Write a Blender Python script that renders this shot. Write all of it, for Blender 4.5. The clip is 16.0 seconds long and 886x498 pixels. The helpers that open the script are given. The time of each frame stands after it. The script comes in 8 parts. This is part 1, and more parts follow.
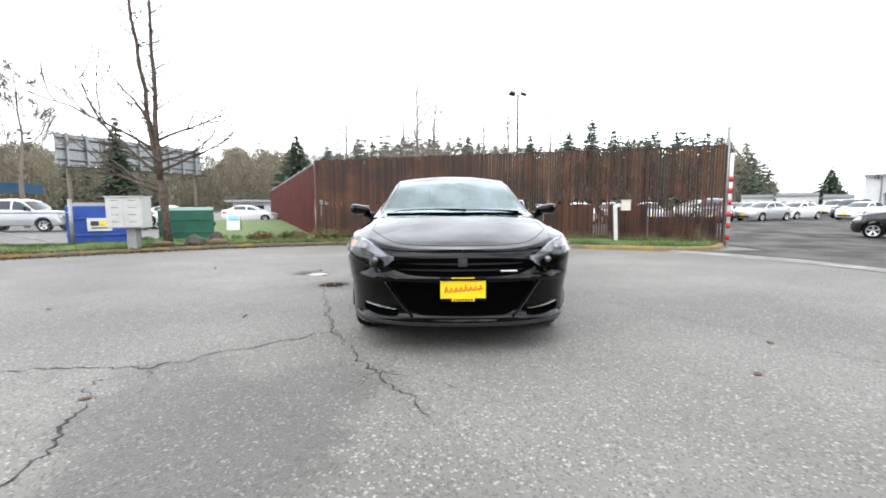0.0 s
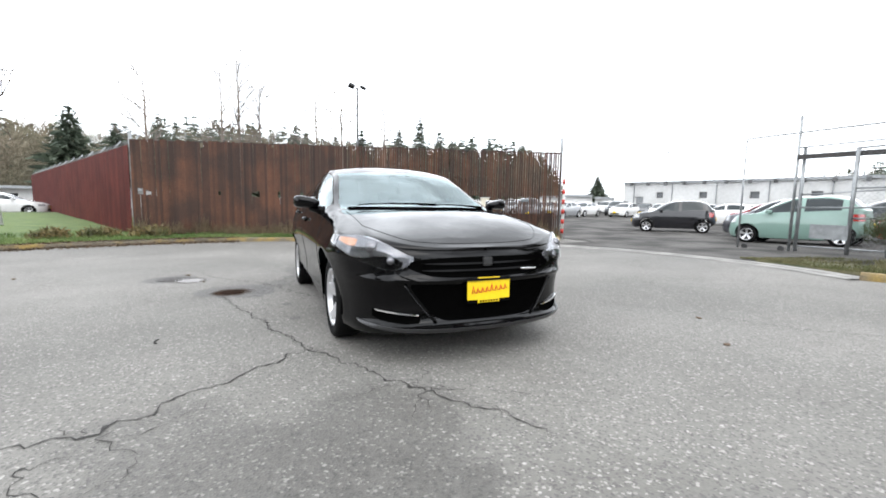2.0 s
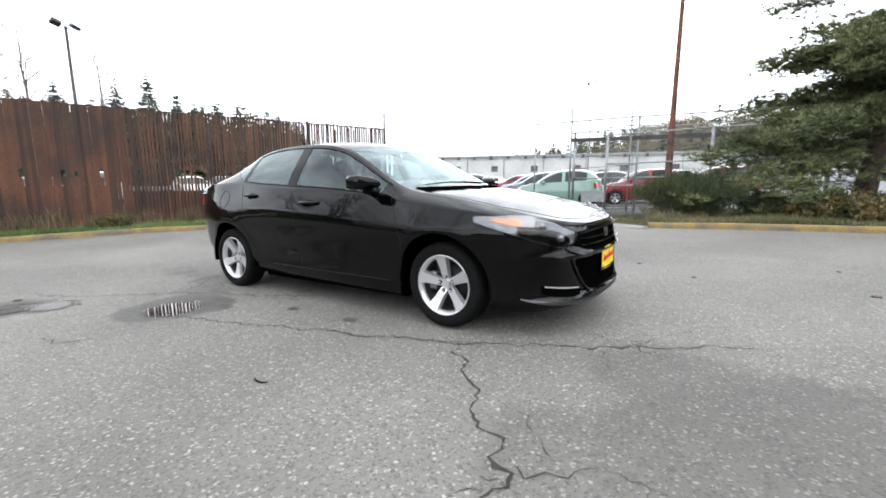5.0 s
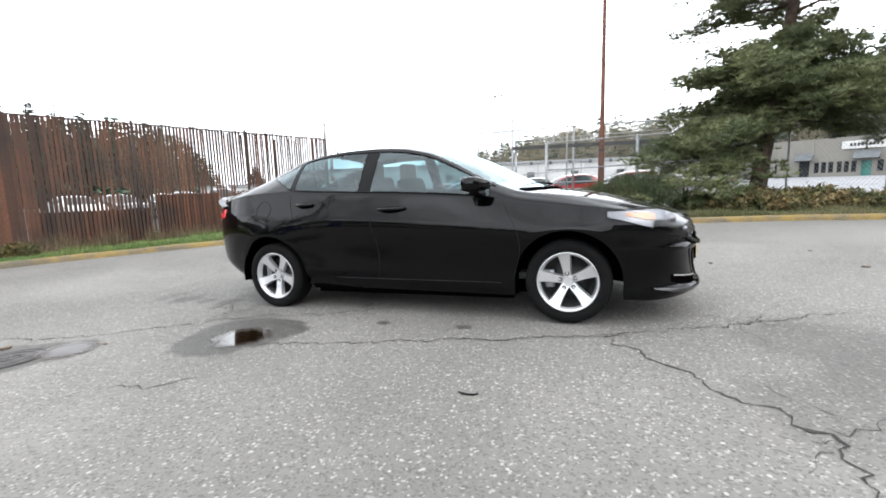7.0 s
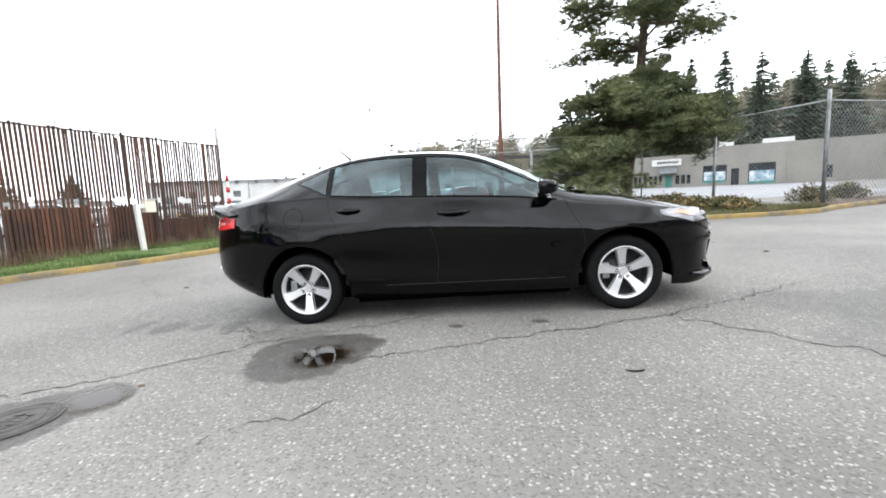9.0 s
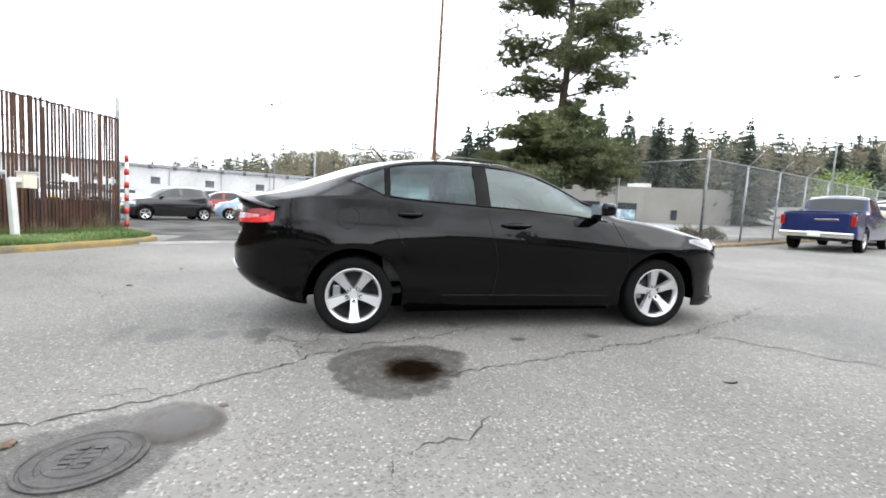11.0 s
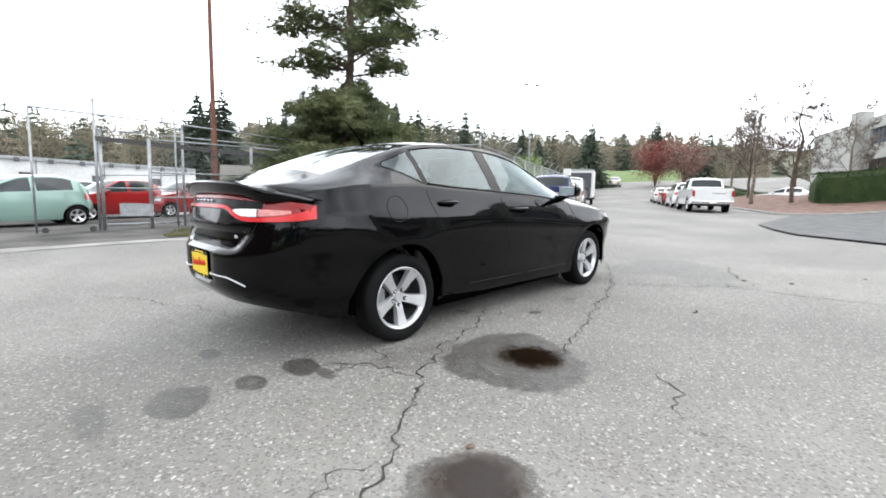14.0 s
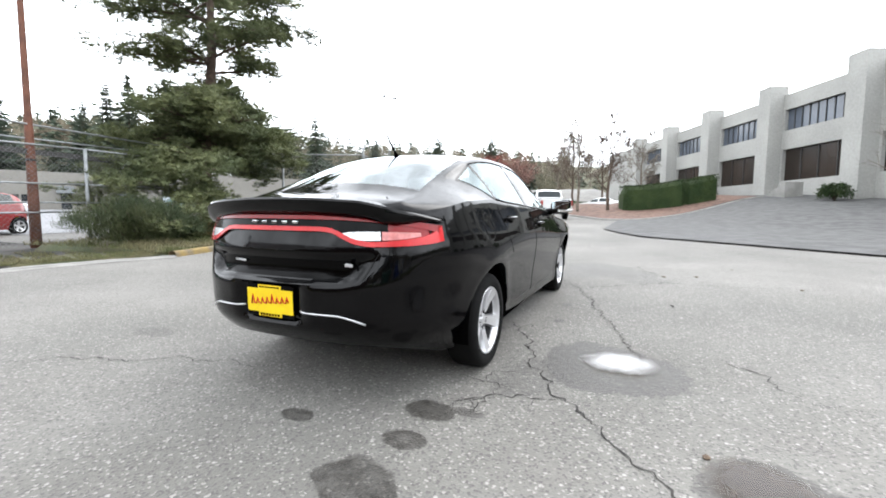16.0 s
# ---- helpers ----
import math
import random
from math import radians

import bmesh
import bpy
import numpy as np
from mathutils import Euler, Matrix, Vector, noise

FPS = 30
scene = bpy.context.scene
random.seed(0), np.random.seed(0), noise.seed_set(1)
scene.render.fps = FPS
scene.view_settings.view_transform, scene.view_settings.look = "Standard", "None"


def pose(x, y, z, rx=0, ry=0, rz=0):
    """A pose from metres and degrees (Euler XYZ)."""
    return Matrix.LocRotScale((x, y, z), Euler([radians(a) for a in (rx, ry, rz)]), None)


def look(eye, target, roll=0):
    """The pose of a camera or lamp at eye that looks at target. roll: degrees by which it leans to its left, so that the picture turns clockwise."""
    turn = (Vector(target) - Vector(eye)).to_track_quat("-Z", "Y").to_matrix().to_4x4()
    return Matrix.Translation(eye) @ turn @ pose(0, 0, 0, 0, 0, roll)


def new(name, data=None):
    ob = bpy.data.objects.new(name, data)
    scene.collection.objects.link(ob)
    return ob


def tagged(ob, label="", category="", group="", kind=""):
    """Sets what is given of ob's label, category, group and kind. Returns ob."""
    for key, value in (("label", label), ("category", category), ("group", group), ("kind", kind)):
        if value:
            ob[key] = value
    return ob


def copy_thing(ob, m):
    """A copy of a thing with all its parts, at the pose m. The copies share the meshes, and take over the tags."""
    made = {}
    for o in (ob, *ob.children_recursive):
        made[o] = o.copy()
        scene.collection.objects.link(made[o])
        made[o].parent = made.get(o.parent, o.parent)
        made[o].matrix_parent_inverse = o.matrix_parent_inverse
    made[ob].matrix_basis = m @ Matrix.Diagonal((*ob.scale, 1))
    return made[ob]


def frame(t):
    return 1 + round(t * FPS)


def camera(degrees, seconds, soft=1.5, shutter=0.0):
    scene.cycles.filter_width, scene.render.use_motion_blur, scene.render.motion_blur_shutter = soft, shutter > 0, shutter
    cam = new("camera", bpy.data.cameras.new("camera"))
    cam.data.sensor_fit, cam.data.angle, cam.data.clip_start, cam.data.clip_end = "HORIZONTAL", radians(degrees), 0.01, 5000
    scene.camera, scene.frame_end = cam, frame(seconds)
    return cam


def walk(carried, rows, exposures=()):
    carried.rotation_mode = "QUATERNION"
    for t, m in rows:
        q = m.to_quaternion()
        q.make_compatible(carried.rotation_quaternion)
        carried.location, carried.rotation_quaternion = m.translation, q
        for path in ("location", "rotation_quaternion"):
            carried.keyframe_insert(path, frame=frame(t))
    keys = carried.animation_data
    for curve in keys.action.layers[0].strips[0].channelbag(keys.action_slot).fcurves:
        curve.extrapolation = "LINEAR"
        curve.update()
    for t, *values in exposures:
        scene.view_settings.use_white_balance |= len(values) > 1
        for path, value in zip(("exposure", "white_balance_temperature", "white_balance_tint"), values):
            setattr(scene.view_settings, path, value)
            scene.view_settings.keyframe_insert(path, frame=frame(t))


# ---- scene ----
cam = camera(91.8, 16.0, soft=1.8)
METRES, EYE, TILT, LEAN, TURN = 12.37, 1.0, 0.0, 0.0, 0.0
ROWS = [
    (0.0, 0.0, 0.0065, 0.0, -0.02, -5.88, 0.22),
    (0.5, -0.0185, 0.0154, 0.0012, -3.69, -4.02, 0.59),
    (1.0, -0.042, 0.0214, 0.001, -7.23, -2.81, 0.72),
    (1.5, -0.0703, 0.0297, -0.0003, -15.88, -4.74, -0.17),
    (2.0, -0.0986, 0.0473, -0.0013, -22.8, -6.37, -1.03),
    (2.5, -0.1301, 0.0646, -0.0007, -30.86, -4.19, 0.38),
    (3.0, -0.1591, 0.0849, -0.002, -34.68, -6.17, 0.8),
    (3.5, -0.188, 0.1057, -0.0007, -38.26, -6.53, -0.66),
    (4.0, -0.2172, 0.1262, -0.0007, -43.87, -7.76, -1.01),
    (6.5, -0.2959, 0.2602, -0.004, -65.11, -8.43, 1.85),
    (7.0, -0.3139, 0.2868, -0.0053, -67.31, -8.04, 1.67),
    (7.5, -0.3274, 0.3169, -0.0054, -70.84, -8.93, 1.12),
    (8.0, -0.3428, 0.348, -0.0061, -76.27, -8.9, 2.29),
    (8.5, -0.348, 0.3807, -0.0076, -79.19, -8.63, 3.2),
    (9.0, -0.3507, 0.4118, -0.0073, -85.27, -6.93, 2.17),
    (11.5, -0.3331, 0.5577, -0.0118, -106.34, -5.03, -3.52),
    (12.0, -0.3236, 0.5877, -0.0125, -114.51, -4.67, -2.45),
    (12.5, -0.3092, 0.6139, -0.0135, -117.91, -4.22, -1.58),
    (13.0, -0.2914, 0.6384, -0.0129, -121.68, -4.62, -2.41),
    (13.5, -0.2731, 0.663, -0.0122, -128.47, -4.47, -1.7),
    (14.0, -0.2495, 0.6832, -0.0143, -133.81, -6.25, -1.34),
    (14.5, -0.2245, 0.7044, -0.0137, -136.71, -5.27, -0.82),
    (15.0, -0.1993, 0.7227, -0.0128, -142.42, -3.96, -0.34),
    (15.5, -0.169, 0.7346, -0.0124, -147.95, -4.06, -0.83),
    (16.0, -0.1387, 0.7487, -0.0126, -154.32, -4.61, -0.51),
]
walk(cam, [(t, pose(0, 0, EYE, TILT, LEAN, TURN) @ pose(METRES * x, METRES * y, METRES * z, 90 + pitch, roll, yaw)) for t, x, y, z, yaw, pitch, roll in ROWS],
     exposures=[(0.0, 0.02), (2.5, -0.02), (3.5, -0.2), (4.2, -0.16), (6.5, 0.08), (9.0, 0.17), (13.0, 0.15), (14.0, 0.14), (14.6, 0.29), (15.2, 0.27), (16.0, 0.25)])

# ---- light ----
world = bpy.data.worlds.new("overcast_sky")
scene.world = world
world.use_nodes = True
wn = world.node_tree.nodes
wl = world.node_tree.links
wbg = wn["Background"]
wsky = wn.new("ShaderNodeTexSky")
wsky.sky_type = "NISHITA"
wsky.sun_disc = False
wsky.sun_elevation, wsky.sun_rotation = radians(48), radians(200)
wsky.air_density, wsky.dust_density = 1.0, 4.0
wgrey = wn.new("ShaderNodeMix")
wgrey.data_type = "RGBA"
wgrey.inputs[0].default_value = 0.93
wl.new(wsky.outputs[0], wgrey.inputs[6])
wgrey.inputs[7].default_value = (14.2, 14.85, 15.75, 1)
wcoord = wn.new("ShaderNodeTexCoord")
wcloud = wn.new("ShaderNodeTexNoise")
wcloud.inputs["Scale"].default_value, wcloud.inputs["Detail"].default_value, wcloud.inputs["Roughness"].default_value = 2.6, 6, 0.6
wl.new(wcoord.outputs["Generated"], wcloud.inputs["Vector"])
wrange = wn.new("ShaderNodeMapRange")
for i, v in enumerate((0.36, 0.64, 0.55, 1.45)):
    wrange.inputs[i + 1].default_value = v
wl.new(wcloud.outputs[0], wrange.inputs[0])
wmul = wn.new("ShaderNodeMix")
wmul.data_type, wmul.blend_type = "RGBA", "MULTIPLY"
wmul.inputs[0].default_value = 1.0
wl.new(wgrey.outputs[2], wmul.inputs[6])
wl.new(wrange.outputs[0], wmul.inputs[7])
wl.new(wmul.outputs[2], wbg.inputs[0])
wbg.inputs[1].default_value = 0.23
sun = new("sun", bpy.data.lights.new("sun", "SUN"))
sun.data.energy, sun.data.angle, sun.data.color = 0.9, radians(40), (1.0, 0.97, 0.93)
sun.matrix_world = look((-10, -22, 30), (0, 0, 0))
scene.view_settings.exposure = 0.0


# ---- materials ----
def mat(name, color, rough=0.6, metal=0.0, vary=0.15, scale=3.0, fine=60.0, bump=0.0, coat=0.0, second=None, spec=0.5, island=0.0, rand=0.0):
    """Principled material with variation at two scales, optional bump, coat and a second colour in large blotches."""
    m = bpy.data.materials.new(name)
    m.use_nodes = True
    nt = m.node_tree
    b = nt.nodes["Principled BSDF"]
    b.inputs["Roughness"].default_value = rough
    b.inputs["Metallic"].default_value = metal
    b.inputs["Coat Weight"].default_value = coat
    b.inputs["Coat Roughness"].default_value = 0.02
    b.inputs["Specular IOR Level"].default_value = spec
    tc = nt.nodes.new("ShaderNodeTexCoord")
    if vary <= 0 and bump <= 0:
        b.inputs["Base Color"].default_value = (*color, 1)
        return m
    n1 = nt.nodes.new("ShaderNodeTexNoise")
    n1.inputs["Scale"].default_value, n1.inputs["Detail"].default_value = scale, 6
    n2 = nt.nodes.new("ShaderNodeTexNoise")
    n2.inputs["Scale"].default_value, n2.inputs["Detail"].default_value = fine, 3
    nt.links.new(tc.outputs["Object"], n1.inputs["Vector"])
    nt.links.new(tc.outputs["Object"], n2.inputs["Vector"])
    mix = nt.nodes.new("ShaderNodeMix")
    mix.data_type = "RGBA"
    hi = second if second else tuple(min(1, c * (1 + vary)) for c in color)
    lo = color if second else tuple(c * (1 - vary) for c in color)
    mix.inputs[6].default_value, mix.inputs[7].default_value = (*lo, 1), (*hi, 1)
    ramp = nt.nodes.new("ShaderNodeMapRange")
    ramp.inputs[1].default_value, ramp.inputs[2].default_value = 0.38, 0.62
    nt.links.new(n1.outputs[0], ramp.inputs[0])
    nt.links.new(ramp.outputs[0], mix.inputs[0])
    mul = nt.nodes.new("ShaderNodeMix")
    mul.data_type, mul.blend_type = "RGBA", "MULTIPLY"
    mul.inputs[0].default_value = 1.0
    r2 = nt.nodes.new("ShaderNodeMapRange")
    r2.inputs[1].default_value, r2.inputs[2].default_value = 0.3, 0.7
    r2.inputs[3].default_value, r2.inputs[4].default_value = 1 - vary, 1 + vary * 0.6
    nt.links.new(n2.outputs[0], r2.inputs[0])
    nt.links.new(mix.outputs[2], mul.inputs[6])
    nt.links.new(r2.outputs[0], mul.inputs[7])
    out = mul.outputs[2]
    for amount, node, socket in ((island, "ShaderNodeNewGeometry", "Random Per Island"), (rand, "ShaderNodeObjectInfo", "Random")):
        if amount > 0:
            g = nt.nodes.new(node)
            r3 = nt.nodes.new("ShaderNodeMapRange")
            r3.inputs[3].default_value, r3.inputs[4].default_value = 1 - amount, 1 + amount
            nt.links.new(g.outputs[socket], r3.inputs[0])
            m3 = nt.nodes.new("ShaderNodeMix")
            m3.data_type, m3.blend_type = "RGBA", "MULTIPLY"
            m3.inputs[0].default_value = 1.0
            nt.links.new(out, m3.inputs[6])
            nt.links.new(r3.outputs[0], m3.inputs[7])
            out = m3.outputs[2]
    nt.links.new(out, b.inputs["Base Color"])
    if bump > 0:
        bp = nt.nodes.new("ShaderNodeBump")
        bp.inputs["Strength"].default_value, bp.inputs["Distance"].default_value = bump, 0.02
        nt.links.new(n2.outputs[0], bp.inputs["Height"])
        nt.links.new(bp.outputs[0], b.inputs["Normal"])
    return m


def glass_mat(name, tint, ior=1.5, gloss=(1, 1, 1)):
    """Thin tinted glass: clear through, with mirror gloss that grows towards grazing angles."""
    m = bpy.data.materials.new(name)
    m.use_nodes = True
    nt = m.node_tree
    nt.nodes.remove(nt.nodes["Principled BSDF"])
    t = nt.nodes.new("ShaderNodeBsdfTransparent")
    t.inputs[0].default_value = (*tint, 1)
    g = nt.nodes.new("ShaderNodeBsdfGlossy")
    g.inputs["Roughness"].default_value = 0.01
    g.inputs["Color"].default_value = (*gloss, 1)
    lw = nt.nodes.new("ShaderNodeLayerWeight")
    lw.inputs[0].default_value = 0.5
    p5 = nt.nodes.new("ShaderNodeMath")
    p5.operation = "POWER"
    nt.links.new(lw.outputs["Facing"], p5.inputs[0])
    p5.inputs[1].default_value = 5.0
    f = nt.nodes.new("ShaderNodeMapRange")
    f.inputs[3].default_value, f.inputs[4].default_value = ((ior - 1) / (ior + 1)) ** 2, 1.0
    nt.links.new(p5.outputs[0], f.inputs[0])
    x = nt.nodes.new("ShaderNodeMixShader")
    nt.links.new(f.outputs[0], x.inputs[0])
    nt.links.new(t.outputs[0], x.inputs[1])
    nt.links.new(g.outputs[0], x.inputs[2])
    nt.links.new(x.outputs[0], nt.nodes["Material Output"].inputs[0])
    return m


M_GRASS = mat("grass", (0.055, 0.095, 0.02), 0.9, vary=0.35, scale=1.2, fine=25, bump=0.6, second=(0.10, 0.14, 0.035))
M_BLADE = mat("grass_blades", (0.05, 0.10, 0.016), 0.8, vary=0.2, scale=0.8, second=(0.12, 0.16, 0.045), island=0.35)
M_KERB = mat("kerb_worn_yellow", (0.12, 0.10, 0.07), 0.85, vary=0.25, scale=2.5, fine=40, bump=0.4, second=(0.23, 0.158, 0.048))
M_CONC = mat("concrete", (0.24, 0.235, 0.22), 0.85, vary=0.15, scale=1.5, fine=50, bump=0.2)
M_GUTTER = mat("gutter_concrete", (0.21, 0.203, 0.19), 0.85, vary=0.2, scale=1.5, fine=50, bump=0.3)
M_REDWALL = mat("dark_red_slats", (0.062, 0.010, 0.008), 0.75, vary=0.25, scale=1.0, fine=20, second=(0.085, 0.016, 0.012), island=0.3, spec=0.12)
M_GALV = mat("galvanised_steel", (0.27, 0.28, 0.285), 0.5, 0.6, vary=0.15, scale=6, fine=80)
M_WIRE = mat("galvanised_wire", (0.2, 0.205, 0.21), 0.6, 0.3, vary=0.1)
M_DARKBAR = mat("dark_painted_beam", (0.035, 0.032, 0.03), 0.6, vary=0.2, scale=4)
M_POLE = mat("rust_red_pole", (0.12, 0.045, 0.025), 0.75, vary=0.25, scale=3, fine=50, bump=0.2)
M_WHITE = mat("white_paint", (0.55, 0.55, 0.53), 0.5, vary=0.06, scale=3, fine=30)
M_RED = mat("red_paint", (0.4, 0.02, 0.012), 0.45, vary=0.12, scale=5)
M_BLADEDRY = mat("dry_grass_blades", (0.075, 0.085, 0.026), 0.85, vary=0.25, scale=0.8, second=(0.14, 0.12, 0.06), island=0.4)
M_ROUGHGRASS = mat("rough_grass_soil", (0.05, 0.06, 0.024), 0.95, vary=0.35, scale=1.5, fine=25, bump=0.6, second=(0.095, 0.08, 0.04))
M_BARK = mat("bark", (0.075, 0.052, 0.038), 0.95, vary=0.3, scale=8, fine=60, bump=0.6)
M_BARKPALE = mat("pale_bark", (0.15, 0.125, 0.10), 0.95, vary=0.3, scale=8, fine=60, bump=0.5)
M_NEEDLE = mat("pine_needles", (0.058, 0.076, 0.027), 0.7, vary=0.25, scale=0.7, second=(0.135, 0.15, 0.06), island=0.35)
M_FIR = mat("fir_needles", (0.042, 0.06, 0.04), 0.8, vary=0.25, scale=0.1, second=(0.07, 0.088, 0.056), island=0.3)
M_TWIG = mat("bare_twigs", (0.16, 0.13, 0.105), 0.9, vary=0.2, scale=0.2, island=0.25)
M_BROWNWOOD = mat("bare_woodland", (0.20, 0.168, 0.122), 0.95, vary=0.25, scale=0.08, second=(0.16, 0.148, 0.098), island=0.3)
M_REDLEAF = mat("red_blossom", (0.17, 0.042, 0.032), 0.8, vary=0.25, scale=0.6, island=0.3)
M_HEDGE = mat("hedge_leaves", (0.021, 0.038, 0.012), 0.8, vary=0.3, scale=1.0, second=(0.036, 0.055, 0.018), island=0.4, spec=0.2)
M_BUSH = mat("broom_bush", (0.024, 0.040, 0.012), 0.8, vary=0.3, scale=1.0, second=(0.055, 0.066, 0.022), island=0.35)
M_RUBBER = mat("tyre_rubber", (0.0045, 0.0045, 0.0045), 0.8, vary=0.15, scale=10, bump=0.1, spec=0.12)
M_BLACKPLASTIC = mat("black_plastic", (0.004, 0.004, 0.0042), 0.45, vary=0.1, scale=10)
M_ALLOY = mat("silver_alloy", (0.6, 0.6, 0.61), 0.3, 0.7, vary=0.03, scale=10)
M_CHROME = mat("chrome", (0.85, 0.85, 0.86), 0.08, 1.0, vary=0.02)
M_DARKMETAL = mat("dark_metal", (0.05, 0.05, 0.05), 0.6, 0.6, vary=0.2, scale=8)
M_WINDOW = mat("dark_window_glass", (0.02, 0.024, 0.028), 0.05, 0.0, vary=0.05, scale=0.5)
M_BARKDUST = mat("bark_mulch", (0.125, 0.074, 0.055), 0.95, vary=0.35, scale=3, fine=40, bump=0.8)
M_LEAFLITTER = mat("leaf_litter_soil", (0.08, 0.055, 0.037), 0.95, vary=0.4, scale=3, fine=40, bump=0.8, second=(0.12, 0.08, 0.05))


# ---- helpers ----
def mesh_ob(name, verts, faces, material, parent=None, label="", smooth=False, matrix=None):
    me = bpy.data.meshes.new(name)
    me.from_pydata([tuple(v) for v in verts], [], [tuple(f) for f in faces])
    me.update()
    if smooth:
        me.shade_smooth()
    me.materials.append(material)
    ob = new(name, me)
    if parent is not None:
        ob.parent = parent
    if matrix is not None:
        ob.matrix_basis = matrix
    if label:
        ob["label"] = label
    return ob


def part(name, bm, material, parent, label="", smooth=False):
    me = bpy.data.meshes.new(name)
    bm.to_mesh(me)
    bm.free()
    if smooth:
        me.shade_smooth()
    me.materials.append(material)
    ob = new(name, me)
    ob.parent = parent
    if label:
        ob["label"] = label
    return ob


def thing(name, label, category, at=None, group="", kind=""):
    ob = new(name)
    ob.empty_display_size = 0.2
    if at is not None:
        ob.matrix_basis = at
    return tagged(ob, label, category, group, kind)


def add_box(bm, cx, cy, cz, sx, sy, sz, bevel=0.0, rot=None):
    r = bmesh.ops.create_cube(bm, size=1.0)
    vs = r["verts"]
    bmesh.ops.scale(bm, vec=(sx, sy, sz), verts=vs)
    if bevel > 0:
        es = list({e for v in vs for e in v.link_edges})
        g = bmesh.ops.bevel(bm, geom=es, offset=bevel, segments=2, affect="EDGES", profile=0.6)
        vs = list({v for f in g["faces"] for v in f.verts} | {v for v in vs if v.is_valid})
    if rot is not None:
        bmesh.ops.rotate(bm, cent=(0, 0, 0), matrix=rot, verts=vs)
    bmesh.ops.translate(bm, vec=(cx, cy, cz), verts=vs)
    return vs


def box(sx, sy, sz, cx=0, cy=0, cz=0, bevel=0.0, rot=None):
    bm = bmesh.new()
    add_box(bm, cx, cy, cz, sx, sy, sz, bevel, rot)
    return bm


def tube_data(points, radii, sides=8, cap=True):
    """Vertices and faces of a tube along points with the given radii."""
    pts = [Vector(p) for p in points]
    vs, fs = [], []
    n = len(pts)
    up = None
    for i, p in enumerate(pts):
        d = (pts[min(i + 1, n - 1)] - pts[max(i - 1, 0)])
        d = d.normalized() if d.length > 0 else Vector((0, 0, 1))
        if up is None:
            up = d.orthogonal().normalized()
        up = (up - d * up.dot(d))
        up = up.normalized() if up.length > 1e-6 else d.orthogonal().normalized()
        side = d.cross(up)
        r = radii[i] if hasattr(radii, "__len__") else radii
        for k in range(sides):
            a = 2 * math.pi * k / sides
            vs.append(p + (up * math.cos(a) + side * math.sin(a)) * r)
        if i:
            for k in range(sides):
                a0, a1 = (i - 1) * sides + k, (i - 1) * sides + (k + 1) % sides
                fs.append((a0, a1, a1 + sides, a0 + sides))
    if cap:
        fs.append(tuple(range(sides))[::-1])
        fs.append(tuple((n - 1) * sides + k for k in range(sides)))
    return vs, fs


def tubes(name, runs, material, parent=None, sides=8, label="", smooth=True):
    """One mesh out of several tubes: runs of (points, radii)."""
    V, F = [], []
    for pts, r in runs:
        v, f = tube_data(pts, r, sides)
        o = len(V)
        V += v
        F += [tuple(i + o for i in q) for q in f]
    return mesh_ob(name, V, F, material, parent, label, smooth)


def pchip(points):
    """A smooth curve through (x, y) points that never overshoots."""
    xs = np.array([p[0] for p in points], float)
    ys = np.array([p[1] for p in points], float)
    h = np.diff(xs)
    d = np.diff(ys) / h
    m = np.zeros(len(xs))
    for i in range(1, len(xs) - 1):
        if d[i - 1] * d[i] > 0:
            w1, w2 = 2 * h[i] + h[i - 1], h[i] + 2 * h[i - 1]
            m[i] = (w1 + w2) / (w1 / d[i - 1] + w2 / d[i])
    m[0], m[-1] = d[0], d[-1]

    def f(x):
        x = min(max(x, xs[0]), xs[-1])
        i = min(max(int(np.searchsorted(xs, x)) - 1, 0), len(h) - 1)
        t = (x - xs[i]) / h[i]
        return float((1 + 2 * t) * (1 - t) ** 2 * ys[i] + t * (1 - t) ** 2 * h[i] * m[i] + t * t * (3 - 2 * t) * ys[i + 1] + t * t * (t - 1) * h[i] * m[i + 1])
    return f


def soft(v, lo, hi, w=3.0):
    """Clamp with rounded corners."""
    v = lo + w * math.log1p(math.exp(max(min((v - lo) / w, 50), -50))) if v < lo + 40 else v
    return hi - w * math.log1p(math.exp(max(min((hi - v) / w, 50), -50))) if v > hi - 40 else v


def sstep(a, b, v):
    t = min(max((v - a) / (b - a), 0), 1)
    return t * t * (3 - 2 * t)


def gz(x, y):
    """Height of the ground: the lot falls three in a hundred to the north and levels off."""
    z = 0.040 - 0.031 * soft(y, -70, 13) + 0.004 * soft(x, -16, 12)
    # the road climbs further off to the south
    if y < -34 and x > 0:
        z += 0.095 * (min(-34 - y, 40) - 3 * (1 - math.exp((34 + y) / 3))) * sstep(0, 8, x)
    # the drive rises towards the office building
    if y < 0 and x < 1:
        z += min(0.085 * max(0, -y - 13 - 0.35 * (x + 3)), 1.5) * sstep(0, -8, x)
    return z


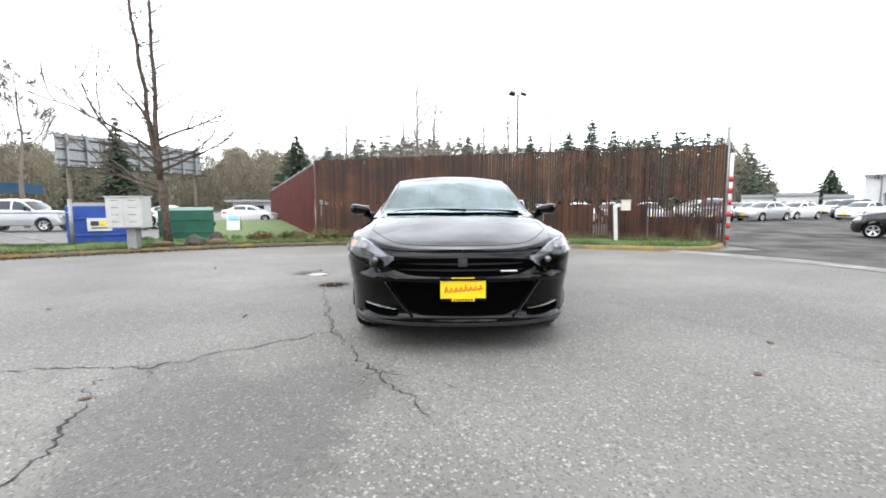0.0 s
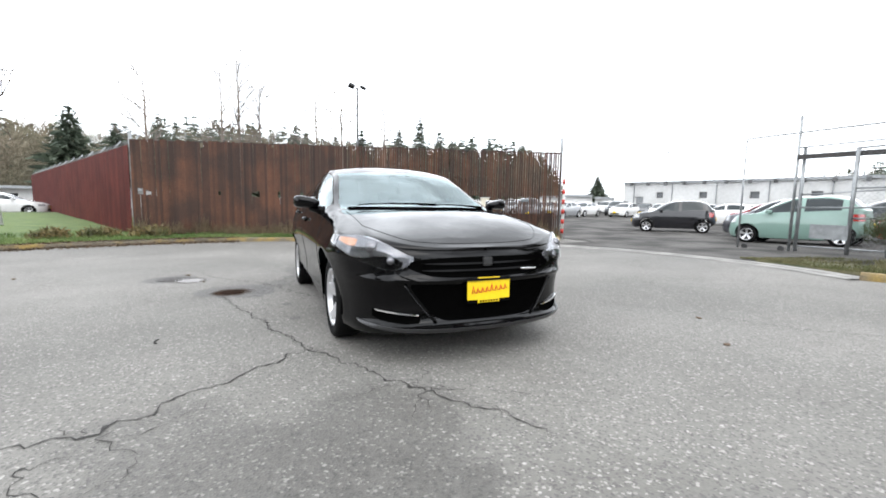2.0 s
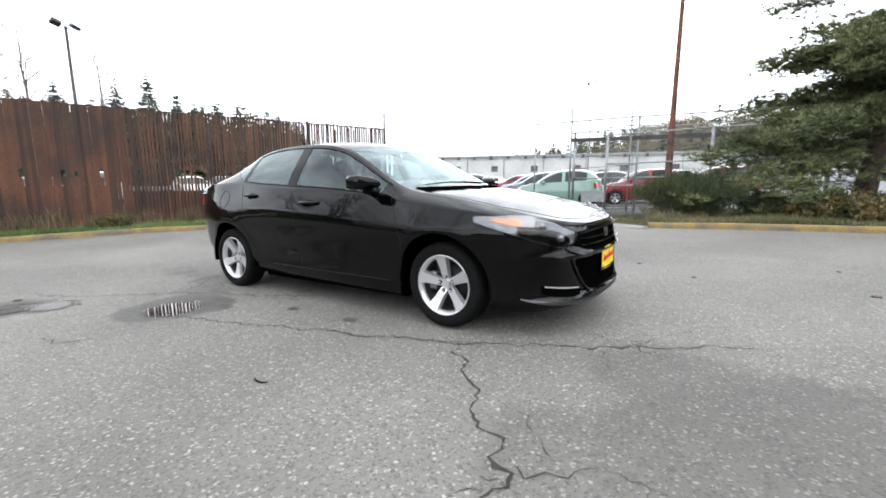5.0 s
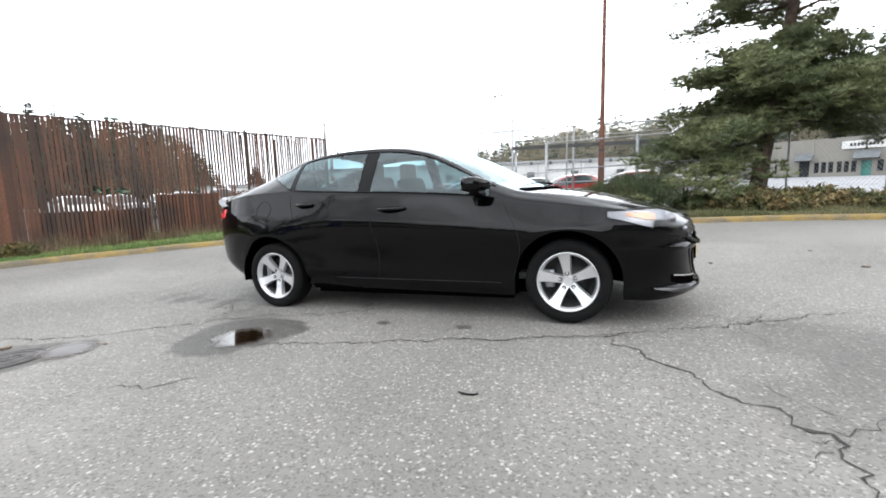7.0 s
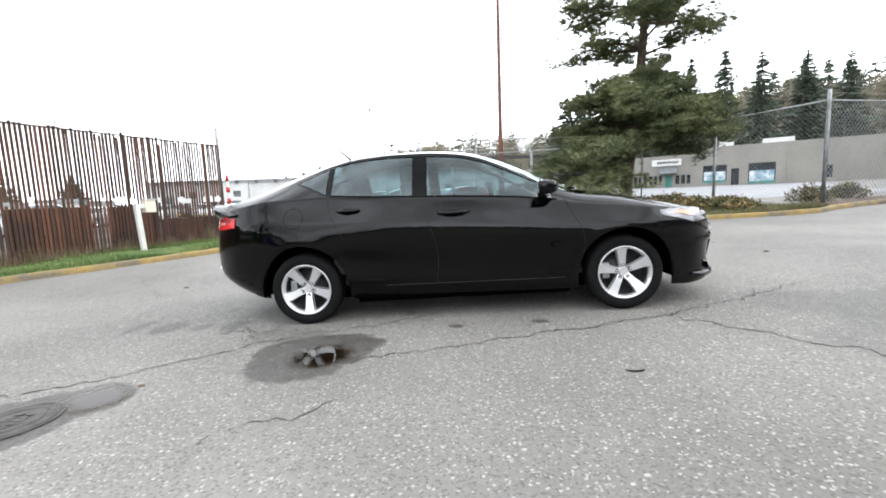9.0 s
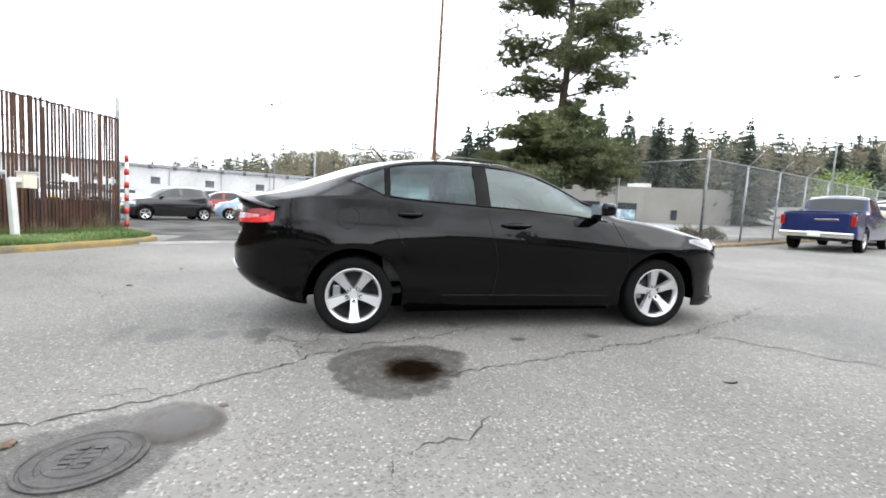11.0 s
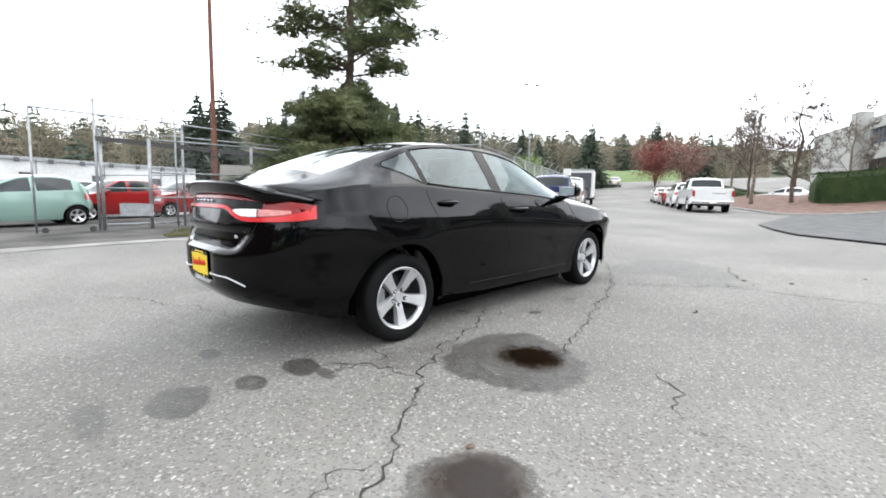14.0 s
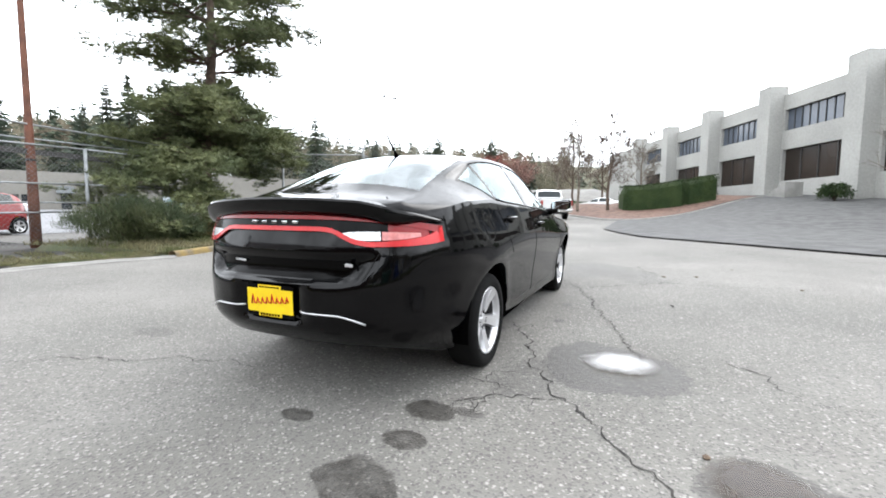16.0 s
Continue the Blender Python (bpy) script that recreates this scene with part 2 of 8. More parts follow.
# ---- ground ----
def asphalt_mat():
    m = bpy.data.materials.new("worn_asphalt")
    m.use_nodes = True
    nt = m.node_tree
    b = nt.nodes["Principled BSDF"]
    b.inputs["Roughness"].default_value = 0.85
    tc = nt.nodes.new("ShaderNodeTexCoord")

    def noise_tex(scale, detail=4, rough=0.5):
        n = nt.nodes.new("ShaderNodeTexNoise")
        n.inputs["Scale"].default_value, n.inputs["Detail"].default_value, n.inputs["Roughness"].default_value = scale, detail, rough
        nt.links.new(tc.outputs["Object"], n.inputs["Vector"])
        return n.outputs[0]

    def rng(v, a, b_, c, d):
        r = nt.nodes.new("ShaderNodeMapRange")
        for i, q in enumerate((a, b_, c, d)):
            r.inputs[i + 1].default_value = q
        nt.links.new(v, r.inputs[0])
        return r.outputs[0]

    def mixc(f, a, b_, mode="MIX"):
        x = nt.nodes.new("ShaderNodeMix")
        x.data_type, x.blend_type = "RGBA", mode
        for sock, val in ((0, f), (6, a), (7, b_)):
            if isinstance(val, (float, tuple)):
                x.inputs[sock].default_value = val if isinstance(val, float) else (*val, 1)
            else:
                nt.links.new(val, x.inputs[sock])
        return x.outputs[2]

    base = mixc(rng(noise_tex(0.35, 5), 0.35, 0.65, 0, 1), (0.120, 0.115, 0.104), (0.192, 0.183, 0.167))
    base = mixc(rng(noise_tex(1.1, 6, 0.6), 0.42, 0.62, 0, 0.30), base, (0.094, 0.088, 0.077))
    base = mixc(rng(noise_tex(2.2, 5), 0.55, 0.75, 0, 0.35), base, (0.175, 0.16, 0.15))
    # stone chips: pale and dark grains
    vor = nt.nodes.new("ShaderNodeTexVoronoi")
    vor.inputs["Scale"].default_value = 95
    nt.links.new(tc.outputs["Object"], vor.inputs["Vector"])
    grain = nt.nodes.new("ShaderNodeSeparateColor")
    nt.links.new(vor.outputs["Color"], grain.inputs[0])
    base = mixc(rng(grain.outputs[0], 0.90, 0.95, 0, 0.6), base, (0.35, 0.335, 0.31))
    vor2 = nt.nodes.new("ShaderNodeTexVoronoi")
    vor2.inputs["Scale"].default_value = 42
    nt.links.new(tc.outputs["Object"], vor2.inputs["Vector"])
    grain2 = nt.nodes.new("ShaderNodeSeparateColor")
    nt.links.new(vor2.outputs["Color"], grain2.inputs[0])
    big = nt.nodes.new("ShaderNodeMath")
    big.operation = "MULTIPLY"
    nt.links.new(rng(grain2.outputs[0], 0.935, 0.965, 0, 0.6), big.inputs[0])
    nt.links.new(rng(vor2.outputs["Distance"], 0.30, 0.42, 1, 0), big.inputs[1])
    base = mixc(big.outputs[0], base, (0.43, 0.415, 0.39))
    base = mixc(rng(grain.outputs[1], 0.72, 0.9, 0, 0.52), base, (0.042, 0.041, 0.039))
    base = mixc(rng(noise_tex(38, 4, 0.7), 0.35, 0.7, 0.0, 1.0), mixc(1.0, base, (0.80, 0.80, 0.80), "MULTIPLY"), base)
    # dark, oily or damp blotches with their own places and sizes
    sep = nt.nodes.new("ShaderNodeSeparateXYZ")
    nt.links.new(tc.outputs["Object"], sep.inputs[0])
    wob = noise_tex(2.2, 8, 0.68)
    stain = None
    for cx, cy, rx, ry, k in STAINS:
        def axis(sock, c, r):
            s = nt.nodes.new("ShaderNodeMath")
            s.operation = "SUBTRACT"
            nt.links.new(sock, s.inputs[0])
            s.inputs[1].default_value = c
            q = nt.nodes.new("ShaderNodeMath")
            q.operation = "DIVIDE"
            nt.links.new(s.outputs[0], q.inputs[0])
            q.inputs[1].default_value = r
            p = nt.nodes.new("ShaderNodeMath")
            p.operation = "MULTIPLY"
            nt.links.new(q.outputs[0], p.inputs[0])
            nt.links.new(q.outputs[0], p.inputs[1])
            return p.outputs[0]
        a = nt.nodes.new("ShaderNodeMath")
        a.operation = "ADD"
        nt.links.new(axis(sep.outputs[0], cx, rx), a.inputs[0])
        nt.links.new(axis(sep.outputs[1], cy, ry), a.inputs[1])
        w = nt.nodes.new("ShaderNodeMath")
        w.operation = "MULTIPLY_ADD"
        nt.links.new(wob, w.inputs[0])
        w.inputs[1].default_value = 2.5
        nt.links.new(a.outputs[0], w.inputs[2])
        one = rng(w.outputs[0], *((2.30, 1.78) if k < 0.84 else (2.18, 1.98)), 0, k)
        if stain is None:
            stain = one
        else:
            mx = nt.nodes.new("ShaderNodeMath")
            mx.operation = "MAXIMUM"
            nt.links.new(stain, mx.inputs[0])
            nt.links.new(one, mx.inputs[1])
            stain = mx.outputs[0]
    brk = nt.nodes.new("ShaderNodeMath")
    brk.operation = "MULTIPLY"
    nt.links.new(stain, brk.inputs[0])
    nt.links.new(rng(noise_tex(17, 6, 0.8), 0.40, 0.60, 1.0, 0.62), brk.inputs[1])
    stain = brk.outputs[0]
    base = mixc(stain, base, mixc(1.0, base, (0.18, 0.165, 0.15), "MULTIPLY"))
    nt.links.new(base, b.inputs["Base Color"])
    nt.links.new(rng(stain, 0, 1, 0.85, 0.5), b.inputs["Roughness"])
    bp = nt.nodes.new("ShaderNodeBump")
    bp.inputs["Strength"].default_value, bp.inputs["Distance"].default_value = 0.55, 0.006
    hm = nt.nodes.new("ShaderNodeMath")
    hm.operation = "ADD"
    nt.links.new(vor.outputs["Distance"], hm.inputs[0])
    nt.links.new(noise_tex(45, 4), hm.inputs[1])
    nt.links.new(hm.outputs[0], bp.inputs["Height"])
    nt.links.new(bp.outputs[0], b.inputs["Normal"])
    return m


# x, y, radii along x and y, darkness
STAINS = [
    (-1.56, 6.28, 0.48, 0.52, 0.97), (-1.55, 6.2, 0.30, 0.26, 1.0),
    (-2.16, 7.38, 0.26, 0.26, 0.95), (-2.40, 7.62, 0.38, 0.40, 0.98),
    (-1.3, 2.2, 0.66, 0.5, 0.52), (-0.95, 1.75, 0.6, 0.56, 0.60), (-0.75, 2.45, 0.5, 0.44, 0.45), (-1.7, 2.75, 0.4, 0.3, 0.38),
    (-0.72, 7.97, 0.20, 0.14, 0.95), (-0.13, 7.67, 0.11, 0.07, 0.9),
    (-0.72, 7.33, 0.15, 0.11, 1.0), (-0.90, 7.27, 0.10, 0.05, 0.8), (-0.74, 7.63, 0.11, 0.08, 0.9), (-0.58, 8.3, 0.10, 0.06, 0.5),
    (-1.05, 6.85, 0.20, 0.16, 0.45), (-1.12, 6.62, 0.22, 0.30, 0.4), (-0.65, 8.31, 0.22, 0.07, 0.7), (-0.67, 7.87, 0.10, 0.06, 0.7), (-0.56, 5.74, 0.10, 0.05, 0.9), (-1.0, 5.30, 0.05, 0.08, 0.9), (-0.96, 4.64, 0.05, 0.07, 0.85), (1.98, 7.12, 0.24, 0.12, 0.5),
]
M_ASPHALT = asphalt_mat()


def axis_steps():
    near = [i * 0.5 for i in range(-60, 61)]
    far = []
    d, step = 30.0, 0.8
    while d < 2600:
        d += step
        step *= 1.22
        far.append(d)
    return [-d for d in reversed(far)] + near + far


def sheet(name, xs, ys, z, material):
    V = [(x, y, z(x, y)) for y in ys for x in xs]
    n = len(xs)
    F = [(j * n + i, j * n + i + 1, (j + 1) * n + i + 1, (j + 1) * n + i) for j in range(len(ys) - 1) for i in range(n - 1)]
    return mesh_ob(name, V, F, material, smooth=True)


steps = axis_steps()
ground = tagged(sheet("ground", steps, steps, gz, M_ASPHALT), "worn grey asphalt lot with cracks, damp stains and stone chips", "ground", kind="structure")


# ---- kerbs ----
def curve_points(pts, step=0.35):
    """A smooth line through plan points, at even steps."""
    out = []
    n = len(pts)
    for i in range(n - 1):
        p0, p1, p2, p3 = (Vector(pts[max(i - 1, 0)]), Vector(pts[i]), Vector(pts[i + 1]), Vector(pts[min(i + 2, n - 1)]))
        k = max(2, int((p2 - p1).length / step))
        for j in range(k):
            t = j / k
            out.append(0.5 * ((2 * p1) + (p2 - p0) * t + (2 * p0 - 5 * p1 + 4 * p2 - p3) * t * t + (3 * p1 - p0 - 3 * p2 + p3) * t ** 3))
    out.append(Vector(pts[-1]))
    return out


def side_of(line, i):
    d = line[min(i + 1, len(line) - 1)] - line[max(i - 1, 0)]
    d.normalize()
    return Vector((-d.y, d.x))


def swept(name, line, profile, material, z=gz, wobble=0.0):
    """Sweeps a profile of (offset to the left of the line, height) along a plan line."""
    V, F = [], []
    k = len(profile)
    for i, p in enumerate(line):
        s = side_of(line, i)
        for o, h in profile:
            q = p + s * (o + wobble * noise.noise((p.x * 0.8, p.y * 0.8, o * 7)))
            V.append((q.x, q.y, z(p.x, p.y) + h + wobble * 0.6 * noise.noise((q.x * 1.3, q.y * 1.3, 3))))
        if i:
            for j in range(k - 1):
                a = (i - 1) * k + j
                F.append((a, a + 1, a + k + 1, a + k))
    return mesh_ob(name, V, F, material, smooth=False)


KERB = [(0.0, -0.03), (0.012, 0.07), (0.03, 0.105), (0.07, 0.115), (0.14, 0.115), (0.165, 0.08), (0.17, -0.05)]
NORTH = [(-30, -2.0), (-17, 6.4), (-13.2, 9.2), (-10.4, 10.9), (-8.3, 12.6), (-5.6, 14.0), (-2.6, 14.7), (0.2, 14.2), (2.0, 13.4), (4.0, 12.3), (5.6, 11.5), (6.9, 11.35), (7.7, 11.9), (8.3, 12.7)]
north_line = curve_points(NORTH)
tagged(swept("kerb_north", north_line, KERB, M_KERB, wobble=0.03), "worn concrete kerb with flaking yellow paint", "kerb", kind="structure")
EAST = [(6.75, 3.9), (6.95, 3.0), (7.1, 1.6), (7.1, 0.2), (6.85, -1.6), (6.95, -3.2), (7.9, -4.6), (9.4, -8.0), (14.6, -19), (32, -57)]
east_line = [p for p in reversed(curve_points(EAST))]
tagged(swept("kerb_east", east_line[::-1], [(o, h) for o, h in KERB], M_KERB, wobble=0.02), "yellow painted concrete kerb with worn edges", "kerb", kind="structure")
GATE_LINE = [(6.0, 11.35), (6.9, 9.6), (7.35, 7.8), (7.35, 5.6), (6.75, 3.9)]
gutter_line = curve_points(GATE_LINE)
gutter = tagged(swept("gutter", gutter_line, [(-0.16, 0.006), (-0.13, 0.02), (0.0, 0.015), (0.02, 0.032), (0.12, 0.034), (0.14, 0.012), (0.36, 0.016), (0.4, 0.004)], M_GUTTER, wobble=0.02), "low concrete gutter across the gate entrance", "gutter", kind="structure")


def verge(name, line, width, rise, material, label, taper=1.0, z=gz):
    """A strip of ground behind a kerb line."""
    V, F = [], []
    k = 11
    for i, p in enumerate(line):
        s = side_of(line, i)
        w = width(p.x, p.y) if callable(width) else width
        for j in range(k):
            t = min(max((j - 1) / (k - 3), 0), 1)
            q = p + s * (0.15 + w * t)
            zz = z(p.x, p.y) + 0.105 + rise * sstep(0, 1, t * 1.2) + 0.035 * noise.noise((q.x * 1.1, q.y * 1.1, 0))
            # the edges run down into the ground
            if j in (0, k - 1) or i in (0, len(line) - 1):
                zz = gz(q.x, q.y) - 0.15
            V.append((q.x, q.y, zz))
        if i:
            for j in range(k - 1):
                a = (i - 1) * k + j
                F.append((a, a + 1, a + k + 1, a + k))
    return tagged(mesh_ob(name, V, F, material, smooth=True), label, "verge", kind="structure")


def north_width(x, y):
    return 1.6 + 1.6 * sstep(-9.8, -8.8, x) + 20 * sstep(-8.3, -7.4, x) * sstep(-2.0, -6.0, x) - 2.0 * sstep(0, 6, x) - 0.85 * sstep(5.5, 7.5, x)


def east_width(x, y):
    return 4.2 - 0.4 * sstep(1.5, 3.9, y)


verge("verge_north", [p for p in north_line if p.x > -14], north_width, 0.08, M_GRASS, "short green grass verge between kerb and fence")
verge("verge_east", [p for p in east_line[::-1] if p.y > -4.2], east_width, 0.05, M_ROUGHGRASS, "rough grass and weeds behind the yellow kerb")
verge("verge_roadside", [p for p in east_line[::-1] if p.y <= -3.8], 0.9, 0.02, M_LEAFLITTER, "bare soil strip along the chain-link fence")


# ---- dark, dirty asphalt of the sales lot ----
M_LOT = mat("dirty_lot_asphalt", (0.040, 0.038, 0.036), 0.95, vary=0.35, scale=0.7, fine=30, bump=0.2, second=(0.105, 0.10, 0.094), spec=0.1)


def lot_edge(y):
    """Western edge of the lot: the gutter at the gate, then the foot of the slatted fence."""
    if y < 11.3:
        q = min(gutter_line, key=lambda p: abs(p.y - y))
        return q.x + 0.42
    if y < 13.2:
        return 8.62
    return max(8.6 - (y - 13.2) * 3.3, -4.2)


def lot_sheet():
    ys = [3.9 + 0.25 * i for i in range(40)] + [13.9 + 0.9 * i for i in range(60)]
    V, F, k = [], [], 40
    for i, y in enumerate(ys):
        x0 = lot_edge(y)
        for j in range(k):
            x = x0 + (62 - x0) * (j / (k - 1)) ** 1.6
            V.append((x, y, gz(x, y) + 0.018))
        if i:
            for j in range(k - 1):
                a = (i - 1) * k + j
                F.append((a, a + 1, a + k + 1, a + k))
    return tagged(mesh_ob("lot_pavement", V, F, M_LOT, smooth=True), "darker dirty asphalt of the car sales lot", "pavement", kind="structure")


lot_sheet()


# ---- slatted fence ----
FA, FB = Vector((-4.95, 16.9)), Vector((8.42, 12.95))
FENCE_TOP = 2.72


def fence_line(t):
    p = FA.lerp(FB, t)
    return p, -0.18 - 0.08 * t


slat_fence = thing("slat_fence", "tall chain-link fence filled with rusty brown privacy slats", "fence")
fd = (FB - FA).normalized()
fn = Vector((-fd.y, fd.x))
flen = (FB - FA).length
rs = random.Random(11)


def slat_box(V, F, p, d, n, z0, z1, w, th, lean):
    o = len(V)
    for zz, sh in ((z0, 0), (z1, lean)):
        for a, b_ in ((-w / 2, -th / 2), (w / 2, -th / 2), (w / 2, th / 2), (-w / 2, th / 2)):
            q = p + d * (a + sh) + n * b_
            V.append((q.x, q.y, zz))
    F += [(o, o + 1, o + 5, o + 4), (o + 1, o + 2, o + 6, o + 5), (o + 2, o + 3, o + 7, o + 6), (o + 3, o, o + 4, o + 7), (o + 4, o + 5, o + 6, o + 7), (o + 3, o + 2, o + 1, o)]


def build_slats():
    """Narrow upright slats with light between them; a few are broken at half height."""
    pitch = 0.08
    count = int(flen / pitch)
    for i in range(count):
        t = (i + 0.5) / count
        p, zb = fence_line(t)
        # the western bays are filled more densely
        w = 0.080 - 0.023 * sstep(0.40, 0.56, t)
        gap = 1.10 + 0.05 * noise.noise((t * 40, 0, 0))
        hole = 0.08 + 0.14 * rs.random()
        top = FENCE_TOP + rs.uniform(-0.03, 0.03) - (0.25 * rs.random() if rs.random() < 0.04 else 0)
        low = zb + 0.02 + 0.05 * rs.random()
        broken = rs.random() < 0.10 + 0.55 * (noise.noise((t * 17, 5, 0)) > 0.12)
        for z0, z1 in ((low, gap - hole * 0.5), (gap + hole * 0.5, top)) if broken else ((low, top),):
            a = radians(rs.uniform(-6, 10))
            sd = Vector((fd.x * math.cos(a) - fd.y * math.sin(a), fd.x * math.sin(a) + fd.y * math.cos(a)))
            v, f = [], []
            slat_box(v, f, p + fn * rs.uniform(-0.008, 0.008), sd, Vector((-sd.y, sd.x)), z0, z1, w * rs.uniform(0.92, 1.08), 0.012, rs.uniform(-0.012, 0.012))
            mesh_ob("slat", v, f, M_RUST_S, slat_fence)


def backing_panel(t0, t1, z1):
    """A brown board fixed behind the foot of the slats."""
    a, za = fence_line(t0)
    b_, zb = fence_line(t1)
    v, f = [], []
    slat_box(v, f, (a + b_) / 2 + fn * 0.085, fd, fn, min(za, zb) - 0.03, z1, (b_ - a).length, 0.02, 0)
    mesh_ob("backing_panel", v, f, M_RUST_S, slat_fence)


M_RUST_S = mat("rusty_brown_slat", (0.030, 0.0125, 0.0065), 0.75, vary=0.35, scale=1.1, fine=30, second=(0.068, 0.025, 0.011), rand=0.45)
build_slats()
for t0, t1, z1 in ((0.02, 0.20, 0.98), (0.21, 0.44, 0.80), (0.45, 0.615, 0.66), (0.625, 0.735, 0.99), (0.765, 0.85, 0.97), (0.855, 0.985, 0.60)):
    backing_panel(t0, t1, z1)
# posts, rails, barbed wire and mesh
for i in range(6):
    t = i / 5
    p, zb = fence_line(t)
    q = p + fn * 0.05
    tall = 3.25 if i == 5 else 2.78 if i else 2.95
    tubes("post", [([(q.x, q.y, zb - 0.1), (q.x, q.y, tall)], 0.03 if 0 < i < 5 else 0.05)], M_GALV if i in (0, 5) else M_DARKMETAL, slat_fence, 10)
for h in (2.70, 0.02):
    a, b_ = FA + fn * 0.045, FB + fn * 0.045
    tubes("rail", [([(a.x, a.y, h), (b_.x, b_.y, h - (0.06 if h < 1 else 0))], 0.021)], M_DARKMETAL, slat_fence, 8)
for h in (2.80, 2.87, 2.94):
    runs = [([(*(FA.lerp(FB, i / 14) - fn * 0.03), h + 0.015 * math.sin(i * 2.1)) for i in range(15)], 0.006)]
    tubes("barbed_wire", runs, M_WIRE, slat_fence, 4)
for t in (0.12, 0.3, 0.5, 0.7, 0.86):
    p = FA.lerp(FB, t) - fn * 0.03
    tubes("wire_arm", [([(p.x, p.y, 2.68), (p.x, p.y, 2.97)], 0.012)], M_GALV, slat_fence, 6)

# striped end post
end_post = thing("striped_post", "slim gate post with red and white reflective bands", "post", pose(FB.x + 0.02, FB.y - 0.16, gz(FB.x, FB.y) - 0.02))
tubes("pole", [([(0, 0, 0), (0, 0, 2.75)], 0.05)], M_WHITE, end_post, 12)
for i in range(6):
    tubes("band", [([(0, 0, 0.22 + i * 0.34), (0, 0, 0.38 + i * 0.34)], 0.053)], M_RED, end_post, 12)

# red wall that runs off to the north-west
RA, RB = Vector((-5.0, 16.9)), Vector((-19.5, 49.0))
red_fence = thing("red_fence", "long dark-red slatted fence with barbed wire on leaning arms", "fence")
rd = (RB - RA).normalized()
rn = Vector((-rd.y, rd.x))
V, F = [], []
cnt = 420
RSIDE = 0.07 if rn.y < 0 else -0.07
for i in range(cnt):
    p = RA.lerp(RB, (i + 0.5) / cnt)
    slat_box(V, F, p, rd, rn, gz(p.x, p.y) + 0.10, 2.55 + rs.uniform(-0.01, 0.01), 0.081, 0.01, 0)
mesh_ob("slat_run", V, F, M_REDWALL, red_fence)["kind"] = "stuff"
for i in range(14):
    p = RA.lerp(RB, i / 13) - rn * RSIDE
    tubes("wire_arm", [([(p.x, p.y, 0.0), (p.x, p.y, 2.55)], 0.03), ([(p.x, p.y, 2.52), (p.x + rn.x * -0.28, p.y + rn.y * -0.28, 2.90)], 0.026)], M_GALV, red_fence, 6)
for k in range(3):
    o = -0.09 * (k + 1)
    tubes("barbed_wire", [([(RA.x + rn.x * o, RA.y + rn.y * o, 2.6 + 0.09 * k), (RB.x + rn.x * o, RB.y + rn.y * o, 2.6 + 0.09 * k)], 0.012)], M_WIRE, red_fence, 4)


# ---- chain-link fences ----
def chain_mesh(name, a, b, z0a, z0b, h, parent, pitch=0.11, r=0.0028):
    """Diamond wire mesh between two plan points: flat three-sided wires, joined."""
    a, b = Vector(a), Vector(b)
    d = (b - a)
    length = d.length
    d.normalize()
    V, F = [], []

    def wire(p, q):
        o = len(V)
        for e in (p, q):
            V.append((e[0], e[1], e[2] - r))
            V.append((e[0], e[1], e[2] + r))
            V.append((e[0] - d.y * r * 2, e[1] + d.x * r * 2, e[2]))
        F.extend(((o, o + 1, o + 4, o + 3), (o + 1, o + 2, o + 5, o + 4), (o + 2, o, o + 3, o + 5)))

    def at(s, hh):
        p = a + d * s
        return (p.x, p.y, z0a + (z0b - z0a) * s / length + hh)
    n = int((length + h) / pitch)
    for i in range(n):
        s0 = i * pitch
        lo = max(0.0, s0 - length)
        hi = min(h, s0)
        if hi > lo:
            wire(at(s0 - lo, lo), at(s0 - hi, hi))
            wire(at(length - s0 + lo, lo), at(length - s0 + hi, hi))
    ob = mesh_ob(name, V, F, M_WIRE, parent)
    ob["kind"] = "stuff"
    return ob


def link_fence(name, label, pts, h, post_h=None, spacing=3.0, arms=0.0, arm_side=1, rails=(1.0,), pitch=0.11, r=0.0028):
    f = thing(name, label, "fence")
    for k in range(len(pts) - 1):
        a, b = Vector(pts[k]), Vector(pts[k + 1])
        za, zb = gz(*a) + 0.08, gz(*b) + 0.08
        chain_mesh("wire_mesh", a, b, za, zb, h, f, pitch, r)
        n = max(1, round((b - a).length / spacing))
        d = (b - a).normalized()
        s = Vector((-d.y, d.x)) * arm_side
        for i in range(n + (k == len(pts) - 2)):
            p = a.lerp(b, i / n)
            z = gz(*p)
            big = i == 0
            runs = [([(p.x, p.y, z - 0.05), (p.x, p.y, z + 0.1 + (post_h or h) + (0.25 if big and arms else 0))], 0.045 if big else 0.03)]
            if arms and not big:
                runs.append(([(p.x, p.y, z + 0.06 + h), (p.x + s.x * arms, p.y + s.y * arms, z + 0.1 + h + arms)], 0.018))
            tubes("post", runs, M_GALV, f, 8)
        for q in rails:
            tubes("rail", [([(a.x, a.y, za + h * q), (b.x, b.y, zb + h * q)], 0.021)], M_GALV, f, 8)
        if arms:
            for q in (0.4, 0.7, 1.0):
                tubes("barbed_wire", [([(a.x + s.x * arms * q, a.y + s.y * arms * q, za + h + arms * q), (b.x + s.x * arms * q, b.y + s.y * arms * q, zb + h + arms * q)], 0.006)], M_WIRE, f, 4)
    return f


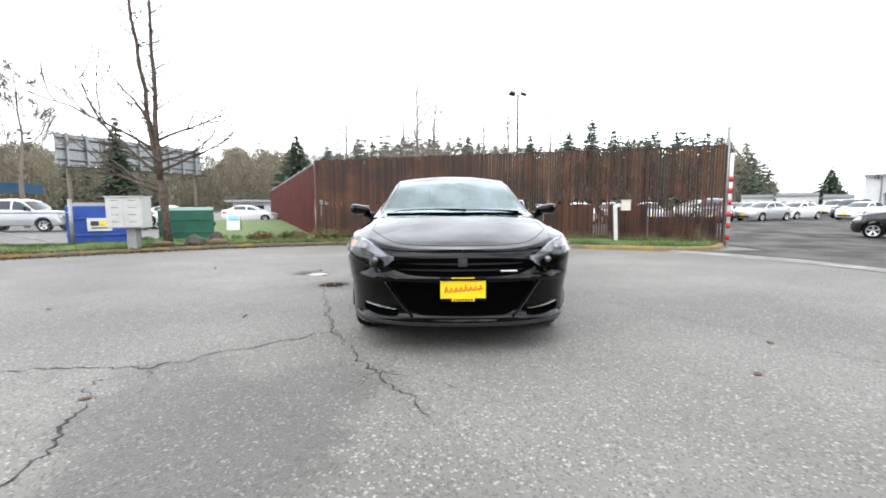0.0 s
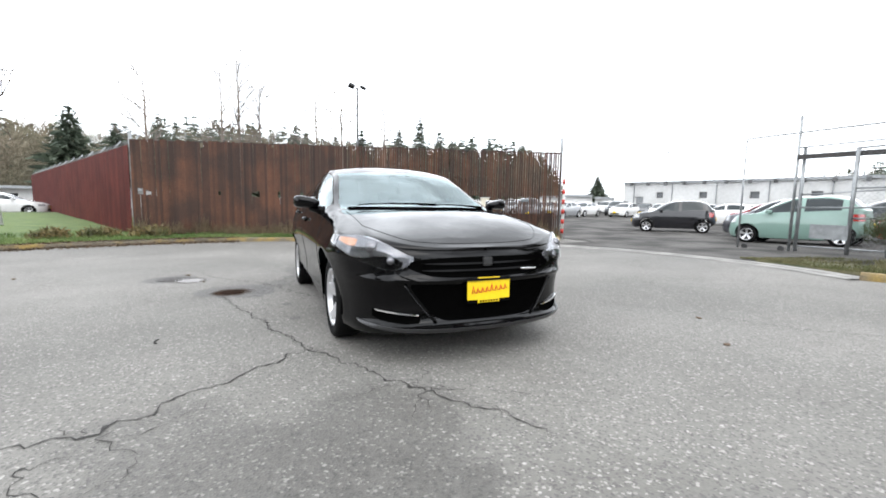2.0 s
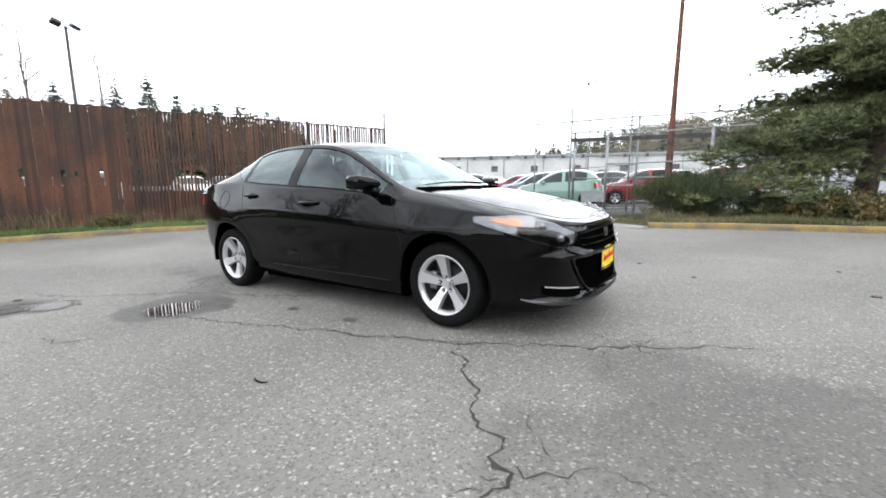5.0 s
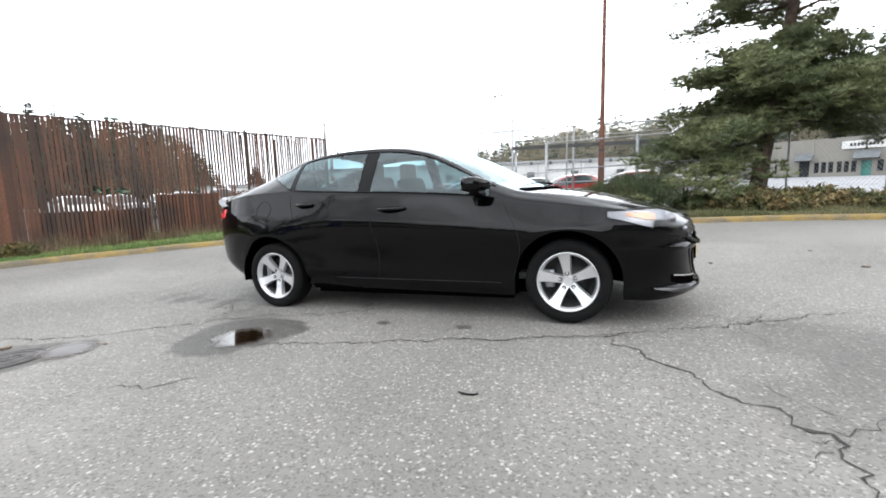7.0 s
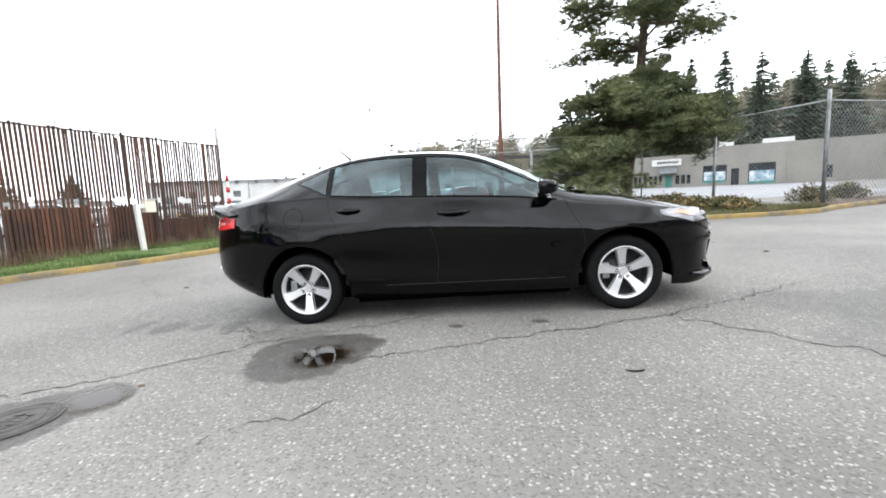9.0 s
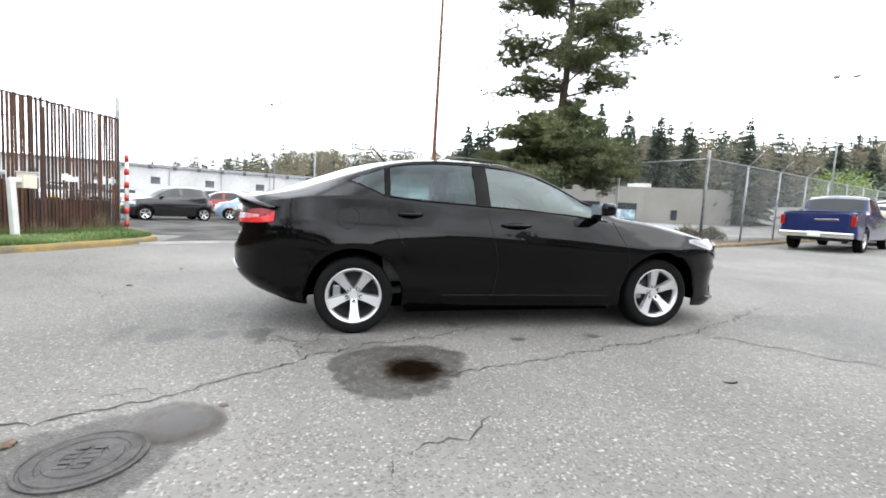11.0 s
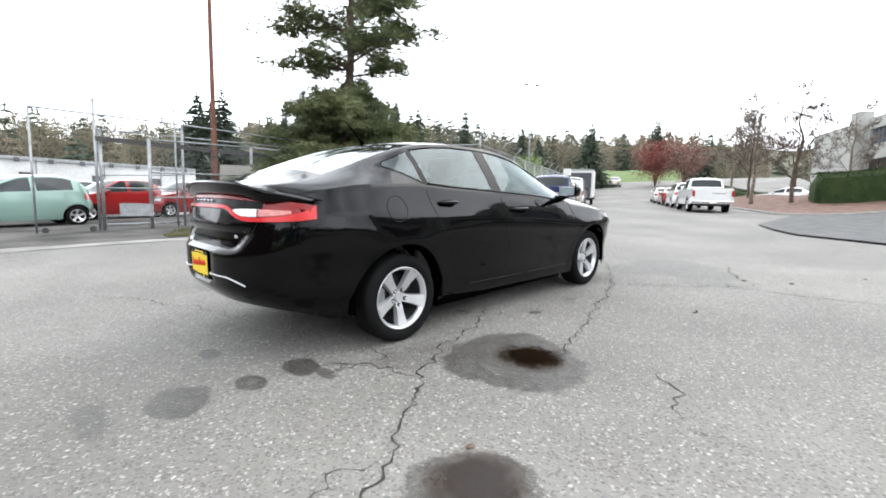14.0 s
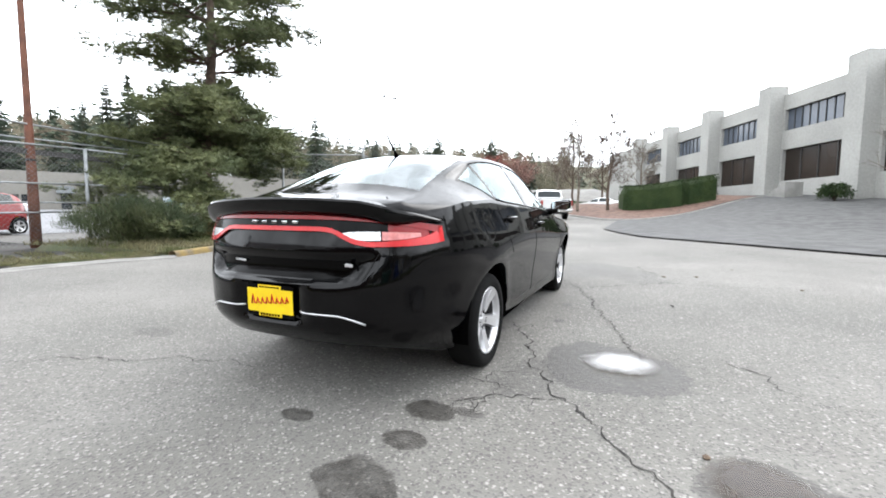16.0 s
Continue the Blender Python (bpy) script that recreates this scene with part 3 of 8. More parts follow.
CORNER = (8.0, -4.05)
road_fence = link_fence("road_fence", "tall galvanised chain-link fence with barbed-wire arms beside the road", [CORNER, (21.6, -34.0), (24.8, -41.0)], 2.75, spacing=3.05, arms=0.38, arm_side=-1, rails=(1.0, 0.0), pitch=0.15, r=0.004)
yard_fence = link_fence("yard_fence", "tall galvanised chain-link fence closing the neighbouring yard", [CORNER, (10.5, -2.55), (15.2, 0.3)], 2.75, spacing=2.9, rails=(1.0,), pitch=0.12)
gate_fence = link_fence("gate_fence", "chain-link fence panels behind the gate with three rails", [(11.1, 6.0), (11.35, 3.2), (11.9, 0.6), (13.2, -0.3)], 2.35, spacing=1.9, rails=(1.0, 0.62, 0.33))

# rolling gate frame
gate = thing("rolling_gate", "open galvanised pipe gate frame with dark top beam", "gate")
for x, y, h, r in ((10.95, 8.35, 2.95, 0.024), (11.05, 7.15, 3.35, 0.032), (11.13, 7.05, 2.6, 0.04), (11.2, 5.35, 3.35, 0.024), (11.3, 5.15, 2.9, 0.034)):
    z = gz(x, y)
    tubes("post", [([(x, y, z - 0.05), (x, y, z + h)], r)], M_GALV, gate, 10)
tubes("top_pipe", [([(10.95, 8.35, 2.80), (11.2, 5.35, 2.84), (11.9, 0.6, 2.86)], 0.022)], M_GALV, gate, 8)
tubes("second_pipe", [([(11.05, 7.15, 2.45), (11.9, 0.6, 2.62)], 0.018)], M_GALV, gate, 8)
a, b_ = Vector((11.05, 7.15)), Vector((11.85, 0.6))
bv, bf = [], []
bdir = (b_ - a).normalized()
slat_box(bv, bf, (a + b_) / 2, bdir, Vector((-bdir.y, bdir.x)), 2.16, 2.28, (b_ - a).length, 0.07, 0)
mesh_ob("top_beam", bv, bf, M_DARKBAR, gate, "dark painted steel beam")
tubes("low_rail", [([(11.1, 7.1, 0.98), (11.9, 0.6, 1.12)], 0.02), ([(11.1, 7.0, 0.03), (11.3, 5.2, 0.06)], 0.02)], M_GALV, gate, 8)
tubes("brace", [([(11.1, 7.05, 1.30), (11.3, 5.2, 1.42)], 0.016)], M_GALV, gate, 6)
part("sign_plate", box(0.02, 0.75, 0.34, 11.02, 6.35, 0.42, 0.004), M_GALV, gate, "blank grey metal sign plate")
for yy in (7.3, 8.2):
    bm = bmesh.new()
    bmesh.ops.create_cone(bm, cap_ends=True, segments=16, radius1=0.07, radius2=0.07, depth=0.05, matrix=pose(11.0, yy, gz(11, yy) + 0.07, 0, 90, 0))
    part("roller", bm, M_DARKMETAL, gate)

# tall rust-red pole
pole = thing("utility_pole", "tall rust-red painted steel pole in the grass", "pole", pose(11.4, 4.27, gz(11.4, 4.27)))
tubes("shaft", [([(0, 0, -0.1), (0, 0, 1.5), (0, 0, 3.5), (0.01, 0, 8.0), (0.02, 0, 14.0)], [0.112, 0.098, 0.070, 0.050, 0.038])], M_POLE, pole, 14)
tubes("strap", [([(0, 0, 2.05), (0, 0, 2.1)], 0.097)], M_DARKMETAL, pole, 14)
tubes("conduit", [([(0.11, 0.02, 0), (0.08, 0.02, 3.1)], 0.025)], M_GALV, pole, 8)


# ---- buildings ----
def wall_slab(name, a, b, z0, z1, th, material, parent, openings=()):
    """A wall between plan points with rectangular openings (s0, s1, z0, z1) cut through it."""
    a, b = Vector(a), Vector(b)
    d = (b - a)
    L = d.length
    d.normalize()
    n = Vector((-d.y, d.x))
    ss = sorted({0.0, L, *[q for o in openings for q in o[:2]]})
    zs = sorted({z0, z1, *[q for o in openings for q in o[2:]]})
    V, F, index = [], [], {}

    def vert(i, j, k):
        if (i, j, k) not in index:
            index[(i, j, k)] = len(V)
            q = a + d * ss[i] + n * th * (k - 0.5)
            V.append((q.x, q.y, zs[j]))
        return index[(i, j, k)]
    solid = {(i, j) for i in range(len(ss) - 1) for j in range(len(zs) - 1)
             if not any(o[0] < (ss[i] + ss[i + 1]) / 2 < o[1] and o[2] < (zs[j] + zs[j + 1]) / 2 < o[3] for o in openings)}
    for i, j in solid:
        F.append((vert(i, j, 0), vert(i + 1, j, 0), vert(i + 1, j + 1, 0), vert(i, j + 1, 0)))
        F.append((vert(i, j + 1, 1), vert(i + 1, j + 1, 1), vert(i + 1, j, 1), vert(i, j, 1)))
        for di, dj, e in ((-1, 0, ((i, j), (i, j + 1))), (1, 0, ((i + 1, j + 1), (i + 1, j))), (0, -1, ((i + 1, j), (i, j))), (0, 1, ((i, j + 1), (i + 1, j + 1)))):
            if (i + di, j + dj) not in solid:
                (p, q), (r, s_) = e
                F.append((vert(p, q, 0), vert(r, s_, 0), vert(r, s_, 1), vert(p, q, 1)))
    return mesh_ob(name, V, F, material, parent)


def strip_box(name, a, b, z0, z1, th, material, parent, label=""):
    v, f = [], []
    a, b = Vector(a), Vector(b)
    d = (b - a).normalized()
    slat_box(v, f, (a + b) / 2, d, Vector((-d.y, d.x)), z0, z1, (b - a).length, th, 0)
    return mesh_ob(name, v, f, material, parent, label)


M_WAREWALL = mat("weathered_white_wall", (0.46, 0.46, 0.45), 0.8, vary=0.08, scale=0.4, fine=4, second=(0.54, 0.54, 0.53))
M_OFFICE = mat("pale_concrete_panels", (0.29, 0.288, 0.27), 0.85, vary=0.1, scale=0.3, fine=8, second=(0.34, 0.337, 0.315))
M_BEIGE = mat("beige_block_wall", (0.2, 0.19, 0.168), 0.85, vary=0.08, scale=0.3, fine=6)
M_ROOFDARK = mat("dark_roof_felt", (0.10, 0.10, 0.10), 0.9, vary=0.2, scale=0.5)

M_WAREWIN = mat("dusty_grey_pane", (0.11, 0.115, 0.12), 0.4, vary=0.2, scale=3)
warehouse = thing("warehouse", "long low white warehouse with small square windows", "building")
WA, WB = Vector((39.0, 40.0)), Vector((47.0, -4.0))
wd = (WB - WA).normalized()
wn_ = Vector((-wd.y, wd.x))
wlen = (WB - WA).length
opens = [(4 + i * 4.6, 4.8 + i * 4.6, 1.75, 2.4) for i in range(9)] + [(1.5, 2.5, -0.3, 1.9), (24.9, 26.0, -0.3, 1.9)]
wall_slab("wall", WA, WB, -0.6, 3.35, 0.3, M_WAREWALL, warehouse, opens)
for o in opens:
    a, b_ = WA + wd * o[0] + wn_ * 0.06, WA + wd * o[1] + wn_ * 0.06
    strip_box("window" if o[2] > 0 else "door", a, b_, o[2], o[3], 0.05, M_WAREWIN if o[2] > 0 else M_GALV, warehouse)
strip_box("parapet", WA - wn_ * 0.08, WB - wn_ * 0.08, 3.35, 3.6, 0.5, M_GALV, warehouse, "grey metal roof edge")
for i in range(22):
    q = WA + wd * (i + 0.5) * wlen / 22 - wn_ * 0.36
    strip_box("bracket", q - wd * 0.15, q + wd * 0.15, 3.18, 3.5, 0.12, M_ROOFDARK, warehouse)
for i in range(10):
    q = WA + wd * (i + 0.3) * wlen / 10 - wn_ * 0.2
    strip_box("panel_joint", q - wd * 0.03, q + wd * 0.03, -0.5, 3.35, 0.12, M_GALV, warehouse)
wall_slab("side_wall", WA, WA + wn_ * 30, -0.6, 3.4, 0.3, M_WAREWALL, warehouse)
wall_slab("side_wall", WB, WB + wn_ * 30, -0.6, 3.4, 0.3, M_WAREWALL, warehouse)
strip_box("roof", WA + wn_ * 15, WB + wn_ * 15, 3.36, 3.46, 30, M_ROOFDARK, warehouse)

# beige workshop beyond the neighbouring yard
workshop = thing("workshop", "low beige workshop with teal door, awnings and two glazed bays", "building")
BA, BB = Vector((52.0, -8.0)), Vector((38.5, -34.0))
bd = (BB - BA).normalized()
bn = Vector((-bd.y, bd.x))
blen = (BB - BA).length
zb0 = 1.0
M_GREENTRIM = mat("teal_green_trim", (0.03, 0.17, 0.14), 0.6, vary=0.15, scale=2)
M_AWNING = mat("grey_canvas_awning", (0.10, 0.11, 0.115), 0.8, vary=0.15, scale=2)
M_BANNER = mat("blue_white_banner", (0.10, 0.22, 0.28), 0.6, vary=0.3, scale=1.6, fine=5, second=(0.5, 0.55, 0.58))
WORK_OPEN = []
for s0, count, w_ in ((1.6, 3, 0.42), (6.1, 3, 0.36), (7.75, 3, 0.34), (10.45, 3, 0.40)):
    for i in range(count):
        a = s0 + i * (w_ + 0.16)
        WORK_OPEN.append(("window", a, a + w_, zb0 + 0.35, zb0 + 1.35))
WORK_OPEN += [("door", 4.95, 5.75, zb0, zb0 + 1.7), ("door", 9.4, 10.1, zb0 - 0.05, zb0 + 1.35), ("bay", 13.1, 15.3, zb0 + 0.35, zb0 + 2.2), ("door", 15.7, 16.4, zb0, zb0 + 1.75), ("bay", 17.2, 19.5, zb0 + 0.1, zb0 + 2.2), ("window", 23.2, 23.9, zb0 + 0.4, zb0 + 1.6)]
for lo, hi, top in ((0.0, 12.0, 4.55), (12.0, blen, 5.15)):
    wall_slab("wall", BA + bd * lo, BA + bd * hi, zb0 - 1.2, top, 0.3, M_BEIGE, workshop, [(a - lo, b - lo, c, d) for _, a, b, c, d in WORK_OPEN if lo <= a < hi])
    strip_box("roof", BA + bd * lo + bn * 9.2, BA + bd * hi + bn * 9.2, top - 0.2, top - 0.05, 18, M_ROOFDARK, workshop)
for s0 in (2.9, 5.9, 12.05, 16.7, 20.5):
    q = BA + bd * s0 - bn * 0.18
    strip_box("pilaster", q - bd * 0.12, q + bd * 0.12, zb0 - 1.0, 4.55 if s0 < 12 else 5.12, 0.1, M_BEIGE, workshop)
for kind_, a, b, c, d in WORK_OPEN:
    pane = strip_box(kind_ if kind_ != "bay" else "bay_window", BA + bd * a, BA + bd * b, c, d, 0.06, M_GREENTRIM if kind_ == "door" and 9 < a < 10 else M_WINDOW, workshop)
    if kind_ == "bay":
        strip_box("banner", BA + bd * (a + 0.1) - bn * 0.06, BA + bd * (b - 0.1) - bn * 0.06, c + 0.2, c + (d - c) * 0.62, 0.03, M_BANNER, workshop, "faded blue and white banner")
        strip_box("bay_sill", BA + bd * a - bn * 0.1, BA + bd * b - bn * 0.1, c - 0.02, c + 0.16, 0.2, M_GREENTRIM, workshop)
for s0, s1 in ((4.7, 6.0), (8.9, 10.6)):
    q0, q1 = BA + bd * s0 - bn * 0.15, BA + bd * s1 - bn * 0.15
    out = -bn * 1.0
    V = [(q0.x, q0.y, zb0 + 2.25), (q1.x, q1.y, zb0 + 2.25), (q1.x + out.x, q1.y + out.y, zb0 + 1.55), (q0.x + out.x, q0.y + out.y, zb0 + 1.55), (q0.x, q0.y, zb0 + 1.5), (q1.x, q1.y, zb0 + 1.5)]
    mesh_ob("awning", V, [(0, 3, 2, 1), (0, 4, 3), (1, 2, 5), (4, 5, 2, 3)], M_AWNING, workshop, "sloping grey canvas awning")
strip_box("sign_board", BA + bd * 8.0 - bn * 0.25, BA + bd * 11.0 - bn * 0.25, 3.45, 4.15, 0.1, M_WHITE, workshop, "white sign board with unreadable dark lettering")
for i in range(9):
    q = BA + bd * (8.55 + 0.25 * i) - bn * 0.32
    strip_box("sign_bar", q, q + bd * 0.17, 3.68, 3.95, 0.03, M_DARKBAR, workshop)
for s0, ww in ((14.5, 1.4), (18.5, 2.6)):
    q = BA + bd * s0 + bn * 2.5
    strip_box("roof_unit", q, q + bd * ww, 5.1, 5.75, 1.6, M_WHITE, workshop)
wall_slab("end_wall", BB, BB + bn * 18, zb0 - 1.2, 5.15, 0.3, M_BEIGE, workshop)
M_YARD = mat("pale_yard_paving", (0.17, 0.172, 0.18), 0.8, vary=0.12, scale=0.4, fine=12, second=(0.21, 0.212, 0.22))
V, F = [], []
for i in range(31):
    u = i / 30
    far, near = BA + bd * (-12 + (blen + 22) * u) - bn * 0.1, Vector((17.5, 2.5)).lerp(Vector((14.0, -15.0)), u)
    for j in range(13):
        v = j / 12
        p = far.lerp(near, v)
        V.append((p.x, p.y, (zb0 - 0.02) * (1 - v) + (gz(near.x, near.y) + 0.02) * v))
    if i:
        for j in range(12):
            a = (i - 1) * 13 + j
            F.append((a, a + 1, a + 14, a + 13))
tagged(mesh_ob("yard_pavement", V, F, M_YARD, smooth=True), "pale paved yard rising to the beige workshop", "pavement", kind="structure")

# two-storey office building with deep piers
# upper panes: the mirrored sky is put into their blue-grey base colour
M_SKYPANE = mat("blue_grey_sky_pane", (0.085, 0.1, 0.125), 0.12, vary=0.15, scale=0.6)
M_PORCH = mat("brown_shaded_glass", (0.022, 0.015, 0.011), 0.25, vary=0.3, scale=0.5)
office = thing("office_building", "two-storey pale concrete office building with deep piers and dark windows", "building")
OA, OB = Vector((-22.9, -4.3)), Vector((4.0, -60.2))
od = (OB - OA).normalized()
on = Vector((-od.y, od.x))
if on.x < 0:
    on = -on
olen = (OB - OA).length
oz = 1.7
bay = 7.17
wins = []
nb = int(olen / bay) - 1
for i in range(nb):
    s0 = i * bay + 0.9
    wins += [(s0 + 0.75, s0 + 6.4, oz + 5.4, oz + 6.9), (s0 + 0.75, s0 + 6.4, oz + 1.8, oz + 4.05)]
wall_slab("wall", OA, OB, oz - 1.5, oz + 8.0, 0.35, M_OFFICE, office, wins)
for o in wins:
    w = strip_box("window", OA + od * o[0] - on * 0.1, OA + od * o[1] - on * 0.1, o[2], o[3], 0.05, M_SKYPANE if o[2] > oz + 4 else M_PORCH, office)
    for i in range(1, 9 if o[2] > oz + 4 else 4):
        q = OA + od * (o[0] + (o[1] - o[0]) * i / (9 if o[2] > oz + 4 else 4)) - on * 0.07
        strip_box("mullion", q - od * 0.035, q + od * 0.035, o[2], o[3], 0.08, M_DARKMETAL, office)
for i in range(nb + 1):
    q = OA + od * (i * bay + 0.9) + on * 0.55
    strip_box("pier", q - od * 0.6, q + od * 0.6, oz - 1.5, oz + 8.65, 1.3, M_OFFICE, office)
strip_box("roof", OA - on * 12.3, OB - on * 12.3, oz + 7.4, oz + 7.6, 24, M_ROOFDARK, office)
wall_slab("end_wall", OA, OA - on * 24, oz - 1.5, oz + 8.0, 0.35, M_OFFICE, office)
# steps at the entrance
for i in range(6):
    q = OA + od * (27.1 - 0.33 * i) + on * 2.0
    strip_box("step", q - on * 0.6, q + on * 0.6, oz - 1.2, oz + 0.55 + 0.18 * i, 0.33, M_CONC, office)


# ---- vehicles ----
def paint(name, color, metal=0.0, rough=0.3):
    return mat(name, color, rough, metal, vary=0.04, scale=2, fine=200, coat=1.0, spec=0.1)


M_CARGLASS = glass_mat("car_glass", (0.38, 0.50, 0.52), 1.6, (0.88, 0.98, 1.0))
M_SCREENGLASS = glass_mat("screen_glass", (0.50, 0.62, 0.64), 2.1, (0.84, 0.98, 1.0))
M_BACKGLASS = glass_mat("rear_screen_glass", (0.45, 0.56, 0.58), 2.9, (0.92, 0.98, 1.0))
M_DARKGLASS = mat("parked_car_glass", (0.022, 0.028, 0.03), 0.04, vary=0.05, spec=0.3)
M_LENS = mat("clear_lamp_lens", (0.35, 0.36, 0.37), 0.12, 0.3, vary=0.15, scale=14)
M_TAILRED = mat("red_lamp_lens", (0.3, 0.01, 0.008), 0.12, vary=0.1, scale=12, coat=1.0)
M_AMBER = mat("amber_lamp_lens", (0.5, 0.2, 0.08), 0.15, vary=0.1, coat=1.0)
M_BARREL = mat("shaded_wheel_barrel", (0.07, 0.07, 0.072), 0.5, 0.6, vary=0.15, scale=8)
M_PLATE = mat("yellow_plate", (0.74, 0.52, 0.004), 0.4, vary=0.05, scale=8)
M_PLATEW = mat("white_plate", (0.7, 0.7, 0.68), 0.4, vary=0.05, scale=8)
M_SEAT = mat("grey_seat_cloth", (0.12, 0.12, 0.12), 0.9, vary=0.15, scale=8, fine=90)
M_INTERIOR = mat("dark_cabin_trim", (0.03, 0.03, 0.03), 0.8, vary=0.15, scale=8)


class CarShape:
    """A car's skin in its own frame: y runs back from the nose, x to its right side (the shape is mirrored), z up."""

    def __init__(self, L, W, wheels, R, sill, top, rail_z, rail_x, centre, sweep, F=0.95, B=1.15, n=2.6, side=None, front=None, rear=None, arch=0.06, climb=0.0, haunch=0.0, recess=None):
        self.L, self.W, self.wheels, self.R, self.sill = L, W, wheels, R, sill
        self.top, self.rail_z, self.rail_x, self.centre, self.sweep = [pchip(q) for q in (top, rail_z, rail_x, centre, sweep)]
        self.F, self.B, self.n = F, B, n
        self.side = pchip(side or [(0.15, 0.10), (0.25, 0.05), (0.45, 0.012), (0.62, 0.0), (0.80, 0.02), (0.98, 0.06), (1.2, 0.10)])
        self.front = pchip(front or [(0.12, 0.16), (0.22, 0.05), (0.30, 0.015), (0.45, 0.0), (0.58, 0.015), (0.68, 0.06), (0.78, 0.15), (1.0, 0.3)])
        self.rear = pchip(rear or [(0.18, 0.45), (0.25, 0.30), (0.34, 0.12), (0.46, 0.015), (0.55, 0.0), (0.75, 0.03), (0.95, 0.07), (1.1, 0.09)])
        self.Ra = R + arch
        self.climb = climb
        self.haunch = haunch
        self.recess = pchip(recess) if recess else None

    def outline(self, q):
        """Plan point at the widest level for q in 0..3: 0..1 round the front, 1..2 along the side, 2..3 round the tail."""
        if q <= 1:
            a = q * math.pi / 2
            s, c = math.sin(a) ** (2 / self.n), max(math.cos(a), 0) ** (2 / self.n)
            return self.W * s, self.F * (1 - c)
        if q < 2:
            return self.W, self.F + (self.L - self.F - self.B) * (q - 1)
        a = (3 - q) * math.pi / 2
        s, c = max(math.sin(a), 0) ** (2 / self.n), max(math.cos(a), 0) ** (2 / self.n)
        return self.W * s, self.L - self.B * (1 - c)

    def q_at(self, y):
        """q of the side at the distance y behind the nose."""
        lo, hi = 0.0, 3.0
        for _ in range(40):
            m = (lo + hi) / 2
            if self.outline(m)[1] < y:
                lo = m
            else:
                hi = m
        return (lo + hi) / 2

    def q_x(self, x, rear=False):
        """q of the nose (or tail) at the distance x from the middle."""
        lo, hi = (0.0, 1.0) if not rear else (3.0, 2.0)
        for _ in range(40):
            m = (lo + hi) / 2
            if self.outline(m)[0] < x:
                lo = m
            else:
                hi = m
        return (lo + hi) / 2

    def normal(self, q):
        e = 1e-3
        a, b = self.outline(max(q - e, 0)), self.outline(min(q + e, 3))
        t = Vector((b[0] - a[0], b[1] - a[1]))
        if q < e:
            return Vector((0, -1))
        if q > 3 - e:
            return Vector((0, 1))
        t.normalize()
        return Vector((t.y, -t.x))

    def skin(self, q, z, out=0.0):
        """A point of the lower body, out metres off the skin."""
        x, y = self.outline(q)
        n = self.normal(q)
        f, r = max(0, -n.y) ** 1.5, max(0, n.y) ** 1.5
        k = max(0, 1 - f - r)
        inset = f * self.front(z) + r * self.rear(z) + k * self.side(z - self.climb * (min(max(y, 1.2), 3.9) - 2.3))
        if self.recess and q > 2.5:
            # number-plate hollow in the boot lid, narrower towards its foot
            inset += self.recess(z) * (1 - sstep(0.0, 0.10, x - 0.44 - 0.9 * (z - 0.72)))
            inset += 0.035 * (1 - sstep(0.18, 0.23, x)) * sstep(0.465, 0.49, z) * (1 - sstep(0.66, 0.68, z))
        for yw in self.wheels:
            d = math.hypot(y - yw, z - self.R)
            if abs(n.x) > 0.7:
                inset -= 0.006 * math.exp(-((d - self.Ra - 0.02) / 0.05) ** 2)
                g = self.haunch * math.exp(-((y - yw) / 0.55) ** 2)
                inset += g * (0.040 * sstep(0.68, 1.04, z) - 0.014 * math.exp(-((z - 0.69) / 0.11) ** 2))
        x, y = x - n.x * (inset - out), y - n.y * (inset - out)
        return Vector((max(x, 0.0), y, z))

    def bottom(self, y, q):
        for yw in self.wheels:
            if abs(y - yw) < self.Ra and 0.35 < q < 2.75:
                return max(self.sill(y), self.R + math.sqrt(max(self.Ra ** 2 - (y - yw) ** 2, 0)))
        return self.sill(y)

    def edge(self, q):
        x, y = self.outline(q)
        return self.top(y)

    def section(self, q, u):
        """The upper skin: u 0 at the belt, 1 at the roof rail, 2 at the middle line."""
        e = self.skin(q, self.edge(q))
        y = e.y
        zr = max(self.rail_z(y), e.z + 0.004)
        xr = min(self.rail_x(y), e.x if e.x < 0.05 else e.x * 0.93)
        if u <= 1:
            b = 0.012 * math.sin(math.pi * u)
            return Vector((e.x + (xr - e.x) * u + b, e.y, e.z + (zr - e.z) * u))
        v = 2 - u
        ys = y - self.sweep(y) * (1 - v * v)
        zc = max(self.centre(y - self.sweep(y)), zr)
        return Vector((xr * v, ys, zc + (zr - zc) * v ** 2.3))

    def roof(self, x, y, out=0.0):
        """A point of the upper skin between the rails, at x and y."""
        q = self.q_at(y)
        for _ in range(6):
            p = self.section(q, 2.0)
            q = min(max(q + (y - self.section(q, 2 - min(1, abs(x) / max(self.section(q, 1).x, 0.05))).y) * 0.35, 0.0), 3.0)
        u = 2 - min(1, abs(x) / max(self.section(q, 1).x, 0.05))
        p = self.section(q, u)
        return Vector((x, p.y, p.z + out))


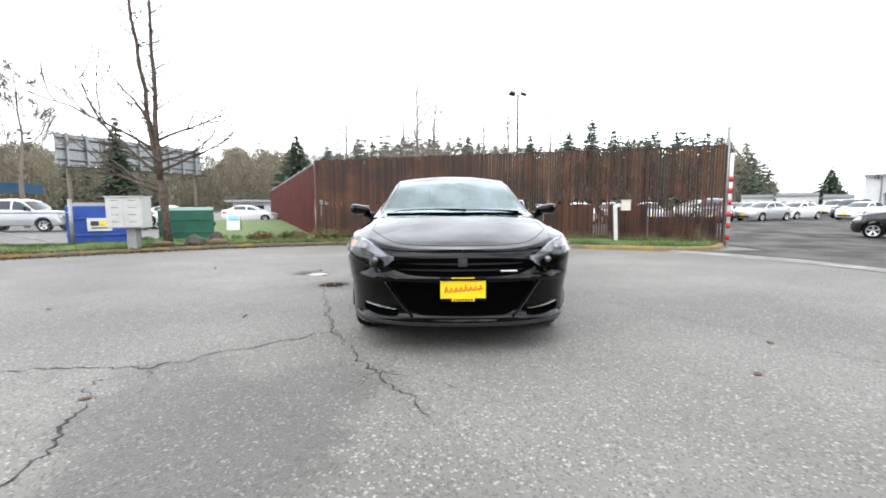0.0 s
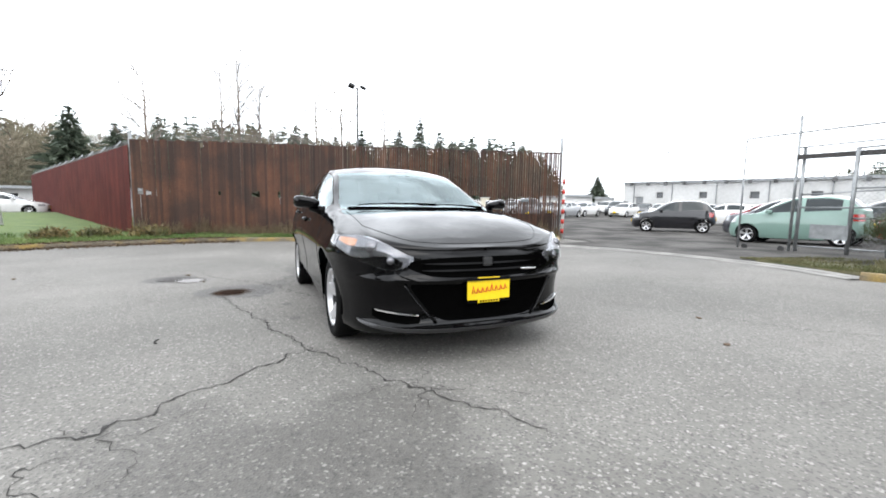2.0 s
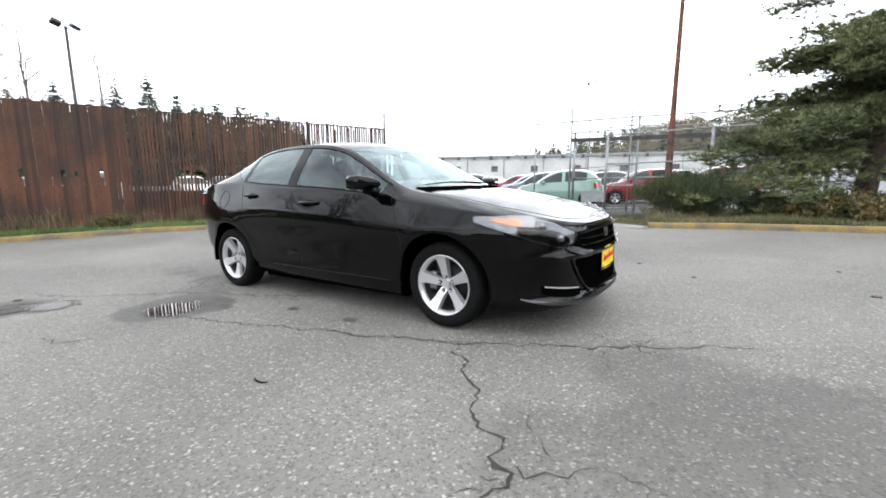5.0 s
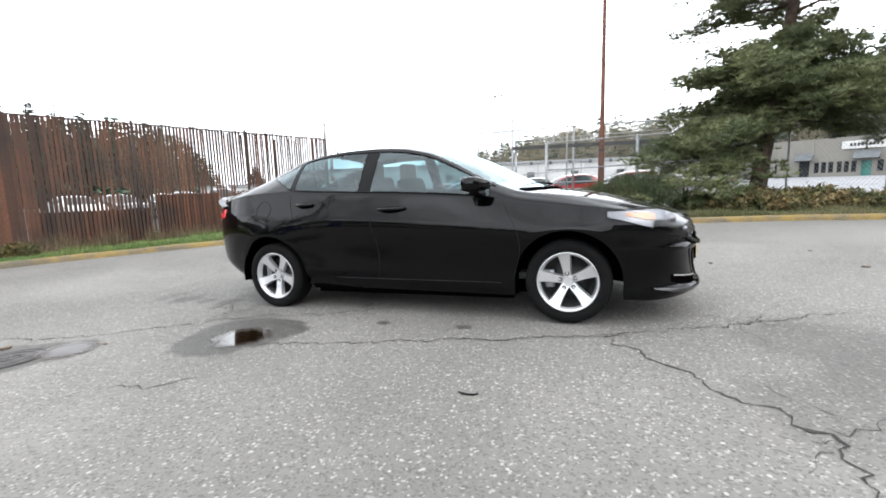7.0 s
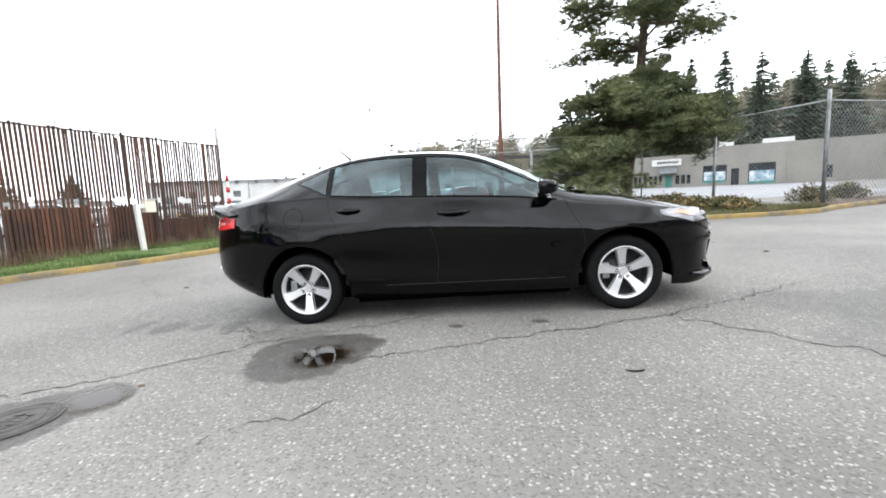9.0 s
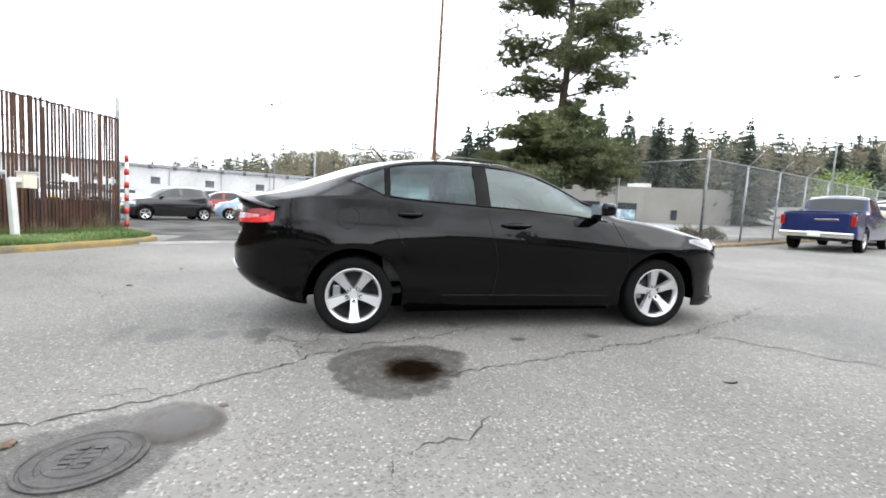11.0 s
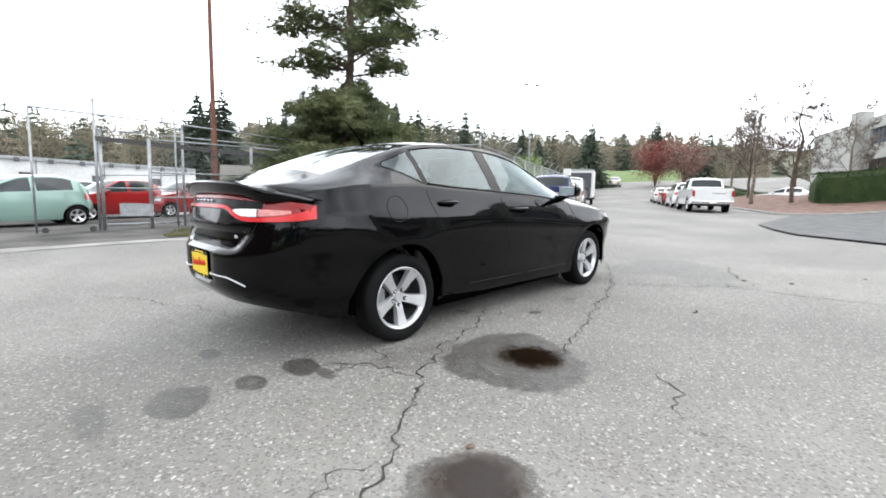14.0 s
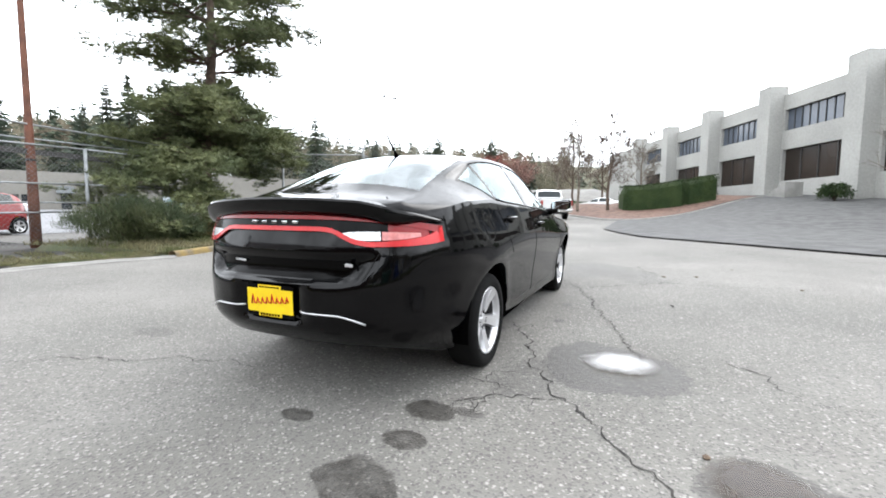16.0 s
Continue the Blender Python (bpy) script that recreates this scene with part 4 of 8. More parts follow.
def stations(shape, n_front, n_side, n_rear, extra=()):
    qs = [i / n_front for i in range(n_front)] + [1 + i / n_side for i in range(n_side)] + [2 + i / n_rear for i in range(n_rear + 1)]
    for yw in shape.wheels:
        for k in range(0, 25):
            y = yw - shape.Ra * math.cos(math.pi * k / 24)
            qs.append(shape.q_at(y))
        for s in (-1, 1):
            qs.append(shape.q_at(yw + s * (shape.Ra + 0.0015)))
    qs += [shape.q_at(y) for y in extra]
    qs = sorted(qs)
    out = [qs[0]]
    for q in qs[1:]:
        if q - out[-1] > 4e-4:
            out.append(q)
    out[-1] = 3.0
    return out


def mirror_grid(rows):
    """Vertices and faces of a grid of points, doubled to the other side of the car."""
    V, F, keys = [], [], []
    n = len(rows[0])
    for side in (1, -1):
        o = len(V)
        for r in rows:
            V += [(p.x * side, p.y, p.z) for p in r]
        for i in range(len(rows) - 1):
            for j in range(n - 1):
                a = o + i * n + j
                F.append((a, a + 1, a + n + 1, a + n) if side == 1 else (a + n, a + n + 1, a + 1, a))
                keys.append((i, j))
    return V, F, keys


def weld(ob, dist=0.0008, smooth_angle=38):
    bm = bmesh.new()
    bm.from_mesh(ob.data)
    bmesh.ops.remove_doubles(bm, verts=bm.verts, dist=dist)
    bmesh.ops.dissolve_degenerate(bm, edges=bm.edges, dist=0.0004)
    bmesh.ops.recalc_face_normals(bm, faces=bm.faces)
    bm.to_mesh(ob.data)
    bm.free()
    ob.data.shade_smooth()
    ob.data.set_sharp_from_angle(angle=radians(smooth_angle))


def wheel_parts(parent, x, y, R, width, sidesign, rim=0.70, spokes=5, detail=True, rim_mat=None, turn=0.0):
    """Tyre, rim with spokes, hub and bolts; x is the tyre's middle."""
    w = new("wheel")
    w.parent = parent
    w.matrix_basis = pose(x, y, R, turn)
    s = sidesign
    prof = [(R * rim, -0.42), (R * 0.80, -0.5), (R * 0.93, -0.48), (R * 0.985, -0.40), (R, -0.3), (R, 0.3), (R * 0.985, 0.40), (R * 0.93, 0.48), (R * 0.80, 0.5), (R * rim, 0.42)]
    seg = 40 if detail else 20

    def lathe(prof, mat_, name, smooth=True, label=""):
        V = [(o * width * s, math.sin(2 * math.pi * k / seg) * r, math.cos(2 * math.pi * k / seg) * r) for k in range(seg) for r, o in prof]
        n = len(prof)
        F = [(k * n + j, k * n + j + 1, ((k + 1) % seg) * n + j + 1, ((k + 1) % seg) * n + j) for k in range(seg) for j in range(n - 1)]
        ob = mesh_ob(name, V, F, mat_, w, label, smooth)
        if s < 0:
            ob.data.flip_normals()
        return ob
    lathe(prof, M_RUBBER, "tyre")
    rr = R * rim
    lathe([(rr * 0.90, -0.4), (rr * 0.90, 0.26)], M_BARREL, "barrel")
    lathe([(rr * 0.90, 0.26), (rr * 0.90, 0.30), (rr * 0.93, 0.36), (rr * 0.97, 0.43), (rr * 1.015, 0.455), (rr * 1.02, 0.42), (rr * 0.99, 0.40)], rim_mat or M_ALLOY, "rim")
    lathe([(0.001, -0.08), (rr * 0.62, -0.08), (rr * 0.62, -0.25), (rr * 0.9, -0.25)], M_DARKMETAL, "brake_disc")
    bm = bmesh.new()
    xo = width * s
    for k in range(spokes):
        a = 2 * math.pi * k / spokes
        prev = None
        for r, hw, d0, d1 in ((0.08, 0.13, 0.06, 0.17), (0.22, 0.145, 0.08, 0.21), (0.34, 0.148, 0.10, 0.26), (0.60, 0.175, 0.15, 0.315), (0.80, 0.21, 0.20, 0.37), (0.95, 0.25, 0.26, 0.42)):
            ring = []
            for t, dd in ((-hw, d0), (-hw * 0.82, d1), (hw * 0.82, d1), (hw, d0)):
                yy, zz = t * rr, r * rr
                ring.append(bm.verts.new((dd * xo, yy * math.cos(a) + zz * math.sin(a), -yy * math.sin(a) + zz * math.cos(a))))
            if prev:
                for i in range(3):
                    bm.faces.new((prev[i], prev[i + 1], ring[i + 1], ring[i]))
            prev = ring
    bmesh.ops.recalc_face_normals(bm, faces=bm.faces)
    part("spokes", bm, rim_mat or M_ALLOY, w)
    bm = bmesh.new()
    bmesh.ops.create_cone(bm, cap_ends=True, segments=20, radius1=rr * 0.20, radius2=rr * 0.15, depth=0.03, matrix=pose(0.20 * xo, 0, 0, 0, 90 * s, 0))
    part("hub_cap", bm, rim_mat or M_ALLOY, w)
    if detail:
        for k in range(5):
            a = 2 * math.pi * k / 5
            cy, cz = math.sin(a) * rr * 0.27, math.cos(a) * rr * 0.27
            bm = bmesh.new()
            bmesh.ops.create_cone(bm, cap_ends=True, segments=14, radius1=0.0165, radius2=0.0165, depth=0.012, matrix=pose(0.222 * xo, cy, cz, 0, 90 * s, 0))
            well = part("nut_well", bm, M_DARKMETAL, w)
            bm = bmesh.new()
            bmesh.ops.create_cone(bm, cap_ends=True, segments=6, radius1=0.010, radius2=0.009, depth=0.022, matrix=pose(0.232 * xo, cy, cz, 0, 90 * s, 0))
            part("wheel_nut", bm, M_ALLOY, w)
        bm = bmesh.new()
        add_box(bm, 0.02 * xo, rr * 0.62, rr * 0.05, 0.05, rr * 0.30, rr * 0.62, 0.015)
        bmesh.ops.rotate(bm, cent=(0, 0, 0), matrix=Euler((radians(-turn), 0, 0)).to_matrix(), verts=bm.verts)
        part("brake_caliper", bm, M_GALV, w)
    return w


def body_meshes(shape, parent, paint_mat, qs, zl, ul_side, ul_top, is_glass):
    """Lower skin and upper skin with the window faces left out of the body; returns the glass faces by name."""
    low = []
    for q in qs:
        x, y = shape.outline(q)
        zb, zt = shape.bottom(y, q), shape.edge(q)
        row = []
        for t in zl:
            z = shape.sill(y) + (zt - shape.sill(y)) * t
            z = max(z, zb + 0.004 * t)
            row.append(shape.skin(q, min(z, zt)))
        low.append(row)
    V, F, _ = mirror_grid(low)
    us = ul_side + [1 + u for u in ul_top[1:]]
    up = [[shape.section(q, u) for u in us] for q in qs]
    V2, F2, keys = mirror_grid(up)
    o = len(V)
    glass = {}
    keep = []
    for f, (i, j) in zip(F2, keys):
        g = is_glass(shape.outline((qs[i] + qs[i + 1]) / 2)[1], (us[j] + us[j + 1]) / 2)
        if g:
            sgn = "a" if V2[f[0]][0] + V2[f[2]][0] > 0 or g.startswith("w") or g.startswith("b") else "b"
            glass.setdefault((g, sgn), []).append(f)
        else:
            keep.append(tuple(k + o for k in f))
    body = mesh_ob("body", V + V2, F + keep, paint_mat, parent)
    weld(body)
    out = {}
    for (g, sgn), faces in glass.items():
        idx = sorted({k for f in faces for k in f})
        m = {k: n for n, k in enumerate(idx)}
        ob = mesh_ob(g, [V2[k] for k in idx], [tuple(m[k] for k in f) for f in faces], {"windshield": M_SCREENGLASS, "backlight": M_BACKGLASS}.get(g, M_CARGLASS), parent)
        out[(g, sgn)] = ob
        weld(ob)
    return body, out


def patch(name, shape, q0, q1, lo, hi, out, material, parent, n=16, k=5, side=1, label="", thick=0.006):
    """A shell on the lower skin between q0 and q1 and the curves lo and hi of the share along it, with a rim back to the skin."""
    V, F = [], []
    w = k + 2
    for i in range(n + 1):
        t = i / n
        q = q0 + (q1 - q0) * t
        a, b = lo(t), hi(t)
        for j in range(w):
            jj = min(max(j - 1, 0), k - 1)
            z = a + (b - a) * jj / (k - 1)
            end = (i == 0 and q0 > 1e-6 and q0 < 3 - 1e-6) or (i == n and q1 > 1e-6 and q1 < 3 - 1e-6)
            o = out if 0 < j < w - 1 and not end else out - thick
            p = shape.skin(q, z, o)
            V.append((p.x * side, p.y, p.z))
    for i in range(n):
        for j in range(w - 1):
            a = i * w + j
            F.append((a, a + 1, a + w + 1, a + w))
    ob = mesh_ob(name, V, F, material, parent, label, True)
    weld(ob, 0.0002, 50)
    return ob


def window_rule(spec):
    def rule(y, u):
        for name, y0, y1, u0, u1 in spec:
            if y0 < y < y1 and u0 < u < u1:
                return name
        return None
    return rule


def parked_shape(kind):
    """Profiles of the kinds of parked car."""
    if kind == "hatch":
        L, W, wh, R = 3.55, 0.81, (0.68, 2.98), 0.29
        return CarShape(L, W, wh, R, pchip([(0, 0.22), (0.5, 0.19), (3.0, 0.2), (3.55, 0.28)]),
                        [(0, 0.70), (0.4, 0.88), (1.0, 0.96), (2.0, 0.98), (3.1, 1.03), (3.55, 1.0)],
                        [(0, 0.7), (0.4, 0.89), (0.95, 0.99), (1.5, 1.28), (1.9, 1.43), (2.5, 1.46), (3.05, 1.36), (3.35, 1.10), (3.55, 1.01)],
                        [(0, 0.5), (0.6, 0.65), (1.0, 0.66), (1.7, 0.55), (2.9, 0.53), (3.3, 0.6), (3.55, 0.55)],
                        [(0, 0.72), (0.3, 0.86), (0.8, 0.98), (1.5, 1.38), (2.0, 1.49), (2.6, 1.50), (3.1, 1.40), (3.4, 1.12), (3.55, 1.02)],
                        [(0, 0), (0.9, 0.12), (1.8, 0.08), (2.4, 0), (3.3, -0.05), (3.55, 0)], F=0.7, B=0.6), [("windshield", 0.95, 1.72, 1.06, 3), ("sidewindow", 1.15, 2.0, 0.08, 0.9), ("quarterwindow", 2.12, 2.95, 0.12, 0.88), ("backlight", 3.0, 3.36, 1.08, 3)]
    if kind == "suv":
        L, W, wh, R = 4.65, 0.92, (0.9, 3.6), 0.36
        return CarShape(L, W, wh, R, pchip([(0, 0.3), (0.5, 0.27), (4.2, 0.28), (4.65, 0.4)]),
                        [(0, 0.88), (0.5, 1.02), (1.3, 1.10), (3.5, 1.15), (4.65, 1.12)],
                        [(0, 0.88), (0.5, 1.03), (1.2, 1.12), (1.8, 1.5), (2.2, 1.62), (3.5, 1.66), (4.3, 1.58), (4.55, 1.25), (4.65, 1.13)],
                        [(0, 0.6), (0.7, 0.76), (1.2, 0.76), (2.0, 0.66), (4.2, 0.64), (4.65, 0.6)],
                        [(0, 0.9), (0.4, 1.04), (1.1, 1.12), (1.8, 1.58), (2.2, 1.69), (3.5, 1.72), (4.3, 1.64), (4.55, 1.3), (4.65, 1.14)],
                        [(0, 0), (1.1, 0.12), (2.0, 0.06), (2.6, 0), (4.65, 0)], F=0.7, B=0.6), [("windshield", 1.2, 2.0, 1.06, 3), ("sidewindow", 1.45, 2.4, 0.08, 0.9), ("doorwindow", 2.5, 3.3, 0.08, 0.9), ("quarterwindow", 3.4, 4.2, 0.1, 0.88), ("backlight", 4.28, 4.52, 1.08, 3)]
    L, W, wh, R = 4.6, 0.89, (0.93, 3.6), 0.315
    return CarShape(L, W, wh, R, pchip([(0, 0.24), (0.5, 0.2), (4.2, 0.22), (4.6, 0.34)]),
                    [(0, 0.66), (0.5, 0.84), (1.4, 0.97), (3.4, 1.04), (4.6, 1.0)],
                    [(0, 0.66), (0.6, 0.85), (1.35, 0.98), (1.9, 1.25), (2.3, 1.38), (2.8, 1.41), (3.3, 1.36), (3.9, 1.12), (4.6, 1.01)],
                    [(0, 0.55), (0.7, 0.72), (1.3, 0.73), (2.1, 0.6), (3.2, 0.58), (4.1, 0.62), (4.6, 0.6)],
                    [(0, 0.68), (0.4, 0.84), (1.15, 0.99), (1.9, 1.34), (2.4, 1.45), (2.9, 1.46), (3.4, 1.38), (3.95, 1.14), (4.6, 1.03)],
                    [(0, 0), (1.0, 0.05), (1.3, 0.2), (2.1, 0.1), (2.6, 0), (3.9, -0.1), (4.4, 0), (4.6, 0)]), [("windshield", 1.33, 2.1, 1.06, 3), ("sidewindow", 1.5, 2.35, 0.08, 0.9), ("doorwindow", 2.45, 3.4, 0.08, 0.9), ("backlight", 3.3, 3.9, 1.08, 3)]


def parked_car(kind, color, label, name="parked_car", plate=True):
    """A parked car with body, windows, lamps, mirrors and wheels."""
    shape, wins = parked_shape(kind)
    car = thing(name, label, "car", group="cars parked in the lot")
    ys = [y for w in wins for y in w[1:3]]
    qs = stations(shape, 10, 14, 10, ys)
    zl = [0, 0.08, 0.2, 0.4, 0.6, 0.8, 0.93, 1]
    body, glass = body_meshes(shape, car, color, qs, zl, [0, 0.08, 0.5, 0.9, 1], [0, 0.06, 0.4, 0.7, 1], window_rule(wins))
    for ob in glass.values():
        ob.data.materials[0] = M_DARKGLASS
    for s in (1, -1):
        for yw in shape.wheels:
            wheel_parts(car, s * (shape.W - 0.11), yw, shape.R, 0.19, s, rim=0.66, detail=False)
        zt = shape.top(0.25)
        patch("headlight", shape, shape.q_x(shape.W * 0.62), shape.q_x(shape.W * 0.93), lambda t: zt - 0.16, lambda t: zt - 0.02, 0.008, M_LENS, car, 6, 4, s)
        zt2 = shape.top(shape.L - 0.2)
        patch("tail_light", shape, shape.q_x(shape.W * 0.66, True), shape.q_x(shape.W * 0.95, True), lambda t: zt2 - 0.26, lambda t: zt2 - 0.06, 0.008, M_TAILRED, car, 6, 4, s)
        part("mirror", box(0.17, 0.12, 0.12, s * (shape.W + 0.02), shape.L * 0.36, 1.02, 0.03), color, car)
    patch("grille", shape, 0.0, shape.q_x(shape.W * 0.5), lambda t: 0.3, lambda t: 0.42, 0.006, M_BLACKPLASTIC, car, 6, 3, 1)
    patch("grille", shape, 0.0, shape.q_x(shape.W * 0.5), lambda t: 0.3, lambda t: 0.42, 0.006, M_BLACKPLASTIC, car, 6, 3, -1)
    if plate:
        part("plate", box(0.32, 0.012, 0.16, 0, -0.012, 0.5, 0.004), M_PLATE, car, "yellow dealer plate")
        part("plate", box(0.32, 0.012, 0.16, 0, shape.L + 0.0, 0.62, 0.004), M_PLATE, car, "yellow dealer plate")
    v, f = [], []
    slat_box(v, f, Vector((0, shape.L / 2)), Vector((0, 1)), Vector((1, 0)), 0.2, 0.5, shape.L - 1.0, shape.W * 1.3, 0)
    mesh_ob("underbody", v, f, M_BLACKPLASTIC, car)
    return car


def stand(x, y, heading):
    """Pose of a car whose middle stands at x, y with its nose towards the compass heading (degrees from north, clockwise)."""
    z = gz(x, y)
    h = radians(heading)
    f = Vector((math.sin(h), math.cos(h)))
    dz = (gz(x + f.x, y + f.y) - gz(x - f.x, y - f.y)) / 2
    return pose(x, y, z, 0, 0, 180 - heading) @ pose(0, 0, 0, -math.degrees(math.atan(dz)))


# ---- the black sedan ----
M_BLACK = mat("black_car_paint", (0.0009, 0.0009, 0.0011), 0.3, 0.0, vary=0.05, scale=2, fine=300, coat=1.0, spec=0.0)
M_BLACK.node_tree.nodes["Principled BSDF"].inputs["Coat IOR"].default_value = 1.305


def ripple(m, scale, strength):
    """Slight unevenness of a lacquered panel, so that what it mirrors wavers."""
    nt = m.node_tree
    tc = nt.nodes.new("ShaderNodeTexCoord")
    n = nt.nodes.new("ShaderNodeTexNoise")
    n.inputs["Scale"].default_value, n.inputs["Detail"].default_value = scale, 3
    nt.links.new(tc.outputs["Object"], n.inputs["Vector"])
    bp = nt.nodes.new("ShaderNodeBump")
    bp.inputs["Strength"].default_value, bp.inputs["Distance"].default_value = strength, 0.02
    nt.links.new(n.outputs[0], bp.inputs["Height"])
    nt.links.new(bp.outputs[0], nt.nodes["Principled BSDF"].inputs["Coat Normal"])


ripple(M_BLACK, 5.0, 0.10)
M_BLACK.node_tree.nodes["Principled BSDF"].inputs["Coat Roughness"].default_value = 0.05
# a faint sheen, added to brighten the paint at flat angles
M_BLACK.node_tree.nodes["Principled BSDF"].inputs["Sheen Weight"].default_value = 0.01
M_BLACK.node_tree.nodes["Principled BSDF"].inputs["Sheen Roughness"].default_value = 0.25
M_GLOSSBLACK = mat("gloss_black_trim", (0.001, 0.001, 0.001), 0.12, vary=0.05, scale=8, spec=0.09)
M_GRILLE = mat("matt_black_grille", (0.0014, 0.0014, 0.0014), 0.8, vary=0.1, scale=20, spec=0.0)
M_LIP = mat("satin_dark_lip", (0.05, 0.05, 0.052), 0.32, 0.3, vary=0.08, scale=10)
M_GAP = mat("panel_gap", (0.001, 0.001, 0.001), 0.9, vary=0.0)
M_CLEARLENS = glass_mat("clear_lens", (0.9, 0.91, 0.92), 1.36)
M_CLEARLAMP = mat("clear_reversing_lens", (0.55, 0.55, 0.56), 0.2, 0.3, vary=0.2, scale=40, coat=0.5)
M_REFLECTOR = mat("lamp_reflector", (0.17, 0.17, 0.18), 0.25, 0.8, vary=0.1, scale=25)
M_PINKLENS = mat("pale_red_lens", (0.46, 0.13, 0.12), 0.2, vary=0.15, scale=40, coat=0.5)
M_REDLENS = mat("red_tail_lens", (0.19, 0.003, 0.004), 0.25, vary=0.06, scale=20, coat=0.25, spec=0.2)
M_REDLIGHT = mat("bright_red_lens", (0.44, 0.016, 0.018), 0.25, vary=0.06, scale=20, coat=0.3, spec=0.2)
M_SKETCHRED = mat("red_print", (0.5, 0.012, 0.006), 0.5, vary=0.05, scale=20)

hero = CarShape(
    4.67, 0.915, (0.93, 3.633), 0.309,
    pchip([(0, 0.20), (0.35, 0.175), (0.55, 0.19), (1.4, 0.20), (3.2, 0.22), (4.1, 0.23), (4.4, 0.30), (4.67, 0.36)]),
    [(0, 0.71), (0.12, 0.735), (0.25, 0.775), (0.45, 0.805), (0.7, 0.845), (0.95, 0.878), (1.3, 0.918), (1.6, 0.962), (2.0, 0.993), (2.6, 1.028), (3.1, 1.062), (3.5, 1.095), (3.9, 1.09), (4.2, 1.055), (4.4, 1.035), (4.67, 1.03)],
    [(0, 0.71), (0.45, 0.835), (0.95, 0.935), (1.30, 0.985), (1.45, 1.035), (1.64, 1.125), (1.87, 1.25), (2.11, 1.355), (2.35, 1.405), (2.6, 1.425), (2.86, 1.43), (3.13, 1.415), (3.36, 1.375), (3.6, 1.30), (3.9, 1.195), (4.15, 1.125), (4.4, 1.08), (4.67, 1.05)],
    [(0, 0.6), (0.5, 0.72), (0.95, 0.745), (1.35, 0.745), (1.7, 0.69), (2.1, 0.62), (2.6, 0.59), (3.2, 0.575), (3.7, 0.585), (4.15, 0.63), (4.67, 0.64)],
    [(0, 0.72), (0.11, 0.745), (0.24, 0.79), (0.47, 0.86), (0.7, 0.92), (0.93, 0.968), (1.12, 1.0), (1.24, 1.035), (1.41, 1.12), (1.66, 1.245), (1.92, 1.36), (2.18, 1.435), (2.45, 1.465), (2.72, 1.475), (3.0, 1.47), (3.31, 1.445), (3.62, 1.39), (3.95, 1.285), (4.2, 1.19), (4.35, 1.135), (4.67, 1.08)],
    [(0, 0), (0.9, 0.02), (1.3, 0.18), (2.1, 0.12), (2.6, 0.0), (3.3, -0.03), (4.1, -0.10), (4.35, -0.03), (4.67, 0)],
    side=[(0.15, 0.115), (0.24, 0.07), (0.31, 0.048), (0.45, 0.040), (0.62, 0.014), (0.74, 0.0), (0.785, 0.001), (0.84, 0.012), (0.90, 0.027), (0.95, 0.041), (1.0, 0.057), (1.1, 0.092), (1.25, 0.16)],
    front=[(0.12, 0.14), (0.20, 0.03), (0.245, 0.0), (0.27, 0.03), (0.38, 0.045), (0.50, 0.035), (0.535, 0.012), (0.56, 0.03), (0.66, 0.055), (0.69, 0.06), (0.75, 0.11), (0.80, 0.16), (1.0, 0.3)],
    rear=[(0.18, 0.45), (0.25, 0.30), (0.36, 0.10), (0.47, 0.012), (0.55, 0.0), (0.66, 0.002), (0.72, 0.012), (0.80, 0.030), (0.88, 0.050), (0.95, 0.070), (1.03, 0.095), (1.1, 0.125)],
    recess=[(0.3, 0.0), (0.66, 0.0), (0.685, 0.006), (0.705, 0.045), (0.73, 0.05), (0.80, 0.03), (0.83, 0.004), (0.86, 0.0), (1.1, 0.0)],
    climb=0.066, F=0.9, n=2.9, arch=0.074, haunch=1.0)

HERO_WINS = [("windshield", 1.32, 2.08, 1.05, 3), ("frontwindow", 1.50, 2.53, 0.07, 0.90), ("rearwindow", 2.645, 3.355, 0.07, 0.90), ("backlight", 3.36, 4.08, 1.07, 3)]


def band(name, knots, out, material, parent, side=1, n=24, k=5, label="", thick=0.008):
    """A shell on the sedan's lower skin between curves through (q, low, high)."""
    q0, q1 = knots[0][0], knots[-1][0]
    if q1 < q0:
        knots = knots[::-1]
        q0, q1 = q1, q0
    lo, hi = pchip([(a, b) for a, b, c in knots]), pchip([(a, c) for a, b, c in knots])
    return patch(name, hero, q0, q1, lambda t: lo(q0 + (q1 - q0) * t), lambda t: hi(q0 + (q1 - q0) * t), out, material, parent, n, k, side, label, thick)


def fx(x):
    return hero.q_x(x)


def rx_(x):
    return hero.q_x(x, True)


def seam(name, pts, parent, r=0.0018, material=None):
    return tubes(name, [(pts, r)], material or M_GAP, parent, 5)


def mesh_shell(name, rows, material, parent, label=""):
    """A smooth mesh over rows of points."""
    n = len(rows[0])
    V = [p for r in rows for p in r]
    F = [(i * n + j, i * n + j + 1, (i + 1) * n + j + 1, (i + 1) * n + j) for i in range(len(rows) - 1) for j in range(n - 1)]
    ob = mesh_ob(name, V, F, material, parent, label, True)
    weld(ob, 0.0003, 45)
    return ob


